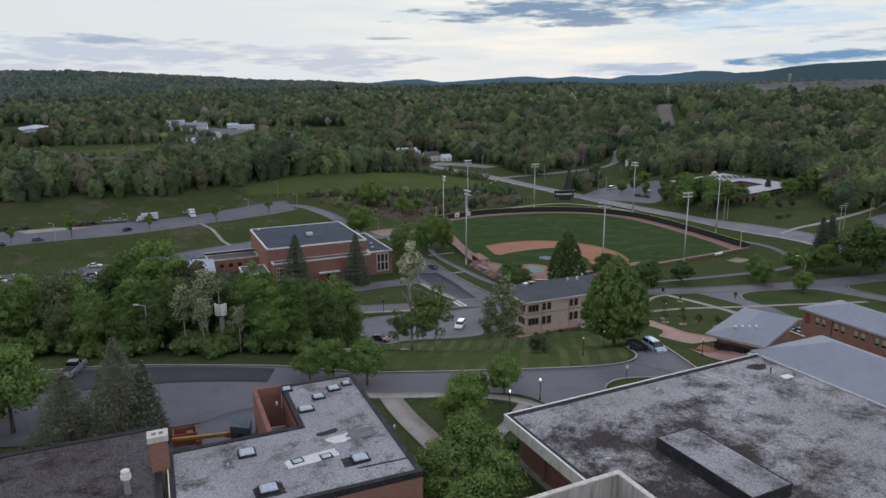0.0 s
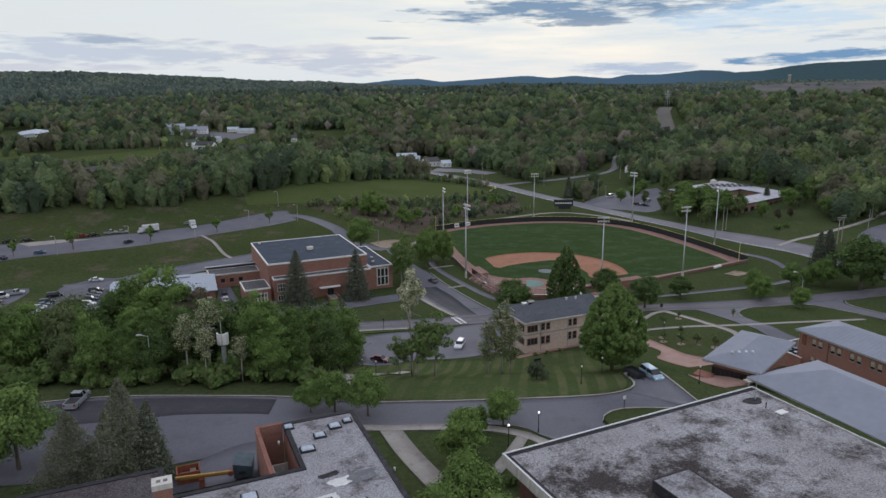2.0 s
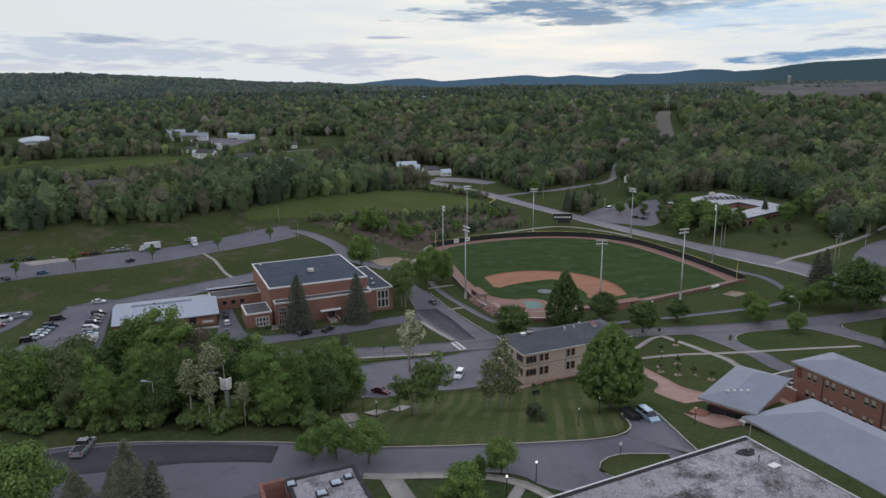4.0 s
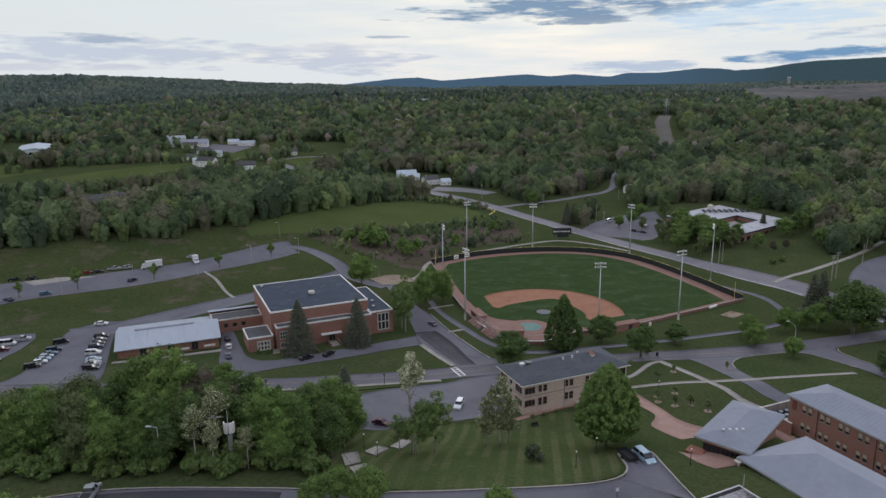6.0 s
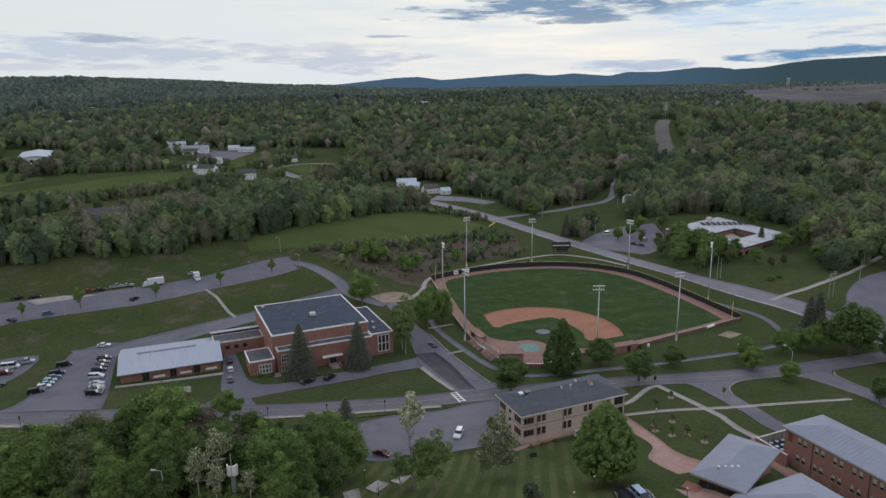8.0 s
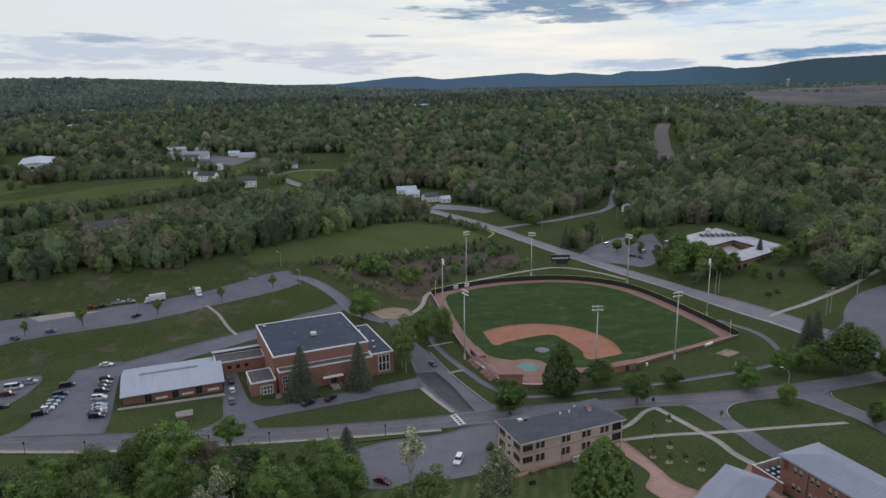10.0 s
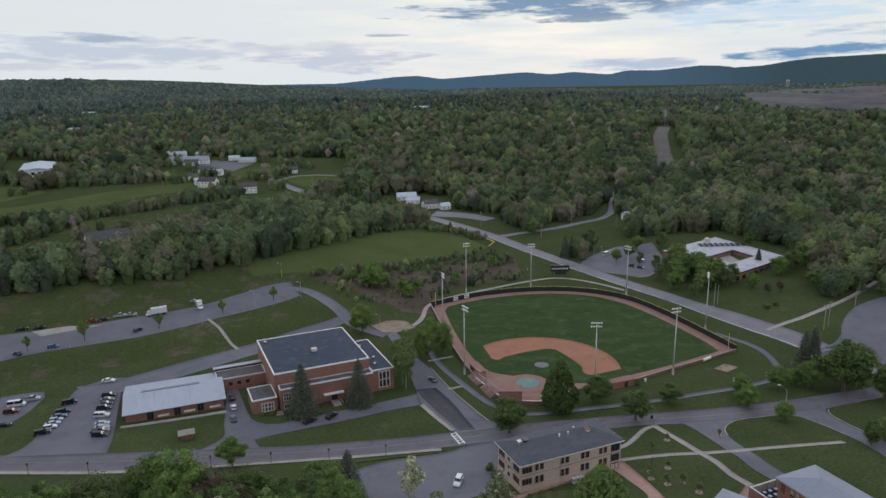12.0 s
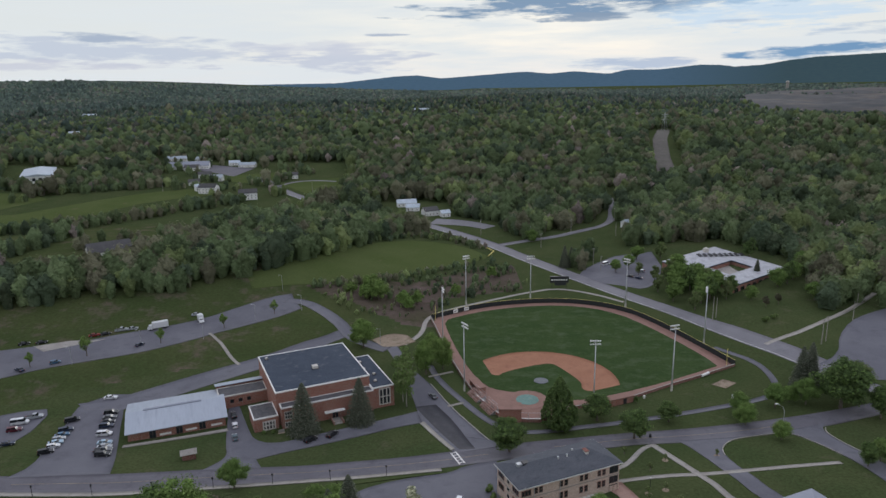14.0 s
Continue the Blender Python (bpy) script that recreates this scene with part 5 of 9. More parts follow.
part("coping", Shape().box(-1.68, -3.4, 8.3, -1.22, 5.98, 8.42).box(-1.22, 5.52, 8.1, 12.4, 5.98, 8.22), FASCIA, yard)
part("floor", Shape().box(-1.3, -0.5, 4.0, 12.4, 5.6, 5.6), DARKMETAL, yard)
for i in range(5):
    for j in range(3):
        ac = thing("cooling_unit", yard.matrix_basis @ pose(0.0 + 1.9 * i, 0.7 + 1.75 * j, 5.6), "grey metal cooling unit in the walled yard", "cooling unit", "cooling units")
        part("case", Shape().box(-0.6, -0.6, 0, 0.6, 0.6, 1.25), BLUE_STEEL, ac)
        part("fan_grille", Shape().tube([(0, 0, 1.25), (0, 0, 1.31)], [0.48, 0.46], 12), GALV, ac)

# --- stone house ---
house = thing("stone_house", pose(19.9, 156.6, 0, 0, 0, 22.6), "tan stone residence hall with a dark slate hipped roof", "building")
part("wall", Shape().box(0, 0, 1.5, 31.0, 12.6, 12.9), STONE, house)
hip_roof(house, 0, 0, 31.0, 12.6, 13.1, 2.6, SLATE, WHITE, 0.7, 0.28)
part("plinth", Shape().box(-0.06, -0.06, 1.5, 31.06, 12.66, 6.4), STONE, house)
part("string_course", Shape().box(-0.1, -0.1, 9.55, 31.1, 12.7, 9.8), CONCRETE, house)
for u in (5.5, 13.2, 19.5, 25.2):
    for k in (-0.75, 0.75):
        window(house, "S", 0, u + k, 10.4, 1.1, 1.7, BRICKDARK, GLASS, 1, 2)
        window(house, "S", -0.06, u + k, 6.9, 1.1, 1.9, BRICKDARK, GLASS, 1, 2)
# open porches: dark panes on the flat wall stand in for shaded recesses
for z in (10.3, 7.0):
    window(house, "S", 0, 1.9, z, 2.9, 1.7, BRICKDARK, GLASS, 3, 1, True, 0.12, "porch_opening")
    window(house, "W", 0, 2.2, z, 3.2, 1.7, BRICKDARK, GLASS, 3, 1, True, 0.12, "porch_opening")
    window(house, "W", 0, 10.2, z, 3.2, 1.7, BRICKDARK, GLASS, 3, 1, True, 0.12, "porch_opening")
for z in (10.8, 8.6, 6.4):
    window(house, "W", 0, 6.2, z, 1.5, 1.3, FASCIA, GLASS, 1, 1, False)
# east porches likewise: the dark pane replaces the shade of a recess
for z in (10.2, 7.2, 4.6):
    window(house, "S", 0, 29.2, z, 2.8, 2.1, DARKMETAL, GLASS, 2, 1, False, 0.12, "porch_opening")
    window(house, "E", 31.0, 2.2, z, 3.0, 2.1, DARKMETAL, GLASS, 2, 1, False, 0.12, "porch_opening")
for u in (4.2, 12.0):
    part("downpipe", Shape().tube([(u, -0.16, 3.5), (u, -0.16, 12.8)], [0.08, 0.08], 6), GALV, house)
hb = house.matrix_basis
stack = thing("chimney", hb @ pose(23.4, 5.2, 14.0), "short brick chimney on the slate roof", "chimney")
part("shaft", Shape().box(-0.5, -0.9, -0.6, 0.5, 0.9, 1.7), FASCIA, stack)
part("cap", Shape().box(-0.6, -1.0, 1.7, 0.6, 1.0, 1.85), BRICKDARK, stack)
unit = thing("rooftop_unit", hb @ pose(5.4, 7.0, 14.6), "dark rooftop ventilation unit with a pale hood", "ventilation unit")
part("case", Shape().box(-0.9, -0.8, -0.5, 0.9, 0.8, 1.0), DARKMETAL, unit)
part("hood", Shape().box(-2.3, -0.3, 0.0, -0.9, 1.0, 0.7), GALV, unit)
part("curb", Shape().box(-1.1, -1.1, -0.8, 1.3, 1.1, -0.4), WHITE, unit)
for u, v in ((14.6, 5.2), (17.4, 5.2), (20.2, 7.0)):
    vt = thing("roof_vent", hb @ pose(u, v, 15.0), "white roof vent on slate shingles", "roof vent", "roof vents")
    part("pipe", Shape().tube([(0, 0, -0.4), (0, 0, 0.7)], [0.2, 0.2], 8), WHITE, vt)
    part("cap", Shape().tube([(0, 0, 0.7), (0, 0, 0.95)], [0.32, 0.26], 8), GALV, vt)
for i in range(7):
    at2 = hb @ Vector((15.2 + 1.25 * i, -1.4, 0))
    ac = thing("condenser", pose(at2.x, at2.y, ground_at(at2.x, at2.y) + 0.6, 0, 0, 22.6), "pale outdoor condenser unit beside the wall", "cooling unit", "condensers by the stone house")
    part("case", Shape().box(-0.45, -0.35, -0.6, 0.45, 0.35, 0.95), FASCIA, ac)
    part("grille", Shape().tube([(0, -0.36, 0.35), (0, -0.39, 0.35)], [0.33, 0.33], 12), DARKMETAL, ac)

# --- gym group ---
gym = thing("gymnasium", pose(-57.2, 217.1, 0, 0, 0, 23.8), "red brick gymnasium with dark flat roofs and white trim", "building")
flat_block(gym, 0, 0, 33.7, 35, -1, 12.1, BRICK, MEMBRANE, WHITE, 0.15, 0.12, 0.35, 0.4)
flat_block(gym, 1.0, -4.0, 33.7, -0.02, -1, 7.9, BRICK, MEMBRANE_G, WHITE, 0.12, 0.12, 0.35, 0.4)
flat_block(gym, 33.72, -3.4, 41.8, 27.0, -1, 8.3, BRICK, MEMBRANE, WHITE, 0.12, 0.12, 0.35, 0.4)
flat_block(gym, -8.2, -2.4, -0.02, 8.6, -1, 5.0, BRICK, MEMBRANE_G, WHITE, 0.12, 0.12, 0.35, 0.4)
flat_block(gym, -17.0, 19.0, -0.02, 27.0, -1, 5.6, BRICK, MEMBRANE_G, FASCIA, 0.12, 0.12, 0.35, 0.4)
part("lean_to_roof", Shape().add([(-17.4, 27.0, 6.6), (0, 27.0, 6.6), (0, 31.4, 5.8), (-17.4, 31.4, 5.8), (-17.4, 27.0, 6.4), (0, 27.0, 6.4), (0, 31.4, 5.6), (-17.4, 31.4, 5.6)],
                                 [(0, 1, 2, 3), (7, 6, 5, 4), (0, 4, 5, 1), (2, 6, 7, 3), (1, 5, 6, 2), (3, 7, 4, 0)]), SHED_ROOF, gym, "pale metal lean-to roof")
part("lean_to_wall", Shape().box(-17.0, 27.0, -1, -0.2, 31.0, 5.6), BRICK, gym)
for u in (-12.6, -9.6, -6.6):
    window(gym, "S", 19.0, u, 2.6, 1.5, 1.5, BRICKDARK, GLASS, 1, 1)
door = window(gym, "S", -2.4, -3.2, 0.2, 4.4, 3.4, FASCIA, GLASS, 4, 2, False, 0.45, "door_frame")
window(gym, "S", -4.0, 3.2, 3.6, 2.6, 2.8, FASCIA, GLASS, 3, 2, True, 0.2)
window(gym, "S", -4.0, 3.2, 0.6, 2.6, 2.0, FASCIA, GLASS, 3, 1, True, 0.2)
window(gym, "S", -3.4, 38.2, 1.2, 4.4, 6.4, FASCIA, GLASS, 3, 2, False, 0.4, "window_panel")
door2 = window(gym, "S", -4.0, 19.5, 0.2, 2.2, 2.8, BRICKDARK, GLASS, 2, 1, False, 0.12, "door")
part("door_canopy", Shape().box(15.6, -5.8, 3.3, 22.6, -4.1, 3.6), WHITE, gym, "thin white door canopy")
part("door_steps", Shape().box(18.2, -8.6, -0.6, 20.8, -4.1, 0.25).box(18.2, -7.4, 0.25, 20.8, -4.1, 0.5), CONCRETE, gym)
part("flank_wall", Shape().box(17.6, -8.8, -0.6, 18.0, -4.1, 1.2).box(21.0, -8.8, -0.6, 21.4, -4.1, 1.2), BRICK, gym)
gb = gym.matrix_basis
for u, v, z in ((17.5, 15.0, 12.1), (2.5, 31.5, 12.1), (27.0, -2.0, 7.9), (36.5, 2.0, 8.3), (38.0, 8.0, 8.3), (36.0, 14.0, 8.3), (36.6, 21.0, 8.3)):
    un = thing("rooftop_unit", gb @ pose(u, v, z), "pale metal ventilation unit on the gym roof", "ventilation unit", "rooftop units")
    k = 1.0 if u == 17.5 else 0.45
    part("case", Shape().box(-k, -k, -0.05, k, k, 0.9 * k + 0.2), FASCIA, un)
    part("curb", Shape().box(-k - 0.25, -k - 0.25, -0.06, k + 0.25, k + 0.25, 0.12), TAR, un)
shop = thing("workshop", pose(-104.3, 204.8, 0, 0, 0, 21.5), "low red brick workshop with a pale metal gable roof", "building")
part("wall", Shape().box(0.6, 0.8, -1, 31.6, 22.8, 3.9), BRICK, shop)
part("roof", Shape().add([(-0.2, -0.4, 4.0), (32.4, -0.4, 4.0), (32.4, 11.8, 6.2), (-0.2, 11.8, 6.2), (32.4, 24.0, 4.0), (-0.2, 24.0, 4.0),
                          (-0.2, -0.4, 3.75), (32.4, -0.4, 3.75), (32.4, 24.0, 3.75), (-0.2, 24.0, 3.75)],
                         [(0, 1, 2, 3), (3, 2, 4, 5), (6, 7, 1, 0), (8, 9, 5, 4), (7, 8, 4, 2, 1), (9, 6, 0, 3, 5), (9, 8, 7, 6)]), SHED_ROOF, shop)
part("ridge_vent", Shape().box(5.5, 11.3, 6.1, 24.5, 12.3, 6.4), METAL_ROOF, shop)
for u in (8.2, 16.6, 24.0):
    for k in (-0.52, 0.52):
        window(shop, "S", 0.8, u + k, 0.6, 1.0, 2.6, DARKMETAL, GLASS, 1, 1, False, 0.1, "shop_window")
for u in (12.2, 20.4, 28.6):
    window(shop, "S", 0.8, u, 1.0, 3.6, 0.7, WHITE, WHITE, 1, 1, False, 0.1, "white_panel")

# --- low school across the highway ---
school = thing("school", pose(153.0, 345.5, 1.0, 0, 0, 37.0), "low brick school with a flat white roof round a courtyard", "building")


def school_leg(x0, y0, x1, y1):
    """One wing; the plan leans, as the wings follow the slope of the lot."""
    def lean(g):
        return [(x + 0.28 * y, y) for x, y in ((x0 - g, y0 - g), (x1 + g, y0 - g), (x1 + g, y1 + g), (x0 - g, y1 + g))]
    part("wall", Shape().prism(lean(0), -2, 6.2), BRICK, school)
    part("fascia", Shape().prism(lean(0.4), 6.21, 6.8), MEMBRANE, school)
    part("roof", Shape().prism(lean(0.3), 6.805, 7.0), WHITE_ROOF, school)


school_leg(0, 0, 55, 12.4)
school_leg(0, 13.3, 14.5, 54)
school_leg(40, 13.3, 55, 54)
school_leg(15.4, 29.4, 39.1, 54)
part("court_floor", Shape().prism([(18, 12.3), (44, 12.3), (48.5, 29.5), (22.5, 29.5)], -1, 3.9), CONCRETE, school)
for i in range(9):
    window(school, "S", 0, 4 + 6 * i, 2.6, 3.6, 2.2, DARKMETAL, GLASS, 3, 1)
for i in range(9):
    sp = thing("solar_panel", school.matrix_basis @ pose(41 + 2.6 * i, 46 - 1.9 * i, 7.0), "tilted dark solar panel on the white roof", "solar panel", "solar panels")
    part("panel", Shape().add([(-1.6, -1.4, 0.3), (1.6, -1.4, 0.3), (1.6, 1.4, 1.6), (-1.6, 1.4, 1.6), (-1.6, -1.4, 0.2), (1.6, -1.4, 0.2), (1.6, 1.4, 1.5), (-1.6, 1.4, 1.5)],
                              [(0, 1, 2, 3), (7, 6, 5, 4), (0, 4, 5, 1), (1, 5, 6, 2), (2, 6, 7, 3), (3, 7, 4, 0)]), DARKMETAL, sp)
    part("stand", Shape().box(-1.5, 1.2, 0, -1.4, 1.3, 1.5).box(1.4, 1.2, 0, 1.5, 1.3, 1.5), GALV, sp)
tank = thing("roof_tank", school.matrix_basis @ pose(54, 50, 7.0), "pale round tank on the school roof", "tank")
part("drum", Shape().tube([(0, 0, 0), (0, 0, 2.2)], [1.8, 1.8], 14), FASCIA, tank)
part("lid", Shape().tube([(0, 0, 2.2), (0, 0, 2.9)], [1.85, 0.5], 14), FASCIA, tank)

# ---- ball field fittings ----


def between(p, q, z=0.0):
    """The pose at p that points its x axis to q, and the distance."""
    d = Vector((q[0] - p[0], q[1] - p[1]))
    return pose(p[0], p[1], z, 0, 0, math.degrees(math.atan2(d.y, d.x))), d.length


fence = thing("outfield_fence", pose(0, 0, 0), "tall black outfield fence with a yellow top rail", "fence")
line = resample(smooth_line(FENCE, 2), 56)
panel_mesh = Shape().box(0, -0.05, 0.05, 1, 0.05, 2.5).mesh("panel", FENCE_BLACK)
rail_mesh = Shape().box(0, -0.06, 2.5, 1, 0.06, 2.58).mesh("top_rail", YELLOW)
post_mesh = Shape().tube([(0, 0.12, -0.3), (0, 0.12, 2.55)], [0.06, 0.06], 6).mesh("post", FENCE_BLACK)
for p, q2 in zip(line[:-1], line[1:]):
    m, d = between(p, q2)
    for nm, me in (("panel", panel_mesh), ("top_rail", rail_mesh)):
        ob = new(nm, me)
        ob.parent, ob.matrix_basis = fence, m @ Matrix.Diagonal((d, 1, 1, 1))
    ob = new("post", post_mesh)
    ob.parent, ob.matrix_basis = fence, m
for x, y in ((6.9, 331.4), (12.5, 334.8)):
    m, _ = between((x, y), (x + 10, y + 5.5))
    sg = thing("fence_sign", m @ pose(0, -0.2, 0.5), "square white sign on the outfield fence", "sign", "fence signs")
    part("board", Shape().box(-1.3, -0.04, 0, 1.3, 0.04, 1.9), WHITE, sg)
    part("bar", Shape().box(-0.9, -0.06, 0.7, 0.9, -0.03, 1.1), DARKMETAL, sg)


def low_wall(name, pts, h, mat, label, cap, thick=0.3, net=0.0):
    w = thing(name, pose(0, 0, 0), label, "wall")
    p = resample(np.array(pts, float), max(2, int(np.hypot(*np.diff(np.array(pts, float), axis=0).T).sum() / 4) + 1))
    for a, b in zip(p[:-1], p[1:]):
        m, d = between(a, b)
        part("section", Shape().box(0, -thick / 2, -0.3, d, thick / 2, h), mat, w, place=m)
        part("coping", Shape().box(0, -thick / 2 - 0.06, h, d, thick / 2 + 0.06, h + 0.1), cap, w, place=m)
        if net:
            part("post", Shape().tube([(0, 0, h), (0, 0, h + net)], [0.05, 0.05], 6), GALV, w, place=m)
            part("rail", Shape().box(0, -0.03, h + net - 0.06, d, 0.03, h + net), GALV, w, place=m)
    return w


low_wall("field_wall", FIRST_SIDE, 1.0, BRICKDARK, "low red brick wall along the first-base side", CONCRETE)
low_wall("field_wall", THIRD_SIDE[:5], 1.1, BRICKDARK, "low red brick wall along the third-base side", CONCRETE)
low_wall("backstop_wall", THIRD_SIDE[4:], 1.3, BRICKDARK, "curved brick backstop wall behind home plate", WHITE, net=2.2)
for (x, y, turn, w) in ((13.4, 243.0, 108, 9.0), (64.5, 229.8, 22, 10.0)):
    dg = thing("dugout", pose(x, y, 0, 0, 0, turn), "red brick dugout with a flat pale roof", "dugout", "dugouts")
    part("back_wall", Shape().box(-w / 2, -1.6, -0.3, w / 2, -1.3, 2.4), BRICK, dg)
    part("side_wall", Shape().box(-w / 2, -1.3, -0.3, -w / 2 + 0.3, 1.3, 2.4), BRICK, dg)
    part("side_wall", Shape().box(w / 2 - 0.3, -1.3, -0.3, w / 2, 1.3, 2.4), BRICK, dg)
    part("roof", Shape().box(-w / 2 - 0.2, -1.8, 2.4, w / 2 + 0.2, 1.7, 2.65), TRACK, dg)
    part("doorway", Shape().box(0.6, -1.68, 0, 2.0, -1.58, 2.1), DARKMETAL, dg)
    part("bench", Shape().box(-w / 2 + 0.5, -1.1, 0.3, w / 2 - 0.5, -0.7, 0.45), TIMBER, dg)
booth = thing("press_box", pose(19.6, 216.2, 0, 0, 0, -2), "orange brick press box behind home plate", "press box")
part("wall", Shape().box(0, 0, -0.3, 7.6, 4.6, 4.9), BRICK, booth)
part("roof", Shape().box(-0.3, -0.3, 4.9, 7.9, 4.9, 5.2), TRACK, booth)
window(booth, "N", 4.6, 3.8, 2.6, 5.0, 1.4, WHITE, GLASS, 4, 1)
for k in (0, 1):
    bl = thing("bleachers", pose(13.0 + 4.1 * k, 236.4 - 10.2 * k, 0, 0, 0, 112), "tiered bleachers with dull reddish seats", "bleachers", "bleachers by the third-base side")
    for i in range(5):
        part("seat", Shape().box(-4.4, 0.75 * i - 1.4, 2.2 - 0.42 * i, 4.4, 0.75 * i - 1.05, 2.28 - 0.42 * i), BRICKPAVE, bl)
        part("footboard", Shape().box(-4.4, 0.75 * i - 1.02, 1.85 - 0.42 * i, 4.4, 0.75 * i - 0.62, 1.9 - 0.42 * i), TRACK, bl)
    for x in (-4.2, 0, 4.2):
        part("frame", Shape().add([(x - 0.05, -1.5, 0), (x + 0.05, -1.5, 0), (x + 0.05, 2.0, 0), (x - 0.05, 2.0, 0), (x - 0.05, -1.5, 2.2), (x + 0.05, -1.5, 2.2), (x + 0.05, 2.0, 0.4), (x - 0.05, 2.0, 0.4)],
                                  [(3, 2, 1, 0), (4, 5, 6, 7), (0, 1, 5, 4), (1, 2, 6, 5), (2, 3, 7, 6), (3, 0, 4, 7)]), GALV, bl)
    part("back_rail", Shape().box(-4.5, -1.6, 2.9, 4.5, -1.54, 2.98).box(-4.5, -1.6, 2.2, -4.42, -1.54, 2.9).box(4.42, -1.6, 2.2, 4.5, -1.54, 2.9), GALV, bl)
board = thing("scoreboard", pose(66.5, 372.5, 0, 0, 0, 0), "dark scoreboard on posts behind the outfield", "scoreboard")
part("panel", Shape().box(-5.2, -0.35, 3.2, 5.2, 0.35, 6.0), FENCE_BLACK, board)
part("header", Shape().box(-5.2, -0.4, 6.0, 5.2, 0.35, 6.9), DARKMETAL, board)
part("lower_panel", Shape().box(-2.6, -0.3, 1.6, 3.6, 0.3, 3.2), FENCE_BLACK, board)
for i in range(7):
    part("score_bar", Shape().box(-4.6 + 1.35 * i, -0.42, 4.5, -3.8 + 1.35 * i, -0.36, 5.3), WHITE, board)
for x in (-4, 0, 4):
    part("post", Shape().tube([(x, 0.3, -0.3), (x, 0.3, 6.0)], [0.16, 0.16], 8), DARKMETAL, board)


def light_tower(x, y, h, face, rows=2):
    """A tall field lighting pole: tapered shaft, cross-arms and rows of floodlights turned to the field."""
    t = thing("light_tower", pose(x, y, ground_at(x, y), 0, 0, face), "tall pale steel field light tower with floodlights", "light pole", "field light towers")
    part("shaft", Shape().tube([(0, 0, -0.3), (0, 0, h * 0.3), (0, 0, h)], [0.30, 0.25, 0.14], 10), GALV, t, smooth=True)
    part("footing", Shape().tube([(0, 0, -0.3), (0, 0, 2.4)], [0.42, 0.38], 10), FASCIA, t)
    for r in range(rows):
        z = h - 0.4 - 1.3 * r
        arm = part("cross_arm", Shape().box(-1.9, -0.08, z - 0.08, 1.9, 0.08, z + 0.08), GALV, t)
        for i in range(5):
            u = -1.7 + 0.85 * i
            part("floodlight", Shape().tube([(u, 0.1, z - 0.05), (u, 0.55, z - 0.25), (u, 0.62, z - 0.29)], [0.14, 0.34, 0.34], 8), WHITE, arm)
    return t


for x, y, h, face in ((8.4, 241.8, 27.5, -60), (54.9, 228.8, 25, 0), (86.5, 238.8, 26.5, 20), (115.6, 284.5, 26.5, 70), (0.35, 292.2, 26, -80), (12.8, 346, 27, -150), (47.9, 354.7, 24, 180), (94.6, 336.5, 26.3, 130)):
    light_tower(x, y, h, face)
for x, y in ((-3.2, 322.5), (116.2, 261.0)):
    fp = thing("foul_pole", pose(x, y, 0), "thin yellow foul pole", "foul pole", "foul poles")
    part("pole", Shape().tube([(0, 0, 0), (0, 0, 7.5)], [0.1, 0.1], 8), YELLOW, fp)
    part("base", Shape().tube([(0, 0, -0.1), (0, 0, 0.15)], [0.3, 0.3], 8), CONCRETE, fp)
tarp = thing("tarp_roll", pose(104.0, 251.6, 0.15, 0, 0, 36), "long white rolled tarpaulin lying on the track", "tarpaulin roll")
part("roll", Shape().tube([(-2.3, 0, 0.55), (2.3, 0, 0.55)], [0.55, 0.55], 12), WHITE, tarp)
part("core", Shape().tube([(-2.5, 0, 0.55), (2.5, 0, 0.55)], [0.15, 0.15], 8), DARKMETAL, tarp)
for x, y in ((106.8, 232.0), (74.5, 233.0)):
    bg2 = thing("white_bin", pose(x, y, ground_at(x, y)), "small white rubbish bin on the grass", "bin", "field bins")
    part("drum", Shape().tube([(0, 0, 0), (0, 0, 1.1)], [0.4, 0.45], 10), WHITE, bg2)
    part("lid", Shape().tube([(0, 0, 1.1), (0, 0, 1.25)], [0.47, 0.3], 10), WHITE, bg2)

# ---- poles and lamps ----


def walk_lamp(x, y, h=3.3, lit=False, mat=DARKMETAL):
    t = thing("post_lamp", on_ground(x, y), "slim dark post lamp with a round globe", "street lamp", "walkway lamps")
    part("post", Shape().tube([(0, 0, -0.2), (0, 0, 0.5), (0, 0, 0.55), (0, 0, h - 0.35)], [0.12, 0.12, 0.07, 0.055], 8), mat, t)
    part("globe", Shape().ball(0, 0, h - 0.1, 0.15, 0.15, 0.18, 6, 10), LAMP_GLOW if lit else LAMP_WHITE, t, "glowing white globe" if lit else "", smooth=True)
    return t


for x, y, lit in ((14.0, 92.6, True), (9.2, 88.8, True), (-16.3, 128.5, False), (-12.5, 118.5, False), (29.5, 119.0, False), (24.0, 111.0, False), (57.0, 167.5, False), (46.0, 114.5, False), (42.0, 139.0, False)):
    walk_lamp(x, y, 3.4, lit)
for x, y in ((-130, 169.2), (-114, 169.2), (-97.6, 169.5), (-81.4, 170.9), (-65.2, 173.5), (-48.8, 175.5), (-32.6, 177.4), (-16.5, 179.8)):
    t = thing("road_lamp", on_ground(x, y), "dark short lamp post beside the road", "street lamp", "road lamps")
    part("post", Shape().tube([(0, 0, -0.3), (0, 0, 2.9)], [0.09, 0.07], 8), DARKMETAL, t)
    part("lantern", Shape().tube([(0, 0, 2.9), (0, 0, 3.1), (0, 0, 3.5), (0, 0, 3.7)], [0.12, 0.28, 0.24, 0.06], 8), DARKMETAL, t)
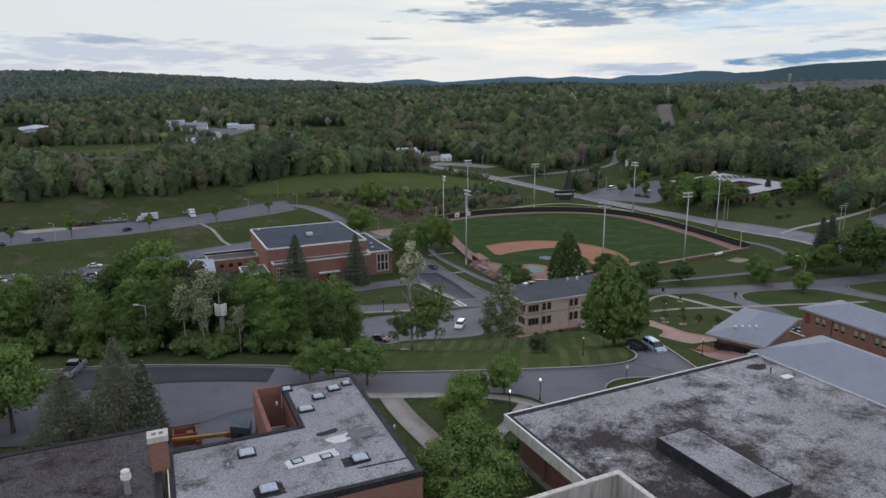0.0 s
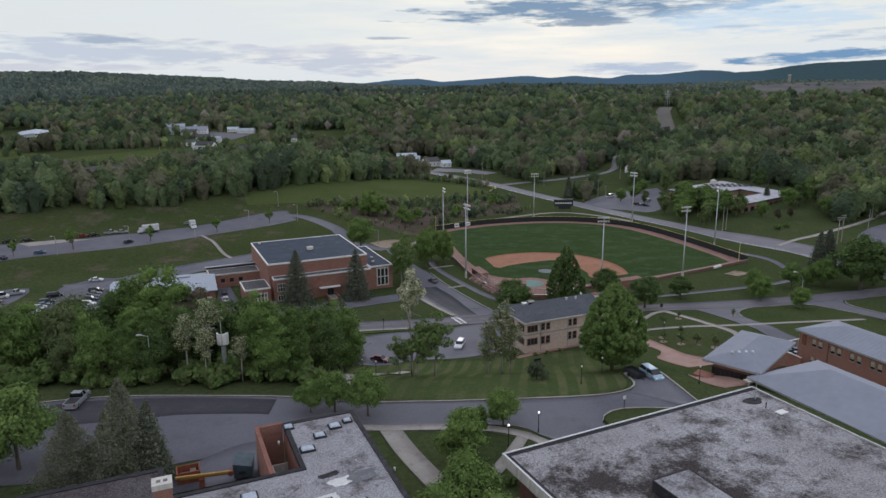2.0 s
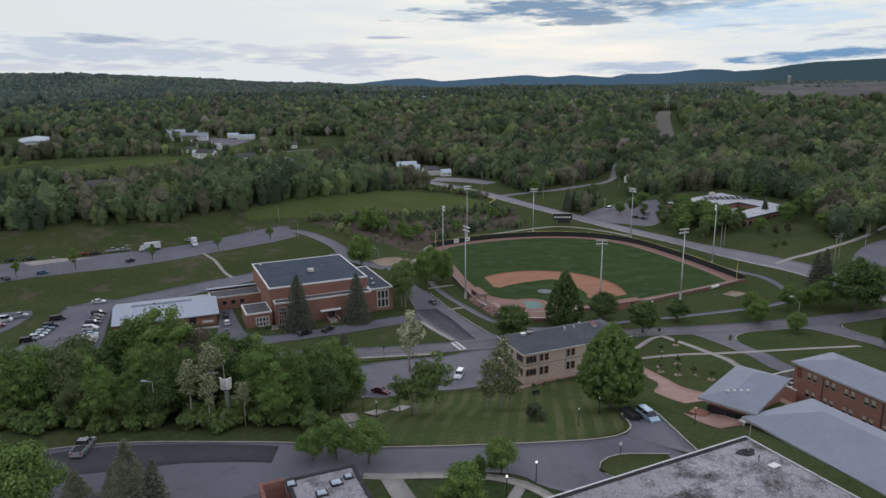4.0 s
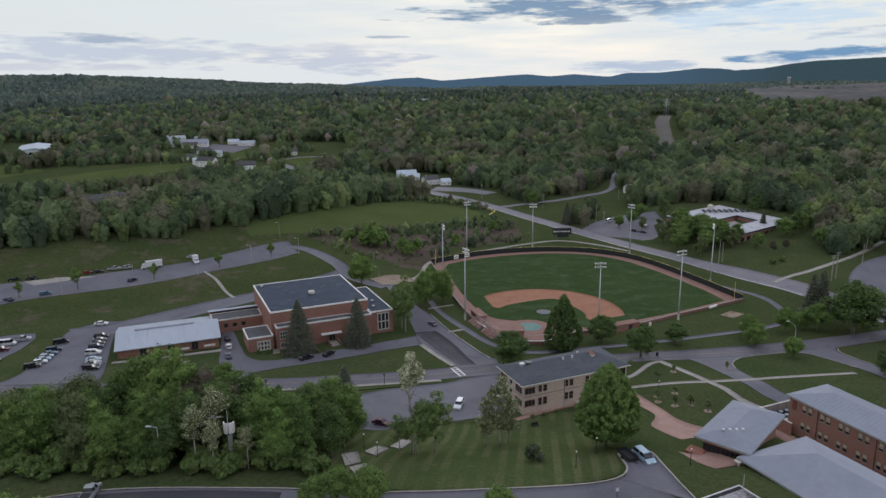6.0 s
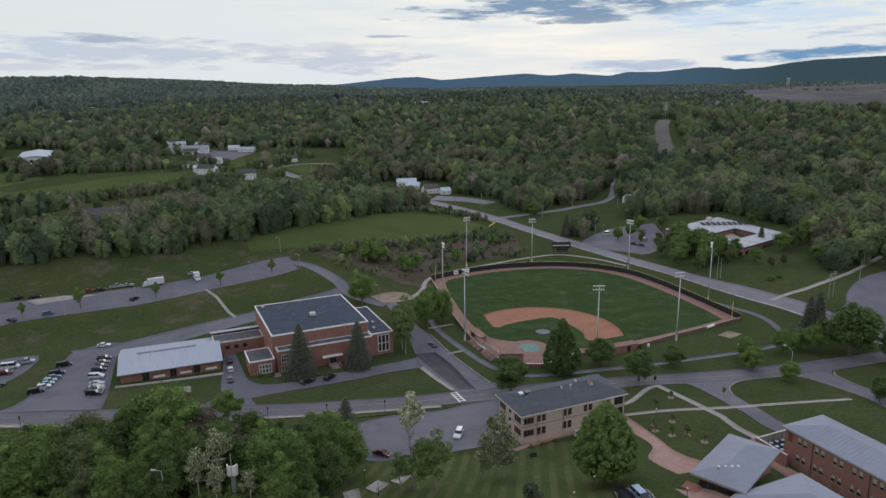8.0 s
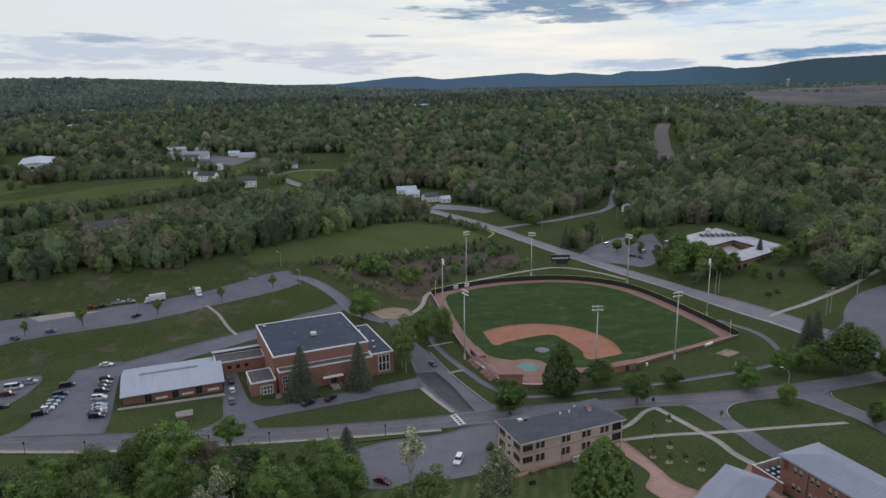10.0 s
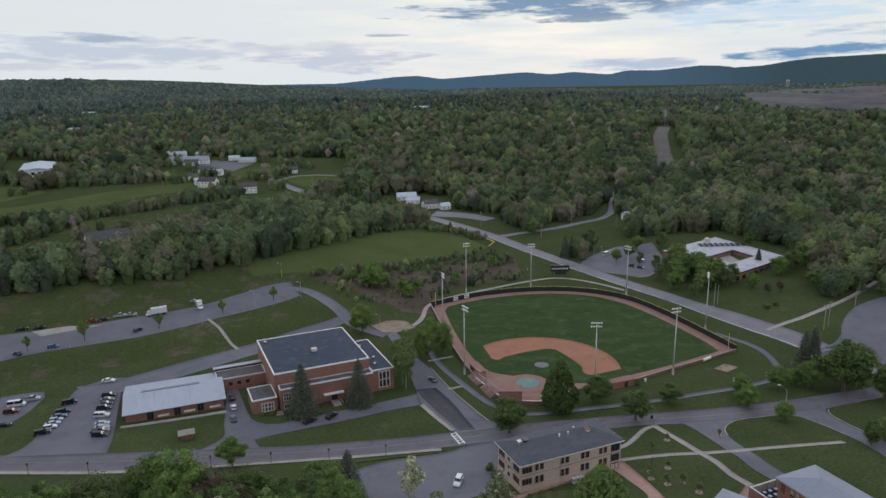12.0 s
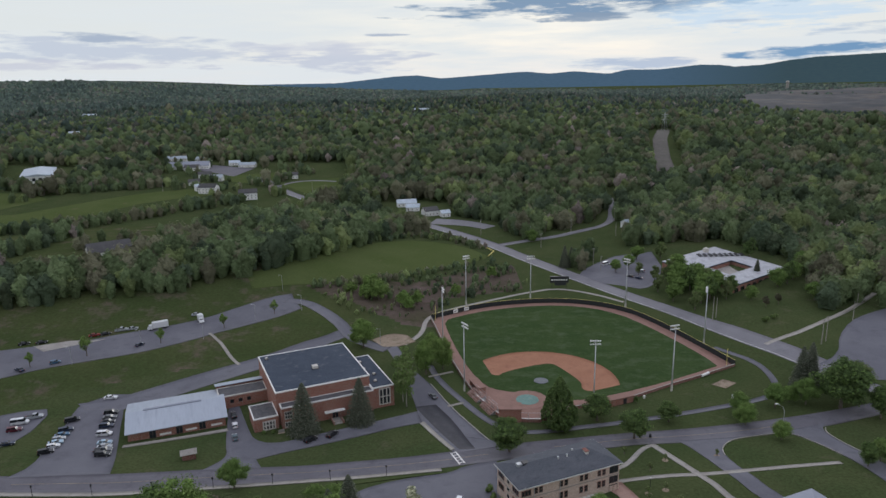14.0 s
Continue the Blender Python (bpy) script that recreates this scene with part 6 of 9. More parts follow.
for x, y, h in ((-150.5, 260.6, 7.2), (-130.6, 280.0, 7.2), (-105.9, 287.2, 7.2), (-88.8, 310.2, 8.0), (-69.5, 324.0, 8.0), (-85.6, 353.9, 8.0), (-27.5, 287.5, 7.0), (-49.0, 107.5, 8.5)):
    t = thing("lot_lamp", on_ground(x, y), "tall pale lot lamp with a flat head", "street lamp", "lot lamps")
    part("post", Shape().tube([(0, 0, -0.3), (0, 0, h)], [0.11, 0.07], 8), GALV, t)
    part("arm", Shape().tube([(0, 0, h - 0.1), (-1.1, 0, h + 0.1)], [0.05, 0.05], 6), GALV, t)
    part("head", Shape().box(-1.9, -0.16, h, -1.0, 0.16, h + 0.2), GALV, t)
t = thing("street_light", on_ground(111.1, 203.5), "tall pale street light with a curved arm", "street lamp")
part("post", Shape().tube([(0, 0, -0.3), (0, 0, 8.4)], [0.15, 0.09], 8), GALV, t)
part("arm", Shape().tube([(0, 0, 8.2), (-0.6, 0, 9.4), (-1.6, 0, 10.3), (-2.4, 0, 10.7)], [0.08, 0.07, 0.06, 0.06], 8), GALV, t)
part("head", Shape().ball(-2.8, 0, 10.75, 0.6, 0.2, 0.16, 6, 8), WHITE, t)


def utility_pole(x, y, h, arms=1, turn=0.0):
    t = thing("utility_pole", on_ground(x, y, turn), "weathered wooden utility pole with cross-arms", "utility pole", "utility poles")
    part("pole", Shape().tube([(0, 0, -0.5), (0, 0, h)], [0.19, 0.12], 8), POLE_GREY, t)
    for i in range(arms):
        arm = part("cross_arm", Shape().box(-1.3, -0.07, h - 0.5 - 0.9 * i, 1.3, 0.07, h - 0.36 - 0.9 * i), POLE_GREY, t)
        for u in (-1.2, -0.5, 0.5, 1.2):
            part("insulator", Shape().tube([(u, 0, h - 0.36 - 0.9 * i), (u, 0, h - 0.16 - 0.9 * i)], [0.07, 0.05], 6), GALV, arm)
    return t


for x, y, h, arms, turn in ((160.3, 271.7, 11.2, 2, 20), (163.9, 275.0, 11.4, 2, 20), (130.0, 312.0, 12.5, 0, 0), (133.0, 315.5, 10.0, 0, 0), (96, 420, 11, 1, 40), (98, 408, 9, 1, 40),
                            (30, 512, 12, 2, 60), (-13, 560, 12, 1, 20), (66, 492, 11, 2, 40), (70, 470, 10, 1, 40), (96, 530, 11, 1, 40), (100, 518, 10, 1, 40), (140, 545, 11, 1, 40), (130, 500, 10, 0, 0),
                            (-136, 720, 12, 0, 0), (-83, 700, 12, 0, 0), (-300, 735, 12, 0, 0), (190, 300, 9, 0, 0), (205, 322, 9, 0, 0)):
    utility_pole(x, y, h, arms, turn)
# antenna mast in the wood
mast = thing("antenna_mast", pose(-37.6, 110.5, 17.0), "white steel mast carrying grey antenna boxes", "antenna mast")
part("shaft", Shape().tube([(0, 0, 0), (0, 0, 10.4)], [0.45, 0.42], 10), GALV, mast)
part("platform", Shape().tube([(0, 0, 9.0), (0, 0, 9.15)], [0.9, 0.9], 10), DARKMETAL, mast)
for i, a in enumerate((200, 250, 300, 340)):
    part("antenna_panel", Shape().box(-0.28, -1.0, 9.2, 0.28, -0.72, 11.2), WHITE, mast, place=pose(0, 0, 0, 0, 0, a - 270))
part("top_spike", Shape().tube([(-0.2, 0, 10.4), (-0.2, 0, 13.4)], [0.08, 0.05], 6), GALV, mast)
utility_pole(-40.3, 110.8, 9.5, 1, 10)

# ---- cars ----
GLASSCAR = material("car_glass", (0.014, 0.016, 0.019), (0.020, 0.023, 0.027), big=1.0, fine=2.0, rough=0.08, bump=0.0, spec=0.6)
TYRE = material("tyre_rubber", (0.018, 0.018, 0.019), (0.026, 0.026, 0.027), big=2.0, fine=6.0, rough=0.9, bump=0.1)
REDLAMP = material("red_tail_lamp", (0.28, 0.02, 0.02), (0.34, 0.03, 0.03), big=2.0, fine=6.0, rough=0.3, bump=0.0)
PAINTS = {}
for nm, c in (("white", (0.66, 0.67, 0.68)), ("silver", (0.36, 0.38, 0.40)), ("black", (0.016, 0.017, 0.020)), ("grey", (0.12, 0.125, 0.135)), ("blue", (0.055, 0.13, 0.22)), ("navy", (0.02, 0.03, 0.06)),
              ("red", (0.22, 0.022, 0.022)), ("maroon", (0.09, 0.012, 0.022)), ("pale blue", (0.32, 0.43, 0.52)), ("teal", (0.06, 0.10, 0.12))):
    PAINTS[nm] = material(nm.replace(" ", "_") + "_car_paint", c, tuple(v * 0.94 for v in c), big=0.6, fine=3.0, rough=0.28, metal=0.15, bump=0.0, spec=0.5, speck=0.05)
KINDS = {   # length, width, height, bonnet height, cabin from, cabin to, glass taper front and back
    "sedan": (4.7, 1.8, 1.45, 0.92, -1.75, 1.05, 0.75, 0.7), "suv": (4.75, 1.9, 1.72, 1.05, -2.3, 1.0, 0.6, 0.25), "hatchback": (4.2, 1.76, 1.5, 0.95, -2.0, 0.95, 0.7, 0.35),
    "minivan": (5.0, 1.95, 1.78, 1.05, -2.4, 1.55, 0.9, 0.25), "pickup": (5.7, 1.98, 1.85, 1.12, -0.5, 1.35, 0.55, 0.2), "van": (5.6, 2.0, 2.2, 1.15, -2.75, 1.85, 0.6, 0.1),
}
wheel_mesh = Shape().tube([(0, -0.12, 0), (0, -0.10, 0), (0, 0.10, 0), (0, 0.12, 0)], [0.27, 0.33, 0.33, 0.27], 14).mesh("wheel", TYRE)
rim_mesh = Shape().tube([(0, -0.128, 0), (0, 0.128, 0)], [0.2, 0.2], 10).mesh("rim", GALV)


def car(x, y, heading, kind, paint, note="parked on asphalt", lift=0.14):
    L, W, H, B, c0, c1, tf, tb = KINDS[kind]
    t = thing(kind if kind not in ("sedan", "suv", "hatchback") else "car", on_ground(x, y, heading, lift), "%s %s %s" % (paint, kind, note), "car" if kind not in ("pickup", "van") else kind, "parked cars")
    h = L / 2
    prof = [(-h, 0.32), (-h + 0.05, 0.75), (-h + 0.12, B * 0.97), (c0, B), (c1, B), (h - 0.55, B * 0.88), (h - 0.08, B * 0.68), (h, 0.42), (h - 0.1, 0.25), (-h + 0.1, 0.25)]
    n = len(prof)
    w = W / 2
    v = [(px_, -w * (0.94 if z < 0.5 else 1.0), z) for px_, z in prof] + [(px_, w * (0.94 if z < 0.5 else 1.0), z) for px_, z in prof]
    f = [tuple(range(n)), tuple(reversed(range(n, 2 * n)))] + [((i + 1) % n, i, n + i, n + (i + 1) % n) for i in range(n)]
    part("body", Shape().add(v, f), PAINTS[paint], t)
    if kind == "pickup":
        part("bed", Shape().box(-h + 0.2, -w + 0.14, B - 0.02, c0 - 0.15, w - 0.14, B + 0.015), DARKMETAL, t)
    wi = w - 0.08
    k = 0.80
    g = [(c0, -wi, B), (c1, -wi, B), (c1, wi, B), (c0, wi, B), (c0 + tb, -wi * k, H - 0.06), (c1 - tf, -wi * k, H - 0.06), (c1 - tf, wi * k, H - 0.06), (c0 + tb, wi * k, H - 0.06)]
    hx = [(3, 2, 1, 0), (4, 5, 6, 7), (0, 1, 5, 4), (1, 2, 6, 5), (2, 3, 7, 6), (3, 0, 4, 7)]
    cab = part("cabin_glass", Shape().add(g, hx), GLASSCAR, t)
    part("roof", Shape().add([(c0 + tb - 0.06, -wi * k - 0.03, H - 0.07), (c1 - tf + 0.05, -wi * k - 0.03, H - 0.07), (c1 - tf + 0.05, wi * k + 0.03, H - 0.07), (c0 + tb - 0.06, wi * k + 0.03, H - 0.07),
                              (c0 + tb + 0.05, -wi * k + 0.1, H), (c1 - tf - 0.1, -wi * k + 0.1, H), (c1 - tf - 0.1, wi * k - 0.1, H), (c0 + tb + 0.05, wi * k - 0.1, H)], hx), PAINTS[paint], t)
    for s in (-1, 1):
        mid = (c0 + c1) / 2 - 0.1
        part("pillar", Shape().add([(mid - 0.07, s * (wi + 0.015), B), (mid + 0.07, s * (wi + 0.015), B), (mid + 0.07, s * (wi * k + 0.015), H - 0.06), (mid - 0.07, s * (wi * k + 0.015), H - 0.06),
                                    (mid - 0.07, s * (wi - 0.03), B), (mid + 0.07, s * (wi - 0.03), B), (mid + 0.07, s * (wi * k - 0.03), H - 0.06), (mid - 0.07, s * (wi * k - 0.03), H - 0.06)], hx), PAINTS[paint], cab)
        part("headlight", Shape().box(h - 0.22, s * (w - 0.42) - 0.16, B * 0.62, h - 0.02, s * (w - 0.42) + 0.16, B * 0.74), LAMP_WHITE, t)
        part("tail_lamp", Shape().box(-h - 0.01, s * (w - 0.22) - 0.12, B * 0.66, -h + 0.1, s * (w - 0.22) + 0.12, B * 0.92), REDLAMP, t)
        part("mirror", Shape().box(c1 - 0.55, s * (w + 0.1) - 0.1, B + 0.02, c1 - 0.4, s * (w + 0.1) + 0.1, B + 0.16), PAINTS[paint], t)
        for e in (-1, 1):
            wh = new("wheel", wheel_mesh)
            wh.parent, wh.matrix_basis = t, pose(e * L * 0.305, s * (w - 0.1), 0.33)
            rm = new("rim", rim_mesh)
            rm.parent = wh
    return t


CARS = [   # west lot, outer row
    (-130.5, 221.0, 28, "minivan", "black"), (-129.0, 213.9, 28, "suv", "navy"), (-128.4, 210.4, 27, "sedan", "blue"), (-127.8, 207.4, 27, "hatchback", "silver"), (-127.3, 204.6, 26, "sedan", "pale blue"),
    (-126.6, 201.8, 26, "hatchback", "white"), (-126.6, 197.6, 27, "suv", "black"),
    # west lot, inner row
    (-119.0, 226.0, 12, "suv", "black"), (-118.0, 222.7, 12, "sedan", "grey"), (-117.2, 219.6, 12, "sedan", "black"), (-116.2, 216.4, 12, "suv", "navy"), (-114.2, 210.6, 8, "minivan", "white"),
    (-111.0, 204.2, 10, "sedan", "pale blue"), (-109.6, 201.2, 10, "sedan", "silver"), (-108.6, 198.2, 10, "pickup", "grey"), (-107.2, 195.2, 8, "suv", "black"),
    (-124.3, 237.0, 8, "sedan", "white"),
    # far west lot
    (-143.2, 204.4, 18, "sedan", "navy"), (-147.0, 214.6, 18, "suv", "maroon"), (-148.2, 219.8, 16, "van", "white"), (-145.4, 223.8, 20, "pickup", "silver"),
    # upper lot
    (-183.1, 283.0, 30, "sedan", "black"), (-176.2, 284.3, 30, "sedan", "black"), (-168.4, 254.8, 150, "sedan", "navy"), (-157.8, 261.6, 30, "hatchback", "blue"), (-156.8, 292.2, 30, "sedan", "red"),
    (-152.6, 293.8, 30, "sedan", "black"), (-147.5, 298.6, 20, "pickup", "silver"), (-143.0, 300.2, 20, "sedan", "silver"), (-131.0, 279.6, 70, "hatchback", "navy"), (-119.8, 318.6, 15, "sedan", "silver"),
    # gym lane and drive
    (-74.2, 223.2, 112, "sedan", "black"), (-71.7, 216.0, 112, "hatchback", "white"), (-69.2, 207.4, 112, "sedan", "teal"), (-43.6, 205.4, 48, "suv", "black"), (-37.0, 209.0, 62, "suv", "black"),
    (-3.6, 236.4, 118, "sedan", "grey"), (4.1, 161.9, 255, "suv", "white"), (-14.9, 151.9, 332, "sedan", "maroon"), (-57.6, 99.6, 94, "pickup", "silver"), (37.0, 113.4, 288, "minivan", "pale blue"),
    # school lot and far roads
    (112, 392, 130, "sedan", "black"), (116, 388, 130, "sedan", "navy"), (121, 402, 130, "suv", "silver"), (104, 420, 40, "van", "white"),
]
for x, y, hd, kind, paint in CARS:
    car(x, y, hd, kind, paint)


def box_truck(x, y, heading, length, label):
    t = thing("box_truck", on_ground(x, y, heading, 0.14), label, "truck", "white trucks")
    part("cargo_box", Shape().box(-length / 2, -1.2, 0.9, length / 2 - 2.2, 1.2, 3.5), PAINTS["white"], t)
    part("cab", Shape().add([(length / 2 - 2.0, -1.1, 0.5), (length / 2, -1.1, 0.5), (length / 2, 1.1, 0.5), (length / 2 - 2.0, 1.1, 0.5), (length / 2 - 2.0, -1.05, 2.4), (length / 2 - 0.8, -1.0, 2.4), (length / 2 - 0.8, 1.0, 2.4), (length / 2 - 2.0, 1.05, 2.4)],
                            [(3, 2, 1, 0), (4, 5, 6, 7), (0, 1, 5, 4), (1, 2, 6, 5), (2, 3, 7, 6), (3, 0, 4, 7)]), PAINTS["white"], t)
    part("windscreen", Shape().box(length / 2 - 0.72, -0.9, 1.5, length / 2 - 0.5, 0.9, 2.1), GLASSCAR, t)
    part("chassis", Shape().box(-length / 2 + 0.2, -0.5, 0.5, length / 2 - 1.8, 0.5, 0.9), DARKMETAL, t)
    for e in (-length / 2 + 1.4, length / 2 - 1.1):
        for s in (-1, 1):
            wh = new("wheel", wheel_mesh)
            wh.parent, wh.matrix_basis = t, pose(e, s * 0.98, 0.42) @ Matrix.Diagonal((1.25, 1.25, 1.25, 1))
    return t


box_truck(-131.4, 300.4, 210, 9.0, "white box truck parked on the terrace lot")
box_truck(-114.4, 309.0, 300, 5.2, "small white delivery truck on the terrace lot")
tr = thing("black_trailer", on_ground(34.2, 114.4, 290, 0.14), "black flatbed trailer beside the minivan", "trailer")
part("bed", Shape().box(-1.9, -0.95, 0.55, 1.9, 0.95, 0.75), DARKMETAL, tr)
part("sides", slab_ring(-1.9, -0.95, 1.9, 0.95, 0.75, 1.25, 0.06), DARKMETAL, tr)
part("tongue", Shape().box(1.9, -0.06, 0.5, 3.0, 0.06, 0.62), DARKMETAL, tr)
for s in (-1, 1):
    wh = new("wheel", wheel_mesh)
    wh.parent, wh.matrix_basis = tr, pose(-0.2, s * 1.05, 0.33)
# loading court things
sk = thing("skip", pose(-32.2, 77.6, 20.7, 0, 0, 22), "rusty red open skip with clutter inside", "skip")
part("floor", Shape().box(-1.3, -0.9, 0.05, 1.3, 0.9, 0.2), RUST, sk)
part("side", slab_ring(-1.35, -0.95, 1.35, 0.95, 0.05, 1.5, 0.08), RUST, sk)
part("rim", slab_ring(-1.42, -1.02, 1.42, 1.02, 1.5, 1.6, 0.16), RUST, sk)
part("clutter", Shape().box(-1.0, -0.6, 0.2, -0.1, 0.5, 0.9).box(0.2, -0.5, 0.2, 0.9, 0.6, 1.2), TIMBER, sk)
bm = thing("lift_boom", pose(-30.0, 76.0, 21.6, 0, 0, 13), "faded yellow folded lift boom", "lift boom")
part("boom", Shape().box(-3.0, -0.14, 0.6, 3.6, 0.14, 0.85), BOOM_YELLOW, bm)
part("boom", Shape().box(-2.6, 0.2, 0.2, 3.8, 0.42, 0.42), BOOM_YELLOW, bm)
part("hinge", Shape().tube([(3.5, -0.2, 0.5), (3.5, 0.5, 0.5)], [0.35, 0.35], 10), RUST, bm)
part("leg", Shape().box(-0.3, -0.2, -0.9, 0.3, 0.45, 0.2), RUST, bm)
dp = thing("dumpster", pose(-25.7, 79.3, 20.7, 0, 0, 100), "blue-grey steel dumpster with a sloped lid", "dumpster")
part("body", Shape().add([(-1.5, -1.1, 0.1), (1.5, -1.1, 0.1), (1.5, 1.1, 0.1), (-1.5, 1.1, 0.1), (-1.6, -1.15, 1.5), (1.6, -1.15, 1.5), (1.6, 1.15, 2.0), (-1.6, 1.15, 2.0)],
                         [(3, 2, 1, 0), (4, 5, 6, 7), (0, 1, 5, 4), (1, 2, 6, 5), (2, 3, 7, 6), (3, 0, 4, 7)]), BLUE_STEEL, dp)
part("lid", Shape().add([(-1.65, -1.2, 1.52), (1.65, -1.2, 1.52), (1.65, 1.2, 2.04), (-1.65, 1.2, 2.04), (-1.65, -1.2, 1.6), (1.65, -1.2, 1.6), (1.65, 1.2, 2.12), (-1.65, 1.2, 2.12)],
                        [(3, 2, 1, 0), (4, 5, 6, 7), (0, 1, 5, 4), (1, 2, 6, 5), (2, 3, 7, 6), (3, 0, 4, 7)]), BLUE_STEEL, dp)
part("fork_pocket", Shape().box(-1.75, -0.4, 0.7, -1.55, 0.4, 1.0).box(1.55, -0.4, 0.7, 1.75, 0.4, 1.0), DARKMETAL, dp)
# small outdoor things
hut = thing("garden_hut", on_ground(-79.4, 193.4, 22), "small hut with a pale pitched roof by the road", "hut")
part("wall", Shape().box(-2.0, -1.2, -0.2, 2.0, 1.2, 2.1), BRICKDARK, hut)
part("roof", Shape().add([(-2.5, -1.7, 2.1), (2.5, -1.7, 2.1), (2.5, 1.7, 2.1), (-2.5, 1.7, 2.1), (-2.5, 0, 3.3), (2.5, 0, 3.3)], [(0, 1, 5, 4), (2, 3, 4, 5), (1, 2, 5), (3, 0, 4), (3, 2, 1, 0)]), CONCRETE, hut)
sgn = thing("entrance_sign", on_ground(-54.6, 211.4, 20), "pale stone sign block on the grass", "sign")
part("slab", Shape().box(-1.0, -0.15, 0, 1.0, 0.15, 1.3), CONCRETE, sgn)
part("plinth", Shape().box(-1.2, -0.3, -0.2, 1.2, 0.3, 0.2), STONE, sgn)
for name, a, b in (("landing", [(-19.5, 118.7), (-16.9, 123.1)], [(-17.5, 111.0), (-15.1, 114.1)]), ("flight", [(-16.9, 110.6), (-14.2, 113.6)], [(-15.0, 107.3), (-12.5, 109.5)]), ("landing", [(-15.7, 123.3), (-14.0, 132.3)], [(-12.9, 119.4), (-11.0, 128.0)]), ("flight", [(-11.2, 130.8), (-9.2, 140.0)], [(-8.6, 127.2), (-6.8, 137.4)])):
    sheet("terrace_steps", a, b, CONCRETE, 0.30, "wide concrete landing of the hillside stair", "steps", rounds=0, skirt=0.8)
for x0, y0, x1, y1 in ((-19.5, 118.7, -15.0, 107.3), (-12.9, 119.4, -11.0, 128.0), (-8.6, 127.2, -6.8, 137.4)):
    fp = thing("stair_railing", pose(0, 0, 0), "thin dark rail beside the hillside stair", "railing", "stair railings")
    a, b = Vector((x0, y0, ground_at(x0, y0))), Vector((x1, y1, ground_at(x1, y1)))
    part("rail", Shape().tube([a + Vector((0, 0, 1.2)), b + Vector((0, 0, 1.2))], [0.04, 0.04], 6), DARKMETAL, fp)
    for q3 in (a, b):
        part("post", Shape().tube([q3, q3 + Vector((0, 0, 1.2))], [0.035, 0.035], 6), DARKMETAL, fp)
post = thing("signpost", on_ground(28.6, 100.0, 0, 0.2), "small white sign on a thin post", "sign")
part("post", Shape().tube([(0, 0, -0.2), (0, 0, 2.0)], [0.05, 0.05], 6), DARKMETAL, post)
part("plate", Shape().box(-0.22, -0.07, 1.5, 0.22, -0.04, 2.1), WHITE, post)
bench = thing("bench", on_ground(22.0, 149.8, 20), "dark slatted bench on the lawn", "bench")
part("seat", Shape().box(-0.9, -0.25, 0.4, 0.9, 0.25, 0.48), DARKMETAL, bench)
part("back", Shape().box(-0.9, 0.2, 0.48, 0.9, 0.28, 0.95), DARKMETAL, bench)
for u in (-0.75, 0.75):
    part("leg", Shape().box(u - 0.05, -0.2, -0.1, u + 0.05, 0.2, 0.4), DARKMETAL, bench)
wb = thing("waste_bin", on_ground(67.6, 202.4), "black waste bin beside the path", "bin")
part("drum", Shape().tube([(0, 0, -0.1), (0, 0, 1.1)], [0.4, 0.42], 10), DARKMETAL, wb)
part("lid", Shape().tube([(0, 0, 1.1), (0, 0, 1.3)], [0.45, 0.25], 10), DARKMETAL, wb)
for x, y in ((60.7, 165.6), (55.6, 164.2), (54.6, 160.0), (57.4, 155.8), (62.0, 158.0), (63.4, 150.4), (66.5, 184.0), (83.0, 186.5)):
    mr = part("mulch_ring", Shape().prism([(0.95 * math.cos(i * 0.5236), 0.95 * math.sin(i * 0.5236)) for i in range(12)], -0.2, 0.14), DIRT, place=on_ground(x, y))
    tagged(mr, "pale mulch ring round a young tree", "mulch ring", "mulch rings")

# ---- trees ----
rng = np.random.default_rng(7)


def unit(n):
    d = rng.normal(size=(n, 3))
    return d / np.linalg.norm(d, axis=1)[:, None]


def leaf_quads(centres, normals, size):
    """Small crossed leaf sprays: one quad each, facing roughly along its normal."""
    n = len(centres)
    t = np.cross(normals, unit(n))
    t /= np.maximum(np.linalg.norm(t, axis=1), 1e-6)[:, None]
    b = np.cross(normals, t)
    s = np.asarray(size)[:, None] * rng.uniform(0.7, 1.25, (n, 1))
    k = rng.uniform(0.5, 0.8, (n, 1))
    bend = normals * s * rng.uniform(-0.25, 0.1, (n, 1))
    v = np.stack([centres - t * s - bend, centres - b * s * k, centres + t * s - bend, centres + b * s * k], 1)
    return v.reshape(-1, 3), np.arange(4 * n).reshape(n, 4)


def blob_core(c, r, rz, rings=3, n=6):
    a = np.linspace(0.08, math.pi - 0.08, rings + 1)[:, None]
    b = np.linspace(0, 2 * math.pi, n, endpoint=False)[None]
    w = rng.uniform(0.85, 1.1, (rings + 1, n))
    v = np.stack([c[0] + r * w * np.sin(a) * np.cos(b), c[1] + r * w * np.sin(a) * np.sin(b), c[2] + rz * w * np.cos(a) * np.ones_like(b)], 2).reshape(-1, 3)
    k = (np.arange(rings)[:, None] * n + np.arange(n)[None])
    k2 = (np.arange(rings)[:, None] * n + (np.arange(n)[None] + 1) % n)
    return v, np.stack([k, k + n, k2 + n, k2], 2).reshape(-1, 4)


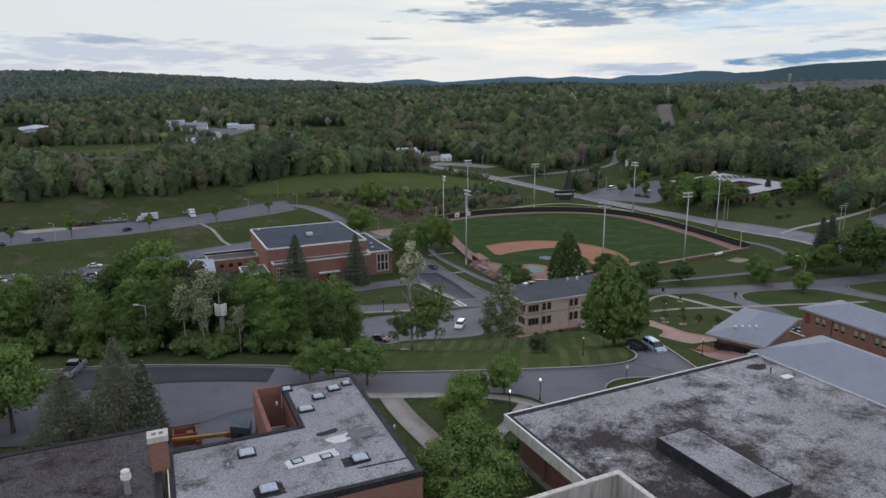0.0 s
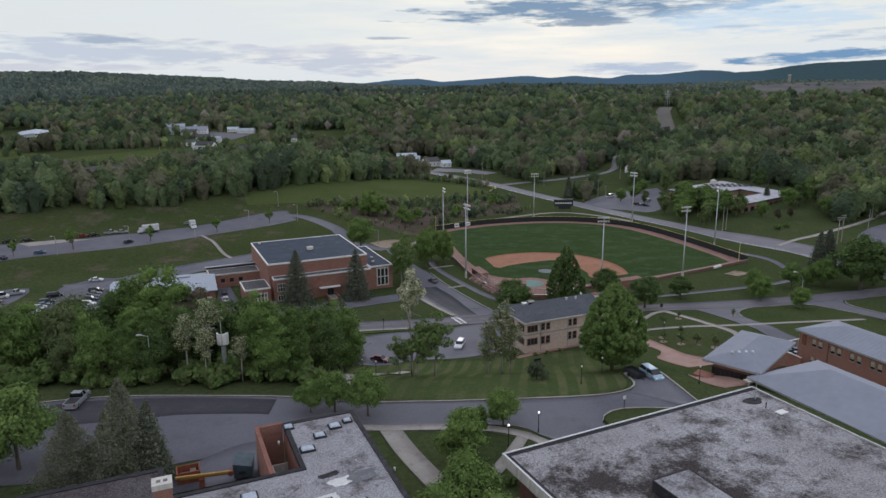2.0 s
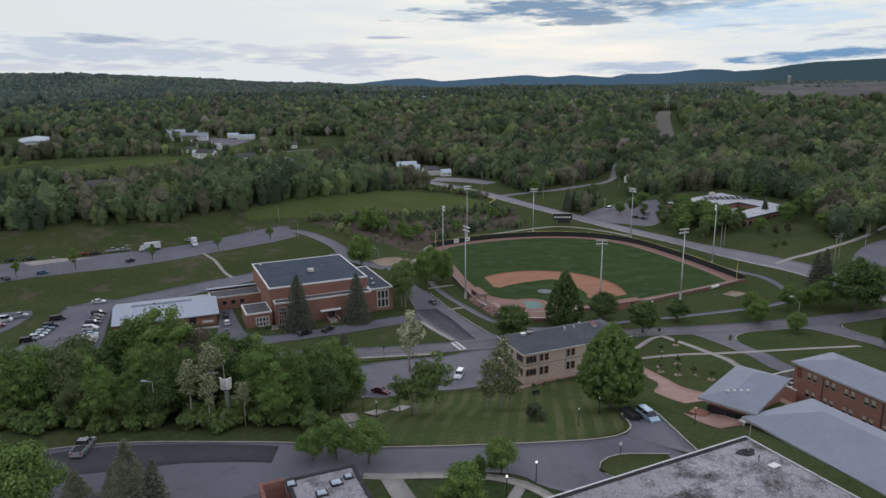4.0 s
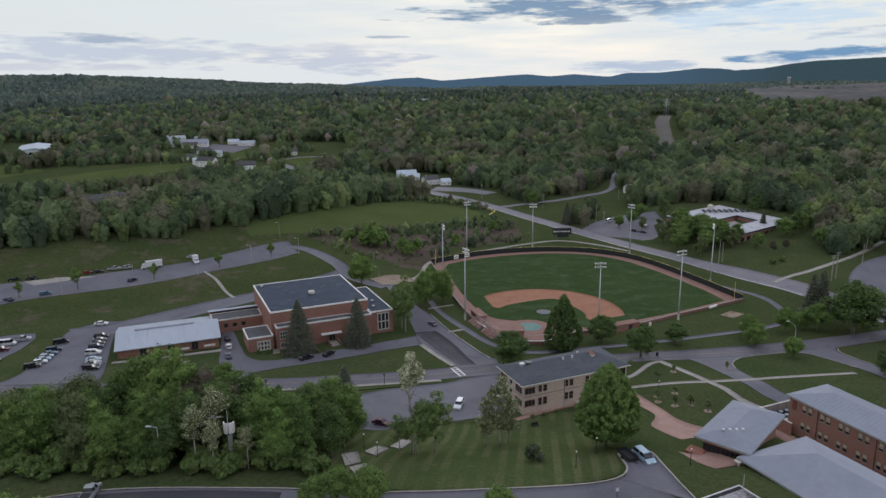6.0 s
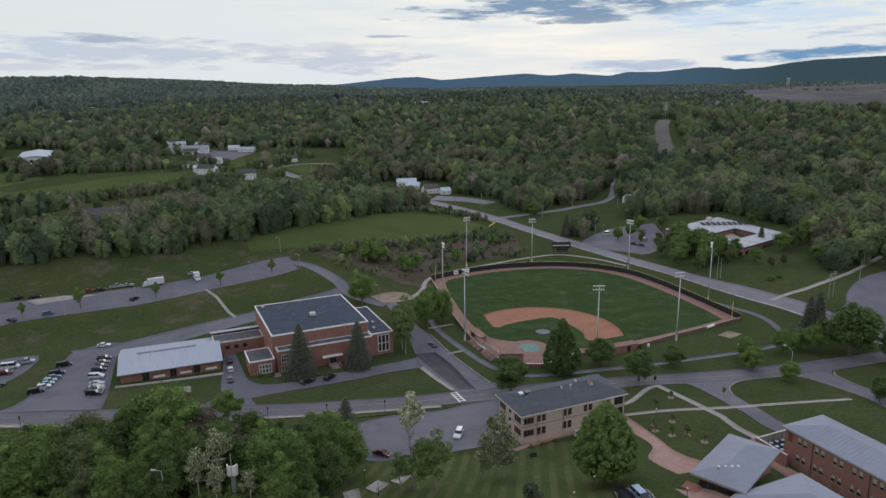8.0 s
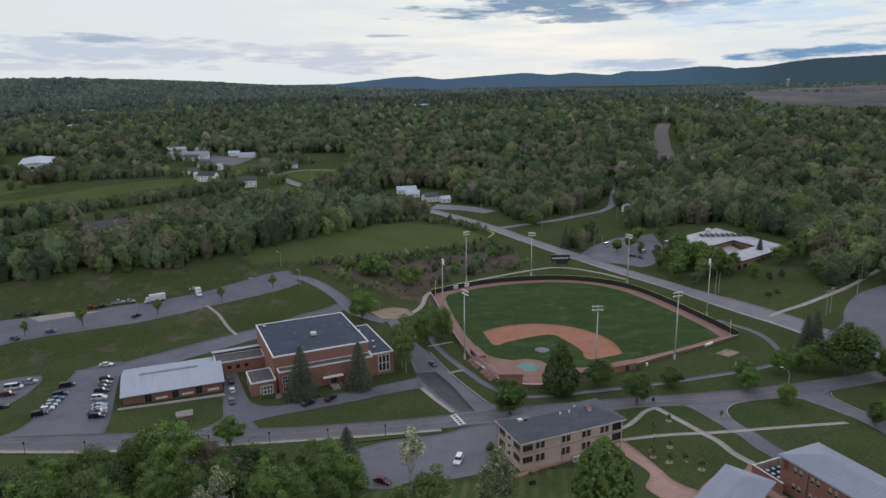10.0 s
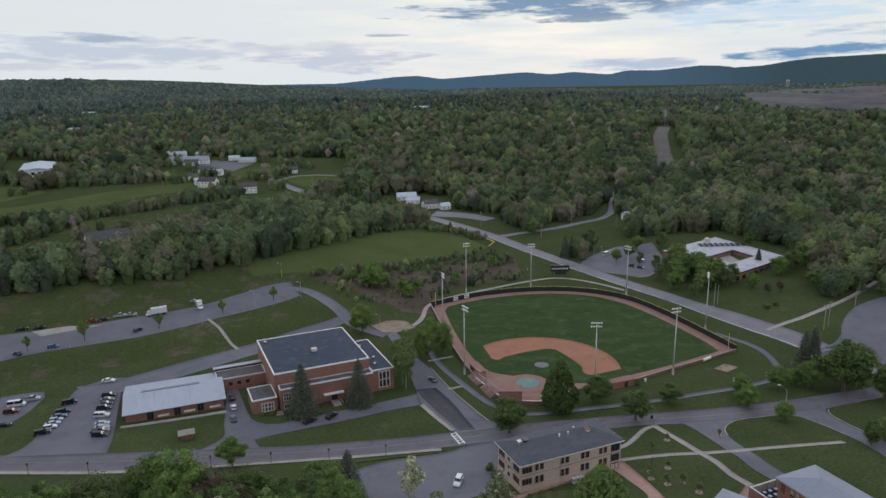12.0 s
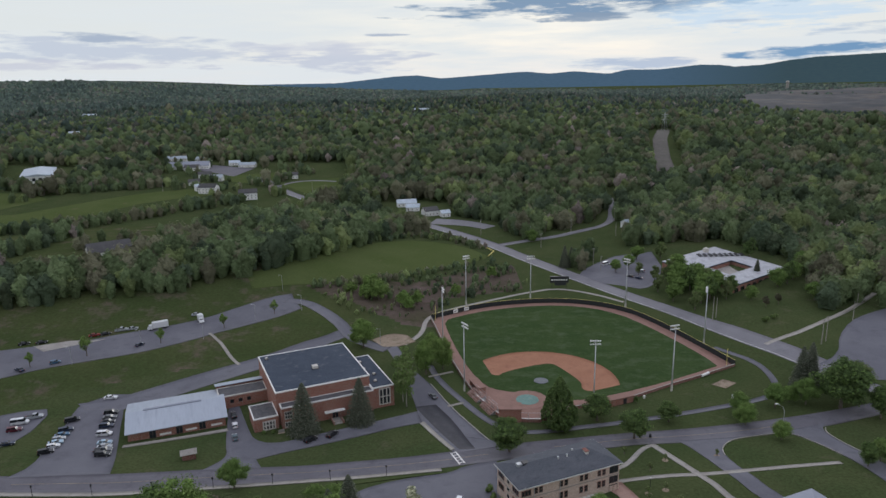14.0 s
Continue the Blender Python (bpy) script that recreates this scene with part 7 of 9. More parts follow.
def crown(parent, name, blobs, count, size, mats, share=None, core=0.74, label="", fray=1.12):
    """One crown of leaf sprays over lumps of foliage; share: how much of it takes the second material."""
    V, F, I = [], [], []
    k = 0
    r2 = np.array([b[3] ** 2 for b in blobs])
    for b, n in zip(blobs, np.maximum((count * r2 / r2.sum()).astype(int), 8)):
        c, r, rz = np.array(b[:3]), b[3], b[4]
        d = unit(n)
        p = c + d * np.array([r, r, rz]) * rng.uniform(0.70, fray, (n, 1))
        v, f = leaf_quads(p, (d + 0.6 * unit(n) + np.array([0, 0, 0.4])), np.full(n, size))
        V.append(v), F.append(f + k), I.append((rng.random(n) < (share or 0)).astype(int))
        k += len(v)
        if core:
            v, f = blob_core(c, r * core, rz * core)
            V.append(v), F.append(f + k), I.append(np.zeros(len(f), int))
            k += len(v)
    ob = grid_mesh(name, np.concatenate(V), np.concatenate(F), mats, np.concatenate(I))
    ob.parent = parent
    if label:
        ob["label"] = label
    return ob


def trunk(parent, h, r, mat, limbs, spread_r, top, lean=0.0):
    tr = part("trunk", Shape().tube([(0, 0, -0.6), (0, 0, h * 0.15), (lean * 0.5, 0, h * 0.5), (lean, 0, h)], [r * 1.25, r, r * 0.75, r * 0.4], 8), mat, parent, smooth=True)
    for i in range(limbs):
        a = 2.4 * i + rng.uniform(0, 0.8)
        z0 = h * rng.uniform(0.35, 0.85)
        e = np.array([math.cos(a) * spread_r, math.sin(a) * spread_r, top * rng.uniform(0.6, 0.9)])
        m = np.array([e[0] * 0.45, e[1] * 0.45, z0 + (e[2] - z0) * 0.6])
        part("limb", Shape().tube([(lean * z0 / h, 0, z0), tuple(m), tuple(e)], [r * 0.45, r * 0.3, r * 0.1], 6), mat, tr, smooth=True)
    return tr


def lumps(n, rx, rz, z0, size, flat=0.9, power=0.3):
    """Lumps of foliage spread through an egg-shaped crown."""
    out = []
    for d in unit(n):
        q = rng.random() ** power
        taper = 1.04 - 0.42 * max(d[2], 0)
        out.append((d[0] * q * (rx - size * 0.6) * taper, d[1] * q * (rx - size * 0.6) * taper, z0 + d[2] * q * (rz - size * 0.6), size * rng.uniform(0.75, 1.2), size * rng.uniform(0.65, 1.0) * flat))
    return out


def broadleaf(label, mats, h=10.0, w=8.0, clear=0.1, leaves=2600, leaf=0.30, n=22, bark=BARK, share=0.35, size=None, fray=1.22):
    t = thing("tree", pose(0, 0, 0), label, "tree", "campus trees")
    z0, rz = h * (1 + clear) / 2, h * (1 - clear) / 2
    trunk(t, h * 0.55, max(0.12, h * 0.022), bark, 5, w * 0.3, h * 0.8)
    crown(t, "crown", lumps(n, w / 2, rz, z0, size or w * (0.165 if n < 28 else 0.135)) + lumps(n // 2, w / 2 * 0.8, rz * 0.8, z0, w * 0.22) + [(0, 0, z0, w * 0.27, rz * 0.62)], int(leaves * 2.1), leaf * 0.66, mats, share, fray=fray)
    return t


def spruce(label, mats, h=16.0, w=7.0, leaves=2600, leaf=0.36, solid=True, belly=(1.15, 0.72)):
    t = thing("spruce", pose(0, 0, 0), label, "tree", "campus trees")
    part("trunk", Shape().tube([(0, 0, -0.6), (0, 0, h * 0.5), (0, 0, h * 0.97)], [h * 0.022, h * 0.014, 0.03], 8), BARK, t)
    q = rng.random(leaves) ** 1.25
    z = h * (0.05 + 0.95 * q)
    tier = 0.82 + 0.18 * np.cos(z * 2 * math.pi / (h * 0.075))
    rad = (w / 2) * (1 - q ** belly[0]) ** belly[1] * tier * rng.uniform(0.55, 1.05, leaves) + 0.12
    a = rng.uniform(0, 2 * math.pi, leaves)
    out = np.stack([np.cos(a), np.sin(a), np.zeros(leaves)], 1)
    p = np.stack([out[:, 0] * rad, out[:, 1] * rad, z - rad * 0.16], 1)
    v, f = leaf_quads(p, out * 0.5 + np.array([0, 0, 0.9]) + 0.5 * unit(leaves), np.full(leaves, leaf) * (0.6 + 0.6 * (1 - q)))
    n = 10
    cv = np.array([[0.38 * w * (1 - k) ** 0.75 * math.cos(j), 0.38 * w * (1 - k) ** 0.75 * math.sin(j), h * (0.08 + 0.88 * k)] for k in np.linspace(0, 0.98, 6) for j in np.linspace(0, 2 * math.pi, n, endpoint=False)])
    kk = (np.arange(5)[:, None] * n + np.arange(n)[None])
    k2 = (np.arange(5)[:, None] * n + (np.arange(n)[None] + 1) % n)
    cf = np.stack([kk, k2, k2 + n, kk + n], 2).reshape(-1, 4)
    if not solid:
        cv = cv * np.array([0.3, 0.3, 1.0])
    ob = grid_mesh("crown", np.concatenate([v, cv]), np.concatenate([f, cf + len(v)]), mats, np.concatenate([(rng.random(leaves) < 0.3).astype(int), np.zeros(len(cf), int)]))
    ob.parent = t
    return t


def sparse_tree(label, mats, h=20.0, w=7.0, leaves=1500, leaf=0.30, n=16, bark=PALEBARK, share=0.75, low=0.35):
    """A tall open tree, its trunk and limbs seen between clumps."""
    t = thing("tree", pose(0, 0, 0), label, "tree", "campus trees")
    trunk(t, h * 0.8, h * 0.012, bark, 9, w * 0.36, h * 0.9, lean=0.3)
    crown(t, "crown", lumps(n, w / 2, h * (1 - low) / 2, h * (1 + low) / 2, w * 0.15, 0.9, 0.7), leaves, leaf, mats, share, core=0.0)
    return t


def egg_tree(label, mats, h=18.0, w=14.0, belly=0.30, point=(1.7, 0.72), tufts=420, leaves=26000, leaf=0.17, clear=0.09, share=0.35):
    """A dense tree with an egg-shaped crown: small upright tufts of leaves all over a full body."""
    t = thing("tree", pose(0, 0, 0), label, "tree", "campus trees")
    trunk(t, h * 0.55, h * 0.02, BARK, 5, w * 0.25, h * 0.75)
    blobs = []
    for k in range(tufts):
        q = (k + 0.5) / tufts
        q = 0.02 + 0.97 * q ** 1.25
        r = (1 - ((q - belly) / (1 - belly)) ** point[0]) ** point[1] if q > belly else (1 - ((belly - q) / belly) ** 2.2) ** 0.5
        a = 2.39996 * k + rng.uniform(-0.4, 0.4)
        e = w * rng.uniform(0.034, 0.062)
        r = max(0.0, r * w / 2 - e * 0.7) * rng.uniform(0.88, 1.06)
        blobs.append((r * math.cos(a), r * math.sin(a), h * (clear + (0.98 - clear) * q) + rng.uniform(-0.3, 0.3), e, e * rng.uniform(0.9, 1.4)))
    for q, r in ((0.12, 0.52), (0.30, 0.66), (0.50, 0.56), (0.68, 0.42), (0.84, 0.25)):
        blobs.append((0, 0, h * (clear + (1 - clear) * q), r * w / 2, h * 0.17))
    crown(t, "crown", blobs, leaves, leaf, mats, share)
    return t


def larch(label, mats, h=14.0, w=9.0, boughs=150, leaf=0.12):
    """A soft cone of drooping, feathery boughs round one stem."""
    t = thing("tree", pose(0, 0, 0), label, "tree", "campus trees")
    part("trunk", Shape().tube([(0, 0, -0.6), (0, 0, h * 0.5), (0.1, 0, h * 0.96)], [h * 0.018, h * 0.012, 0.03], 8), BARK, t)
    P = []
    for k in range(boughs):
        q = (k + rng.uniform(0, 1)) / boughs
        q = q ** 1.15
        a = 2.39996 * k + rng.uniform(-0.5, 0.5)
        reach = (w / 2) * (1 - q) ** 0.78 * rng.uniform(0.7, 1.12) + 0.35
        n = int(60 + 190 * (1 - q))
        u = rng.random(n) ** 0.75
        side = rng.normal(size=n) * 0.20 * reach * (1.15 - 0.5 * u)
        z = h * (0.06 + 0.93 * q) + reach * (0.10 * u - 0.38 * u ** 2) + rng.normal(size=n) * 0.26 - np.abs(rng.normal(size=n)) * 0.3
        P.append(np.stack([reach * u * math.cos(a) - side * math.sin(a), reach * u * math.sin(a) + side * math.cos(a), z], 1))
    P = np.concatenate(P)
    v, f = leaf_quads(P, unit(len(P)) + np.array([0, 0, 0.5]), np.full(len(P), leaf))
    ob = grid_mesh("crown", v, f, mats, (rng.random(len(P)) < 0.25).astype(int))
    ob.parent = t
    return t


def shrub(label, mats, h=1.6, w=2.2, leaves=500, leaf=0.2):
    t = thing("shrub", pose(0, 0, 0), label, "shrub", "shrubs")
    for i in range(4):
        part("stem", Shape().tube([(0, 0, -0.3), (0.2 * math.cos(i * 1.6), 0.2 * math.sin(i * 1.6), h * 0.5)], [0.05, 0.03], 6), BARK, t)
    crown(t, "foliage", lumps(9, w / 2, h / 2, h * 0.52, w * 0.24), leaves, leaf, mats, 0.3)
    return t


PROTO = {}


def plant(key, x, y, size=1.0, turn=0.0, label="", squash=1.0):
    """Sets a tree of a kind on the ground: the first is the built one, the others are copies."""
    make, built = PROTO[key]
    m = pose(x, y, ground_at(x, y) - 0.05, 0, 0, turn) @ Matrix.Diagonal((size, size, size * squash, 1))
    if built is None:
        t = make()
        t.matrix_basis = m
        PROTO[key][1] = t
    else:
        t = copy_thing(built, m)
        t.matrix_basis = m
    if label:
        t["label"] = label
    return t


for key, make in (
    ("big_maple", lambda: egg_tree("large dense egg-shaped maple on the lawn", [LEAF, LEAF_BRIGHT], 18.4, 13.6, 0.30, (1.7, 0.72), 700, 34000, 0.17, 0.13)),
    ("maple", lambda: broadleaf("round-headed maple in full leaf", [LEAF, LEAF_BRIGHT], 10.0, 8.8, 0.07, 3800, 0.28, 26)),
    ("bright", lambda: broadleaf("broad tree in fresh bright green leaf", [LEAF_BRIGHT, LEAF], 10.0, 9.2, 0.06, 3800, 0.28, 26, share=0.3)),
    ("dark", lambda: broadleaf("dark green broad-leaved tree", [LEAF_DARK, LEAF], 14.0, 9.5, 0.1, 4200, 0.34, 30)),
    ("olive", lambda: broadleaf("olive green tree with an open crown", [LEAF_OLIVE, LEAF], 13.0, 8.4, 0.15, 3400, 0.32, 24)),
    ("oval", lambda: broadleaf("narrow oval tree in green leaf", [LEAF, LEAF_DARK], 14.0, 7.4, 0.08, 3600, 0.30, 26)),
    ("cone_tree", lambda: egg_tree("tall dense dark green tree with a tapering crown", [LEAF_DARK, LEAF], 19.0, 12.6, 0.22, (1.5, 0.80), 380, 20000, 0.21, 0.03, 0.4)),
    ("bronze", lambda: broadleaf("bronze-leaved purple plum tree", [BRONZE, LEAF_DARK], 13.0, 9.0, 0.12, 3600, 0.32, 26)),
    ("wood_maple", lambda: broadleaf("tall maple in the wooded bank", [LEAF, LEAF_BRIGHT], 15.0, 9.6, 0.05, 4600, 0.27, 34, fray=1.42)),
    ("wood_bright", lambda: broadleaf("bright green tree in the wooded bank", [LEAF_BRIGHT, LEAF], 15.0, 9.0, 0.05, 4600, 0.27, 34, share=0.5, fray=1.42)),
    ("wood_dark", lambda: broadleaf("dark green tree in the wooded bank", [LEAF_DARK, LEAF], 15.0, 9.4, 0.05, 4600, 0.27, 34, fray=1.42)),
    ("wood_olive", lambda: broadleaf("olive green tree in the wooded bank", [LEAF_OLIVE, LEAF_DARK], 15.0, 8.6, 0.05, 4600, 0.27, 30, fray=1.42)),
    ("wood_tall", lambda: broadleaf("tall narrow tree in the wooded bank", [LEAF, LEAF_DARK], 17.0, 7.6, 0.05, 4600, 0.27, 32, fray=1.42)),
    ("far_maple", lambda: broadleaf("round-headed green tree beside the highway", [LEAF, LEAF_BRIGHT], 10.0, 8.8, 0.05, 1000, 0.50, 14)),
    ("far_bright", lambda: broadleaf("bright green tree in the brush", [LEAF_BRIGHT, LEAF], 10.0, 9.2, 0.05, 1200, 0.46, 16, share=0.3)),
    ("far_dark", lambda: broadleaf("dark green tree near the low school", [LEAF_DARK, LEAF], 14.0, 9.5, 0.05, 1100, 0.55, 16)),
    ("far_olive", lambda: broadleaf("olive green tree near the low school", [LEAF_OLIVE, LEAF], 13.0, 8.4, 0.08, 1000, 0.52, 14)),
    ("far_bronze", lambda: broadleaf("small bronze-leaved tree near the low school", [BRONZE, LEAF_DARK], 13.0, 9.0, 0.1, 900, 0.55, 14)),
    ("spruce", lambda: spruce("dark spruce tapering to a point", [NEEDLE, NEEDLE_GREY], 18.0, 9.4, 9000, 0.30)),
    ("larch", lambda: larch("grey-green larch with soft feathery boughs", [NEEDLE_GREY, LEAF_OLIVE], 14.0, 11.6, 190)),
    ("broad_spruce", lambda: spruce("broad dark spruce beside the brick gym", [NEEDLE, NEEDLE_GREY], 18.0, 11.6, 14000, 0.25, False)),
    ("blossom", lambda: sparse_tree("tall locust hung with cream blossom", [LEAF_OLIVE, BLOSSOM], 22.0, 8.4, 6000, 0.22, 50, share=0.42)),
    ("blossom_top", lambda: sparse_tree("tall slender locust crowned with cream blossom", [BLOSSOM, LEAF_OLIVE], 22.0, 6.0, 5200, 0.22, 34, share=0.22, low=0.58)),
    ("leafy_locust", lambda: sparse_tree("tall airy locust with green leaves", [LEAF, LEAF_OLIVE], 15.0, 9.0, 4600, 0.28, 34, share=0.3, low=0.2)),
    ("grey_tree", lambda: sparse_tree("thin grey-barked tree coming into leaf", [LEAF_OLIVE, BLOSSOM], 14.0, 6.0, 3000, 0.19, 36, share=0.22, low=0.14)),
    ("young", lambda: broadleaf("young street tree with a thin trunk", [LEAF_BRIGHT, LEAF], 5.0, 2.8, 0.28, 700, 0.2, 9)),
    ("sapling", lambda: broadleaf("sapling in a mulch ring", [LEAF_OLIVE, LEAF], 3.0, 1.9, 0.3, 260, 0.16, 6)),
    ("shrub", lambda: shrub("rounded green leafy shrub", [LEAF, LEAF_OLIVE])),
    ("dark_shrub", lambda: shrub("dark rounded evergreen shrub", [NEEDLE, LEAF_DARK], 4.2, 4.6, 1400, 0.24)),
):
    PROTO[key] = [make, None]

# trees that stand alone on the campus
plant("big_maple", 32.8, 124.6, 0.95)
plant("dark_shrub", 16.9, 115.6, 0.88)
plant("blossom_top", -6.0, 122.6, 0.98, 180)
plant("leafy_locust", -1.6, 123.6, 0.95, 10)
plant("leafy_locust", -5.0, 122.0, 0.72, 110)
plant("leafy_locust", -8.6, 123.8, 0.60, 200)
plant("grey_tree", 9.0, 130.8, 0.88, 0)
plant("grey_tree", 12.0, 131.8, 1.22, 120)
plant("grey_tree", 14.2, 135.0, 0.9, 230)
plant("maple", -17.0, 98.4, 0.74, 30)
plant("maple", -11.8, 98.0, 0.84, 150)
plant("maple", -20.5, 97.2, 0.6, 260)
plant("bright", 9.0, 95.0, 0.64, 10)
plant("bright", 2.7, 84.6, 0.82, 70, squash=1.05)
plant("oval", 5.4, 92.4, 0.36, 0)
plant("maple", 2.8, 71.5, 0.95, 90)
plant("maple", -0.6, 67.0, 0.85, 200)
plant("maple", 5.6, 66.0, 0.8, 300)
plant("maple", 3.5, 60.5, 0.85, 20)
plant("maple", -55.4, 80.5, 1.25, 40)
plant("bright", -60.5, 77.0, 0.95, 160)
plant("maple", -64.5, 86.0, 1.0, 250)
plant("larch", -40.0, 78.0, 0.98, 0)
plant("larch", -46.6, 77.4, 0.94, 130, squash=0.74)
plant("larch", -43.4, 80.6, 0.62, 250)
plant("spruce", -37.0, 78.4, 0.60, 20)
plant("dark", 21.0, 195.4, 1.3, 0, squash=0.72)
plant("cone_tree", 39.4, 211.6, 1.0, 80)
plant("dark", 53.4, 216.4, 1.12, 160, squash=0.72)
plant("dark", 62.2, 201.8, 1.14, 240, squash=0.72)
plant("dark", 77.4, 214.2, 0.88, 320, squash=0.68)
plant("bright", 102.2, 210.6, 0.88, 30)
plant("maple", 103.8, 219.4, 0.9, 110)
plant("bright", 108.6, 198.6, 0.72, 0)
plant("maple", 118.5, 224.0, 1.0, 60)
plant("dark", 141.0, 222.5, 2.0, 70, squash=0.76)
plant("olive", 149.0, 228.0, 1.5, 170, squash=0.9)
plant("maple", 130.5, 226.0, 1.1, 10)
plant("bright", 125.5, 228.0, 0.7, 200)
plant("spruce", 135.2, 239.0, 0.95, 0)
plant("spruce", 139.2, 240.5, 1.0, 90)
plant("dark", 150.0, 214.0, 1.0, 30)
plant("dark", 123.0, 177.5, 0.62, 0)
plant("maple", 128.5, 180.5, 0.8, 90)
plant("maple", 131, 172, 0.9, 30)
plant("broad_spruce", -46.8, 211.6, 1.02, 0)
plant("broad_spruce", -28.6, 218.4, 0.93, 140)
plant("bright", -34.5, 282.5, 1.4, 0)
plant("leafy_locust", -13.1, 229.5, 1.15, 40, squash=1.1)
plant("leafy_locust", -14.6, 247.0, 1.15, 90)
plant("bright", -6.6, 257.5, 1.05, 30, squash=1.5)
plant("bright", 0.2, 262.0, 1.0, 200, squash=1.5)
plant("bright", -4.6, 268.0, 1.0, 120, squash=1.5)
plant("leafy_locust", -14.6, 233.5, 1.1, 250)
plant("oval", 70.5, 229.2, 0.22, 0)
plant("maple", -59.1, 173.0, 1.0, 60)
for x, y, s in ((-148.6, 269.0, 1.9), (-123.0, 282.4, 1.5), (-166.4, 258.5, 1.35), (-100.8, 300.5, 1.5), (-82.0, 319.6, 1.55)):
    plant("young", x, y, s, x * 7)
for x, y, s in ((60.7, 165.6, 1.0), (55.6, 164.2, 0.9), (54.6, 160.0, 1.0), (57.4, 155.8, 1.2), (62.0, 158.0, 1.3), (63.4, 150.4, 1.2), (66.5, 184.0, 0.9), (83.0, 186.5, 0.9), (56.0, 190.5, 1.0), (60.0, 177.5, 1.1)):
    plant("sapling", x, y, s, x * 11)
for x, y, s in ((16.4, 155.8, 0.9), (14.0, 165.5, 1.1), (13.2, 169.5, 1.3), (22.0, 154.9, 0.6), (25.0, 156.0, 0.6), (28.5, 157.6, 0.6), (-60.5, 211.0, 0.8), (-57.6, 211.4, 0.8), (69.5, 232.0, 1.2), (9.0, 79.0, 0.9), (12.0, 74.5, 0.9)):
    plant("shrub", x, y, s, x * 13)
# the wooded bank between loop road and campus road
wood = random.Random(11)
kinds = ["wood_maple", "wood_bright", "wood_dark", "wood_olive", "wood_tall", "wood_dark", "wood_olive", "wood_maple", "wood_dark"]
taken = []
for row in range(8):
    for colm in range(18):
        x = -112 + 5.9 * colm + wood.uniform(-2.2, 2.2) + (2.6 if row % 2 else 0)
        y = 109.5 + 6.4 * row + wood.uniform(-2.0, 2.0)
        edge = -19.5 - 0.10 * max(0, y - 118)
        far = 142.5 + (6 if x > -62 else 0) - (4 if x < -80 else 0)
        if x > edge or y > far or (row == 0 and wood.random() < 0.25):
            continue
        key = wood.choice(kinds)
        h = 17.0 if key == "wood_tall" else 15.0
        want = wood.uniform(12.0, 17.0) - (2.0 if row == 0 else 0) + (1.0 if 1 < row < 4 and -86 < x < -40 else 0)
        plant(key, x, y, want / h, wood.uniform(0, 360))
for x, y, s in ((-41.4, 113.5, 0.72), (-43.5, 109.0, 0.6), (-39.5, 106.5, 0.5), (-34.0, 108.0, 0.42)):
    plant("blossom", x, y, s, x * 9)
for key, x, y, s in (("wood_bright", -53.0, 127.0, 1.42), ("wood_bright", -58.0, 131.5, 1.2), ("wood_tall", -65.0, 130.0, 1.12), ("wood_olive", -72.0, 128.0, 1.25), ("wood_dark", -41.0, 131.0, 1.2), ("wood_bright", -57.0, 127.5, 1.42), ("wood_tall", -61.5, 129.5, 1.28), ("wood_dark", -65.0, 133.0, 1.25), ("wood_olive", -55.0, 132.5, 1.4)):
    plant(key, x, y, s, x * 7, squash=1.08)
for x, y, s in ((-47.0, 125.5, 1.45), (-51.5, 128.0, 1.1), (-43.0, 128.0, 1.15), (-49, 134, 1.1)):
    plant("bronze", x, y, s, x * 5)
for x, y, s in ((-23.4, 152.2, 0.86), (-28.0, 149.0, 0.74)):
    plant("broad_spruce", x, y, s, x * 5)
for x, y, s in ((-33.5, 160.5, 0.85), (-28.5, 158.0, 1.0), (-24.8, 144.5, 1.1), (-21.4, 139.0, 0.95)):
    plant("maple", x, y, s, x * 5)
for i in range(90):
    x, y = wood.uniform(-105, -20), wood.uniform(104.8, 111.5)
    plant("shrub", x, y, wood.uniform(0.9, 1.5) + 0.22 * (y - 104.8), wood.uniform(0, 360))

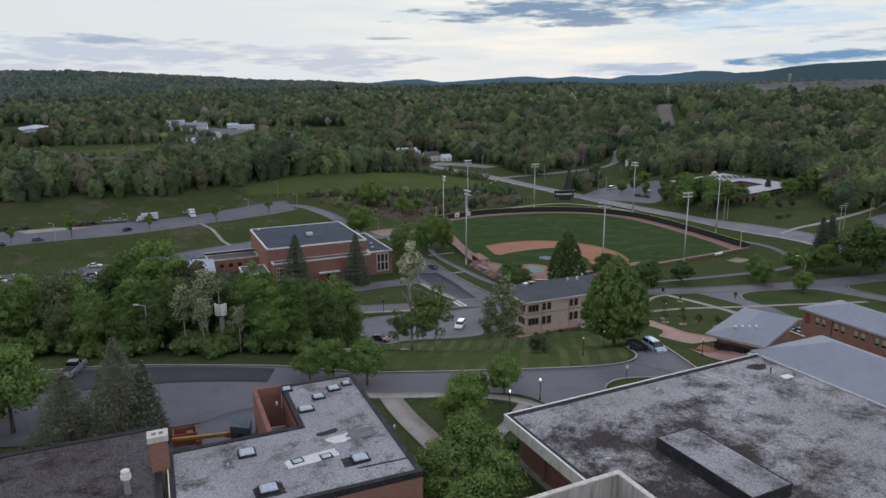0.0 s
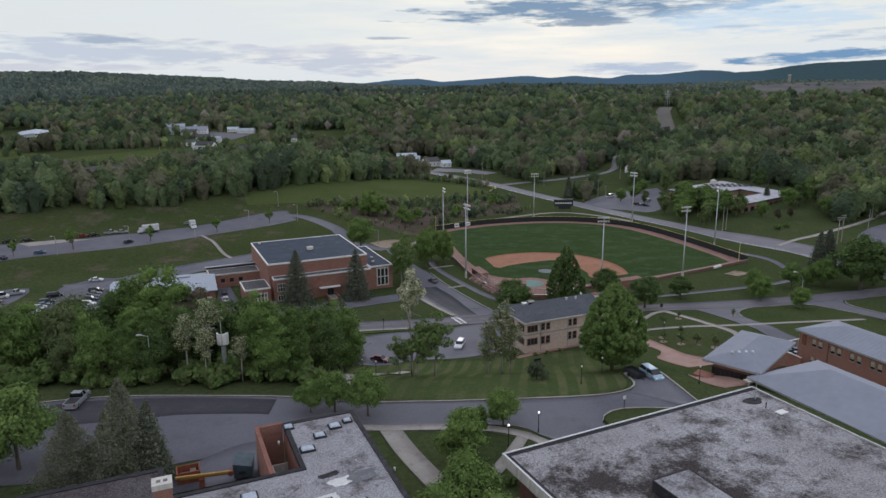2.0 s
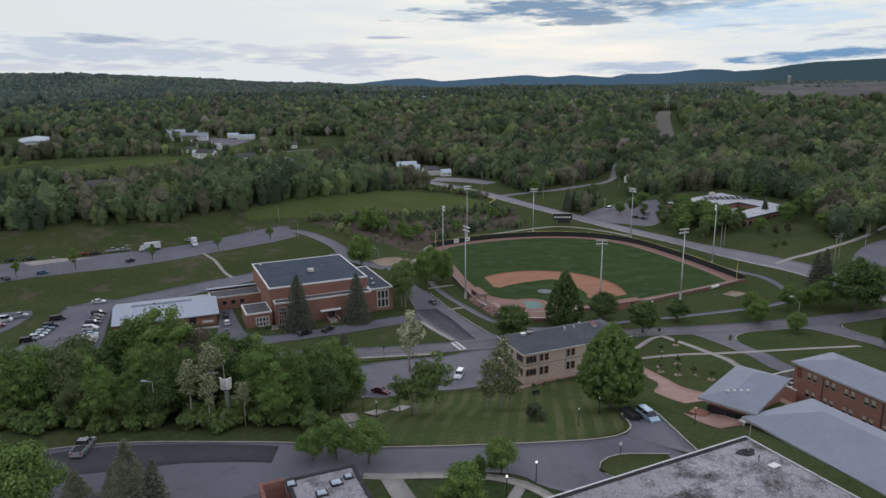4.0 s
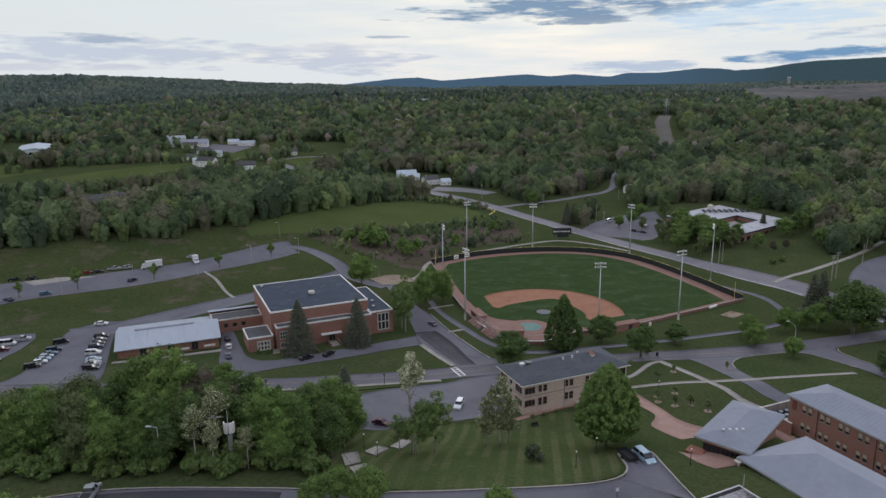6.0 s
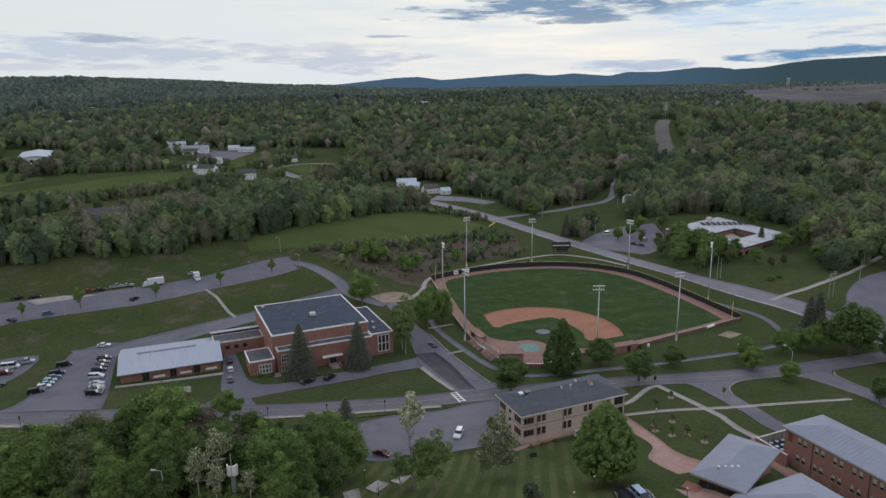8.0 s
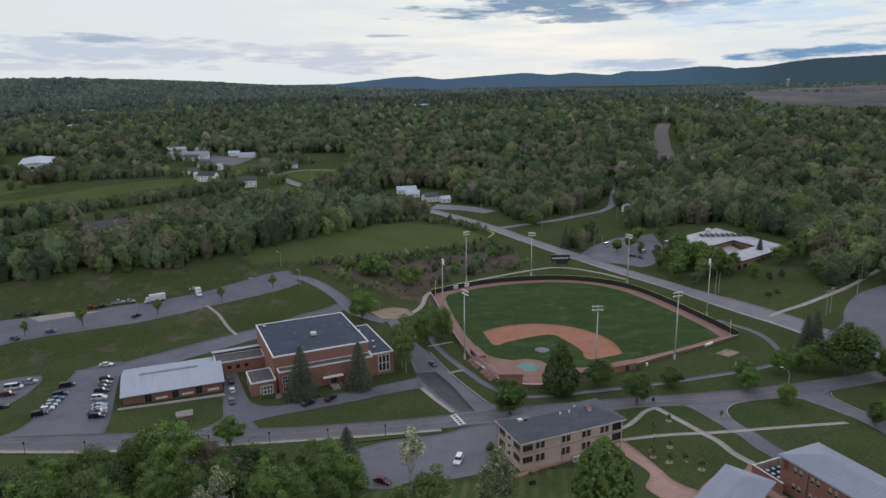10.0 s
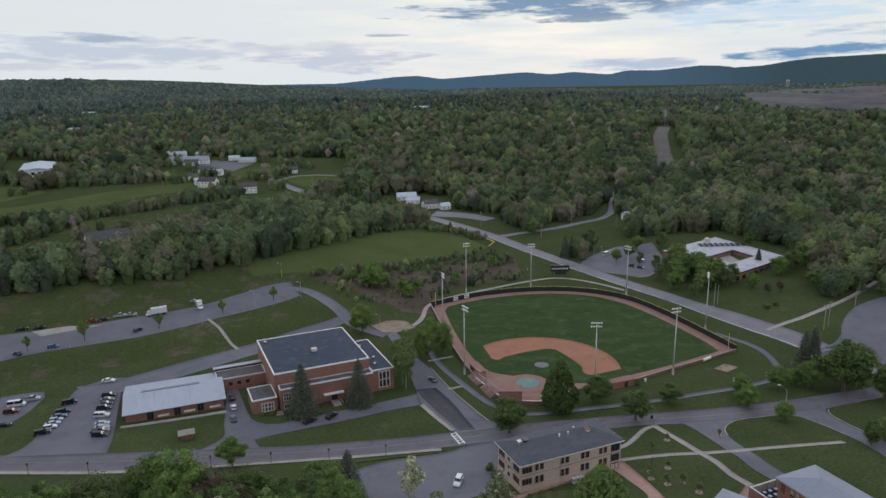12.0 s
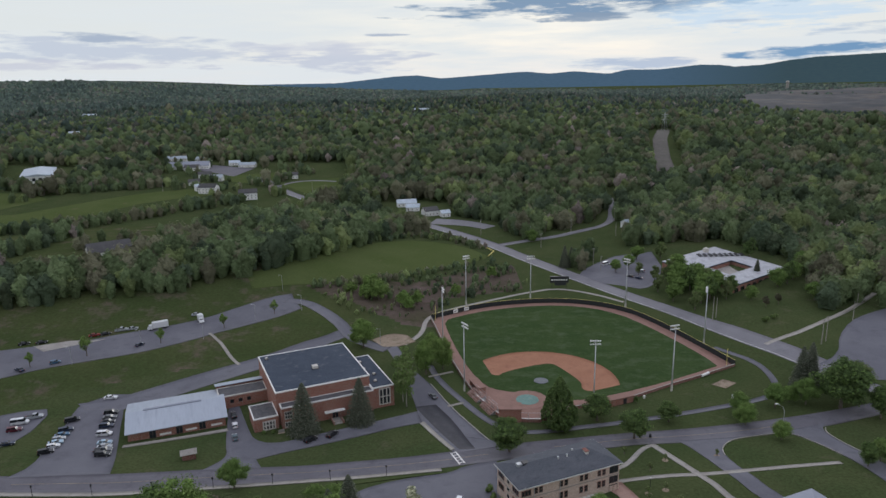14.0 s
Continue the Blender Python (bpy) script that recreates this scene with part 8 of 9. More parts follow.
# ---- woods ----
GLADES = [   # clearings left free of trees: field edges, roads, lots, gardens
    [(-500, 210), (-214, 312), (-191, 321), (-167, 330), (-135, 343), (-117, 354), (-97, 374), (-75, 398), (-58, 440), (-38, 486), (-18, 512), (0, 524), (26, 524), (44, 490), (60, 462), (78, 425), (94, 393),
     (112, 350), (131, 318), (152, 292), (178, 262), (205, 246), (240, 200), (300, 150), (300, -100), (-500, -100)],
    [(84, 395), (92, 428), (121, 466), (150, 455), (191, 458), (212, 386), (186, 334), (166, 300), (138, 286), (120, 330)],
    [(-640, 250), (-300, 352), (-240, 362), (-205, 362), (-178, 384), (-166, 470), (-160, 560), (-120, 600), (-112, 640), (-165, 700), (-205, 730), (-310, 785), (-335, 765), (-408, 712), (-640, 790)],
    [(-400, 965), (-264, 935), (-130, 918), (-104, 794), (-112, 640), (-170, 610), (-210, 622), (-262, 650), (-310, 740), (-345, 850)],
    [(50, 478), (137, 552), (150, 515), (116, 450), (81, 428)],
    [(-60, 668), (5, 660), (14, 590), (50, 552), (46, 520), (26, 505), (-20, 528), (-52, 560)],
    [(150, 254), (172, 290), (203, 312), (250, 300), (250, 240)],
    [(143.9, 341.4), (169.5, 359.8), (192.4, 350.3), (190.6, 322.1), (171.3, 298.7), (140.6, 277.1), (137.5, 304.7)],
    [(141.1, 278.2), (172.9, 301.7), (198.4, 318.7), (223.0, 338.8), (237.4, 352.2), (214.8, 315.7), (184.4, 294.4), (170.4, 274.2), (150.1, 258.1), (141.7, 259.5)],
    [(286, 560), (277, 496), (326, 480), (312, 466), (258, 488)],
    [(222, 712), (256, 700), (336, 1000), (396, 1190), (370, 1198), (300, 1012)],
    [(780, 1700), (960, 1480), (1180, 1640), (1560, 2060), (1780, 2420), (1600, 2640), (1400, 2740), (1130, 2540), (860, 2020)],
    [(-570, 905), (-480, 735), (-415, 745), (-450, 890)],
    [(-660, 1195), (-640, 1120), (-585, 1125), (-592, 1205)], [(-740, 1375), (-715, 1290), (-660, 1250), (-690, 1380)], [(-1100, 2190), (-1060, 2080), (-1020, 2090), (-1050, 2190)],
]
CUT = [(-215, 820), (-190, 768), (-155, 714), (-124, 673), (-70, 596), (-30, 574), (0, 554), (24, 535), (40, 506), (58, 461)]
SIDE = [(72, 496), (107, 532), (138, 560), (150, 590), (160, 640), (172, 690)]


def inside(px_, py_, poly):
    hit = np.zeros(len(px_), bool)
    for (x0, y0), (x1, y1) in zip(poly, poly[1:] + poly[:1]):
        if y0 == y1:
            continue
        hit ^= ((y0 > py_) != (y1 > py_)) & (px_ < (x1 - x0) * (py_ - y0) / (y1 - y0) + x0)
    return hit


def near_line(px_, py_, pts, reach):
    hit = np.zeros(len(px_), bool)
    for (x0, y0), (x1, y1) in zip(pts[:-1], pts[1:]):
        dx, dy = x1 - x0, y1 - y0
        t = np.clip(((px_ - x0) * dx + (py_ - y0) * dy) / (dx * dx + dy * dy), 0, 1)
        hit |= np.hypot(px_ - x0 - t * dx, py_ - y0 - t * dy) < reach
    return hit


def sow(x0, x1, y0, y1, gap, near, far):
    """Places for trees on a shaken grid, between two distances, outside the clearings."""
    gxx, gyy = np.meshgrid(np.arange(x0, x1, gap), np.arange(y0, y1, gap))
    px_ = gxx.ravel() + rng.uniform(-0.45, 0.45, gxx.size) * gap
    py_ = gyy.ravel() + rng.uniform(-0.45, 0.45, gxx.size) * gap
    d, az = np.hypot(px_, py_), np.abs(np.degrees(np.arctan2(px_, py_)))
    ok = (d >= near) & (d < far) & (az < 37.5)
    for poly in GLADES:
        ok &= ~inside(px_, py_, poly)
    ok &= ~near_line(px_, py_, CUT, 13) & ~near_line(px_, py_, SIDE, 6)
    return px_[ok], py_[ok]


def drift(px_, py_, scale, seed):
    """A slow wave over the land, -1 to 1, that groups like trees into stands."""
    g = np.random.default_rng(seed)
    out = np.zeros(len(px_))
    for i in range(6):
        a, f = g.uniform(0, math.pi), g.uniform(0.6, 1.9) / scale
        out += np.sin((px_ * math.cos(a) + py_ * math.sin(a)) * f * 6.28 + g.uniform(0, 6.28) + 0.8 * np.sin((py_ * math.cos(a) - px_ * math.sin(a)) * f * 3))
    return out / 3.2


def woodland(name, px_, py_, sprays, spray, hmin, hmax, label, rings=3, seg=6, lobes=3, skirt=0.0, rough=0.45, lacy=False):
    """Many crowns in one mesh: each a body with lumps over its top and sides, ruffled by leaf sprays."""
    n = len(px_)
    stand = drift(px_, py_, 120.0, 3)
    h = rng.uniform(hmin, hmax, n) * np.exp(rng.normal(0, 0.16, n)) * (1.0 + 0.14 * drift(px_, py_, 90.0, 8))
    w = h * rng.uniform(0.30, 0.46, n)
    z = land(px_, py_)
    tone = stand * 0.9 + rng.normal(0, 0.75, n)
    kind = np.select([tone < -0.75, tone < 0.45, tone < 1.15], [1, 0, 3], 2)
    kind = np.where(rng.random(n) < 0.010 + 0.04 * (drift(px_, py_, 160.0, 21) > 0.6), 4, kind)
    tint = np.clip(rng.normal(0.5, 0.24, n), 0, 1)
    body = np.stack([px_, py_, z + (0.56 - 0.10 * skirt) * h], 1)
    size = np.stack([w * (0.92 - 0.12 * skirt), w * (0.92 - 0.12 * skirt), h * (0.42 + 0.09 * skirt)], 1)
    # the farther a tree, the likelier its colour has blue haze put in
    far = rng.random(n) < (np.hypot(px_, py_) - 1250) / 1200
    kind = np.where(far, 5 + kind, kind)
    pa = np.linspace(0.12, math.pi - 0.25, rings + 1)
    pb = np.linspace(0, 2 * math.pi, seg, endpoint=False)
    girth = np.where(pa > math.pi / 2, np.sin(pa) ** (1 - 0.75 * skirt), np.sin(pa))
    base = np.stack([np.outer(girth, np.cos(pb)), np.outer(girth, np.sin(pb)), np.outer(np.cos(pa), np.ones(seg))], 2).reshape(-1, 3)
    q0 = (np.arange(rings)[:, None] * seg + np.arange(seg)[None])
    q1 = (np.arange(rings)[:, None] * seg + (np.arange(seg)[None] + 1) % seg)
    f0 = np.concatenate([np.stack([q0, q0 + seg, q1 + seg, q1], 2).reshape(-1, 4), [[0, 1, 2, seg - 1]] if seg == 5 else [[0, 1, 2, 3], [3, 4, 5, 0]]])
    V, F, I, T = [], [], [], []
    k = 0
    spin = rng.uniform(0, 2 * math.pi, n)
    for lobe in range(lobes):
        if lobe == 0:
            c, r, out = body, size, None
        else:
            a = spin + 2.4 * lobe + rng.uniform(-0.5, 0.5, n)
            e = np.clip(0.15 - 0.55 * skirt + (1.1 + 0.3 * skirt) * (lobe / lobes) + rng.uniform(-0.3, 0.3, n), -0.6 * skirt, 1.4)
            out = np.stack([np.cos(a) * np.cos(e), np.sin(a) * np.cos(e), np.sin(e)], 1)
            c = body + out * size * rng.uniform(0.52, 0.72, (n, 1))
            q = w * rng.uniform(0.42, 0.58, n)
            r = np.stack([q, q, q * rng.uniform(0.85, 1.1, n)], 1)
        turn = rng.uniform(0, 6.28, n)
        ct, st = np.cos(turn)[:, None], np.sin(turn)[:, None]
        b3 = np.stack([base[None, :, 0] * ct - base[None, :, 1] * st, base[None, :, 0] * st + base[None, :, 1] * ct, np.broadcast_to(base[None, :, 2], (n, len(base)))], 2)
        v = c[:, None] + b3 * r[:, None] * rng.uniform(0.80, 1.06, (n, len(base), 1))
        f = (f0[None] + (np.arange(n) * len(base))[:, None, None]).reshape(-1, 4)
        V.append(v.reshape(-1, 3)), F.append(f + k), I.append(np.repeat(kind, len(f0))), T.append(np.repeat(tint, len(f0)))
        k += n * len(base)
        m = sprays // lobes
        if m:
            d = unit(n * m)
            d[:, 2] = np.where(d[:, 2] < -0.3 - 0.6 * skirt, -d[:, 2], d[:, 2])
            if out is not None:
                d = d + 0.7 * np.repeat(out, m, 0)
                d /= np.linalg.norm(d, axis=1)[:, None]
            p = np.repeat(c, m, 0) + d * np.repeat(r, m, 0) * rng.uniform(0.90 - 0.06 * skirt, 1.10 + 0.10 * skirt, (n * m, 1))
            v, f = leaf_quads(p, d + rough * unit(n * m) + np.array([0, 0, 0.25]), np.repeat(w, m) * spray)
            V.append(v), F.append(f + k), I.append(np.repeat(kind + (10 if lacy else 0), m)), T.append(np.clip(np.repeat(tint, m) + rng.normal(0, 0.08, n * m), 0, 1))
            k += len(v)
    ob = grid_mesh(name, np.concatenate(V), np.concatenate(F), [WOOD_A, WOOD_B, WOOD_C, WOOD_D, WOOD_E, HAZE_A, HAZE_B, HAZE_C, HAZE_D, HAZE_D, SPRAY_A, SPRAY_B, SPRAY_C, SPRAY_D, SPRAY_E], np.concatenate(I), smooth=True)
    ob.data.attributes.new("tone", "FLOAT", "FACE").data.foreach_set("value", np.concatenate(T).astype(np.float32))
    return tagged(ob, label, "woods", kind="stuff")


# a little distant haze is put into the blue of these greens
WOOD_A = foliage("mixed_wood_leaves", (0.052, 0.090, 0.031), (0.066, 0.108, 0.037), (0.082, 0.124, 0.046), big=0.03, lift=1.62, lace=0, island=0.0, stands=True, ruffle=1.6)
WOOD_B = foliage("dark_wood_leaves", (0.034, 0.060, 0.028), (0.044, 0.074, 0.032), (0.058, 0.088, 0.039), big=0.03, lift=1.62, lace=0, island=0.0, stands=True, ruffle=1.6)
WOOD_C = foliage("fresh_wood_leaves", (0.080, 0.128, 0.035), (0.097, 0.146, 0.042), (0.113, 0.158, 0.053), big=0.03, lift=1.62, lace=0, island=0.0, stands=True, ruffle=1.6)
WOOD_D = foliage("olive_wood_leaves", (0.078, 0.098, 0.046), (0.093, 0.110, 0.055), (0.107, 0.118, 0.067), big=0.03, lift=1.62, lace=0, island=0.0, stands=True, ruffle=1.6)
WOOD_E = foliage("pale_budding_twigs", (0.124, 0.128, 0.090), (0.142, 0.142, 0.104), (0.113, 0.114, 0.086), big=0.03, lift=1.62, lace=0, island=0.0, stands=True, ruffle=1.6)

SPRAY_A = foliage("mixed_wood_sprays", (0.052, 0.090, 0.031), (0.066, 0.108, 0.037), (0.082, 0.124, 0.046), big=0.03, lift=1.80, lace=1.9, cover=0.47, island=0.12, stands=True)
SPRAY_B = foliage("dark_wood_sprays", (0.034, 0.060, 0.028), (0.044, 0.074, 0.032), (0.058, 0.088, 0.039), big=0.03, lift=1.80, lace=1.9, cover=0.47, island=0.12, stands=True)
SPRAY_C = foliage("fresh_wood_sprays", (0.080, 0.128, 0.035), (0.097, 0.146, 0.042), (0.113, 0.158, 0.053), big=0.03, lift=1.80, lace=1.9, cover=0.47, island=0.12, stands=True)
SPRAY_D = foliage("olive_wood_sprays", (0.078, 0.098, 0.046), (0.093, 0.110, 0.055), (0.107, 0.118, 0.067), big=0.03, lift=1.80, lace=1.9, cover=0.47, island=0.12, stands=True)
SPRAY_E = foliage("pale_twig_sprays", (0.124, 0.128, 0.090), (0.142, 0.142, 0.104), (0.113, 0.114, 0.086), big=0.03, lift=1.80, lace=1.9, cover=0.47, island=0.12, stands=True)

# far hills: bluish haze is put into the leaf colours themselves
HAZE_A = foliage("hazy_hill_leaves", (0.046, 0.083, 0.053), (0.058, 0.099, 0.057), (0.070, 0.112, 0.068), big=0.01, lift=1.25, lace=0, island=0.0, stands=True, ruffle=0.9, cool=1.2)
HAZE_B = foliage("hazy_dark_leaves", (0.034, 0.061, 0.044), (0.043, 0.074, 0.050), (0.054, 0.086, 0.057), big=0.01, lift=1.25, lace=0, island=0.0, stands=True, ruffle=0.9, cool=1.2)
HAZE_C = foliage("hazy_fresh_leaves", (0.070, 0.118, 0.054), (0.085, 0.134, 0.062), (0.099, 0.147, 0.076), big=0.01, lift=1.25, lace=0, island=0.0, stands=True, ruffle=0.9, cool=1.2)
HAZE_D = foliage("hazy_olive_leaves", (0.069, 0.091, 0.062), (0.080, 0.102, 0.068), (0.093, 0.109, 0.080), big=0.01, lift=1.25, lace=0, island=0.0, stands=True, ruffle=0.9, cool=1.2)

a, b = sow(-420, 420, 250, 640, 6.4, 300, 620)
woodland("hedgerow_woods", a, b, 270, 0.155, 10, 15, "leafy broadleaf wood beyond the campus fields", 2, 6, 6, 1.0, 0.6, True)
a, b = sow(-760, 760, 380, 1060, 8.6, 620, 1050)
woodland("valley_woods", a, b, 32, 0.14, 11, 17, "mixed green woods filling the valley", 2, 5, 5, 0.4, 0.6)
a, b = sow(-1150, 1150, 700, 1760, 12.0, 1050, 1740)
woodland("upland_woods", a, b, 0, 0.22, 13, 19, "mixed green woods on the lower hills", 2, 5, 3)
a, b = sow(-1700, 1700, 1300, 2560, 14.5, 1740, 2540)
ok = ~inside(a, b, [(-150, 1800), (190, 1790), (190, 2010), (-160, 2000)]) & ~inside(a, b, [(1150, 2300), (1330, 2300), (1700, 2900), (1150, 2700)])
woodland("ridge_woods", a[ok], b[ok], 0, 0.55, 12, 18, "mixed green woods on the far ridges", 2, 5, 1)

# hedges and loose trees among the valley fields
hx, hy = [], []
for line, wide in (([(-420, 470), (-330, 502), (-313, 516), (-300, 557), (-278, 591), (-241, 641), (-196, 672)], 9), ([(-330, 380), (-271, 409), (-262, 430), (-262, 477)], 7),
                   ([(-560, 790), (-489, 758), (-428, 715), (-403, 725), (-356, 739), (-307, 771)], 9)):
    for p in resample(line, int(sum(math.dist(u, v) for u, v in zip(line, line[1:])) / 4.5)):
        for k in range(2):
            hx.append(p[0] + rng.uniform(-wide, wide)), hy.append(p[1] + rng.uniform(-wide, wide))
for x, y, r, k in ((-190, 764, 9, 5), (-267, 749, 8, 4), (-420, 702, 10, 5), (-419, 680, 8, 3), (-173, 715, 10, 6), (-183, 804, 12, 6), (-167, 840, 12, 6), (-216, 452, 10, 4), (-182, 425, 8, 4), (-205, 470, 12, 5), (-186, 600, 9, 4), (-230, 690, 8, 3), (-150, 640, 8, 4), (-282, 752, 9, 4), (-240, 745, 7, 3), (-225, 742, 9, 4), (-275, 800, 12, 5), (-300, 840, 12, 5), (-250, 790, 9, 3), (-215, 772, 10, 4), (-340, 860, 14, 6), (-300, 905, 14, 5), (-240, 905, 14, 5), (-190, 870, 16, 6), (-350, 930, 15, 6), (-185, 420, 8, 5), (-225, 425, 8, 3)):
    for i in range(k):
        hx.append(x + rng.uniform(-r, r)), hy.append(y + rng.uniform(-r, r))
woodland("field_hedges", np.array(hx), np.array(hy), 80, 0.16, 8, 12, "loose hedges and trees between valley fields", 2, 6, 5, 1.0, 0.6, True)

# scrub and brush between the hill field and the ball field
gxx, gyy = np.meshgrid(np.arange(-80, 60, 3.0), np.arange(308, 445, 3.0))
bx, by = gxx.ravel() + rng.uniform(-1.8, 1.8, gxx.size), gyy.ravel() + rng.uniform(-1.8, 1.8, gxx.size)
ok = inside(bx, by, [(-72, 360), (-60, 338), (-42, 318), (-24, 316), (-10, 330), (6, 348), (26, 358), (50, 374), (50, 395), (42, 412), (26, 440), (4, 405), (-30, 392)]) & (rng.random(len(bx)) < 0.34 + 0.55 * drift(bx, by, 26.0, 5))
woodland("brush", bx[ok], by[ok], 60, 0.20, 1.5, 4.4, "low mixed brush between the fields", 2, 6, 3, 1.0, 0.6, True)
for x, y, s in ((-37.5, 350, 1.3), (-33, 344, 1.15), (-40, 343, 0.9), (-20, 340, 0.9), (-13, 345, 0.8), (-17, 334, 0.75), (-48, 352, 0.7), (8, 362, 0.7), (30, 395, 0.8)):
    plant("far_bright", x, y, s, x * 3)
for x, y, key, s in ((77, 416, "spruce", 0.8), (82, 420, "spruce", 0.7), (66, 486, "far_maple", 1.1), (128, 330, "far_olive", 0.9), (134, 338, "far_maple", 1.1), (140, 342, "far_dark", 0.9), (122, 345, "far_maple", 1.0), (128, 356, "far_maple", 1.0), (119, 362, "far_olive", 0.9),
                     (160, 322, "far_bronze", 0.5), (168, 326, "far_bronze", 0.5), (188, 330, "far_maple", 1.1), (106, 404, "far_maple", 0.9), (116, 412, "far_maple", 1.0), (126, 430, "far_maple", 1.1), (140, 425, "far_olive", 1.0),
                     (118, 396, "far_olive", 0.7), (136, 372, "far_maple", 1.2), (131, 380, "far_olive", 1.0), (141, 362, "far_maple", 1.15), (146, 352, "far_maple", 1.2), (152, 345, "far_dark", 0.85), (139, 392, "far_maple", 1.2), (147, 351, "far_maple", 1.0), (144, 357, "far_olive", 0.95), (139, 349, "far_maple", 1.25), (141, 366, "far_maple", 1.3), (136, 360, "far_dark", 0.95), (134, 376, "far_maple", 1.2), (129, 366, "far_maple", 1.1), (124, 384, "far_olive", 0.7), (180, 352, "far_maple", 1.2), (187, 356, "far_dark", 1.0), (193, 362, "far_maple", 1.2), (199, 368, "far_olive", 1.0), (205, 376, "far_maple", 1.3), (189, 408, "far_dark", 1.0), (147, 338, "far_olive", 0.8), (158, 334, "far_maple", 0.9), (178, 373, "spruce", 0.55), (150, 300, "shrub", 1.6), (156, 304, "shrub", 1.6)):
    plant(key, x, y, s * (1.12 if 120 < x < 150 and 330 < y < 395 else 1.0), x * 3)

mx, my = [], []
for p in resample([(-62, 452), (-50, 474), (-16, 506), (10, 496), (20, 480), (26, 466)], 44):
    for k in range(3):
        mx.append(p[0] + rng.uniform(-5, 5)), my.append(p[1] + rng.uniform(-3, 5))
for p in resample([(-72, 362), (-45, 371), (-27, 386), (-8, 408), (10, 424)], 40):
    for k in range(2):
        mx.append(p[0] + rng.uniform(-3, 3)), my.append(p[1] + rng.uniform(-4, 1))
woodland("meadow_hedge", np.array(mx), np.array(my), 54, 0.20, 2.4, 4.6, "low dark shrubs along the meadow's edge", 2, 6, 3, 1.0, 0.6, True)
gr = thing("guard_rail", pose(0, 0, 0), "low yellow guard rail beside the highway", "guard rail")
for p, q2 in zip([(16, 497), (26, 482), (36, 458)], [(26, 482), (36, 458), (31, 445)]):
    a3, b3 = Vector((p[0], p[1], ground_at(*p))), Vector((q2[0], q2[1], ground_at(*q2)))
    part("beam", Shape().tube([a3 + Vector((0, 0, 0.9)), b3 + Vector((0, 0, 0.9))], [0.28, 0.28], 6), YELLOW, gr)
    for k in range(5):
        c3 = a3.lerp(b3, k / 5)
        part("post", Shape().tube([c3 - Vector((0, 0, 0.4)), c3 + Vector((0, 0, 0.9))], [0.1, 0.1], 6), YELLOW, gr)

# far forest: one canopy over the hills, lumpy with treetops
radii = [2480.0]
while radii[-1] < 4930:
    radii.append(radii[-1] * 1.0058)
ra = np.array(radii)
ang = np.radians(np.arange(-38, 38.01, 0.12))
RR, AA = np.meshgrid(ra, ang, indexing="ij")
RR = RR * (1 + rng.uniform(-0.0028, 0.0028, RR.shape))
AA = AA + np.radians(rng.uniform(-0.055, 0.055, AA.shape))
fx, fy = RR * np.sin(AA), RR * np.cos(AA)
lump = rng.uniform(0, 1, fx.shape)
lump = (lump + 0.7 * np.roll(lump, 1, 1) + 0.5 * np.roll(lump, 1, 0)) / 2.2
top = land(fx, fy) + 11 - 27 * step(3600, 4800, RR) + (lump - 0.4) * (18.0 + RR * 0.003)
quarry = inside(fx.ravel(), fy.ravel(), [(1080, 2300), (1640, 2100), (1760, 2420), (1640, 2640), (1400, 2700), (1180, 2560)]).reshape(fx.shape)
farm = inside(fx.ravel(), fy.ravel(), [(-120, 1850), (160, 1850), (170, 2000), (-130, 1990)]).reshape(fx.shape)
top = np.where(quarry | farm, land(fx, fy) + 1.5, top)
top = np.where(RR < 2512, land(fx, fy) - 3.0, top)
m, n = fx.shape
idx = np.arange(m * n).reshape(m, n)
FF = np.stack([idx[:-1, :-1], idx[:-1, 1:], idx[1:, 1:], idx[1:, :-1]], 2).reshape(-1, 4)
cx, cy = fx.ravel()[FF[:, 0]], fy.ravel()[FF[:, 0]]
tone = drift(cx, cy, 420.0, 31) * 0.9 + drift(cx, cy, 110.0, 32) * 0.5 + rng.normal(0, 0.55, len(FF))
pick = np.select([tone < -0.5, tone < 0.7, tone < 1.3], [1, 0, 3], 2)
pick = np.where(quarry.ravel()[FF[:, 0]], 4, np.where(farm.ravel()[FF[:, 0]], 5, pick))
BARE = material("bare_brown_earth", (0.060, 0.052, 0.045), (0.078, 0.066, 0.058), (0.048, 0.052, 0.030), big=0.03, fine=0.3, coords="World", bump=0.0, patch=0.7, speck=0.4)
QUARRY = material("bare_quarry_ground", (0.026, 0.029, 0.034), (0.046, 0.044, 0.046), (0.092, 0.072, 0.056), big=0.004, fine=0.03, patch=0.8, speck=0.5, coords="World", bump=0.0)
canopy = grid_mesh("far_forest", np.stack([fx, fy, top], 2).reshape(-1, 3), FF, [HAZE_A, HAZE_B, HAZE_C, HAZE_D, QUARRY, GRASS], pick)
canopy.data.attributes.new("tone", "FLOAT", "FACE").data.foreach_set("value", rng.random(len(FF)).astype(np.float32))
tagged(canopy, "endless green forest over the far hills", "forest", kind="stuff")

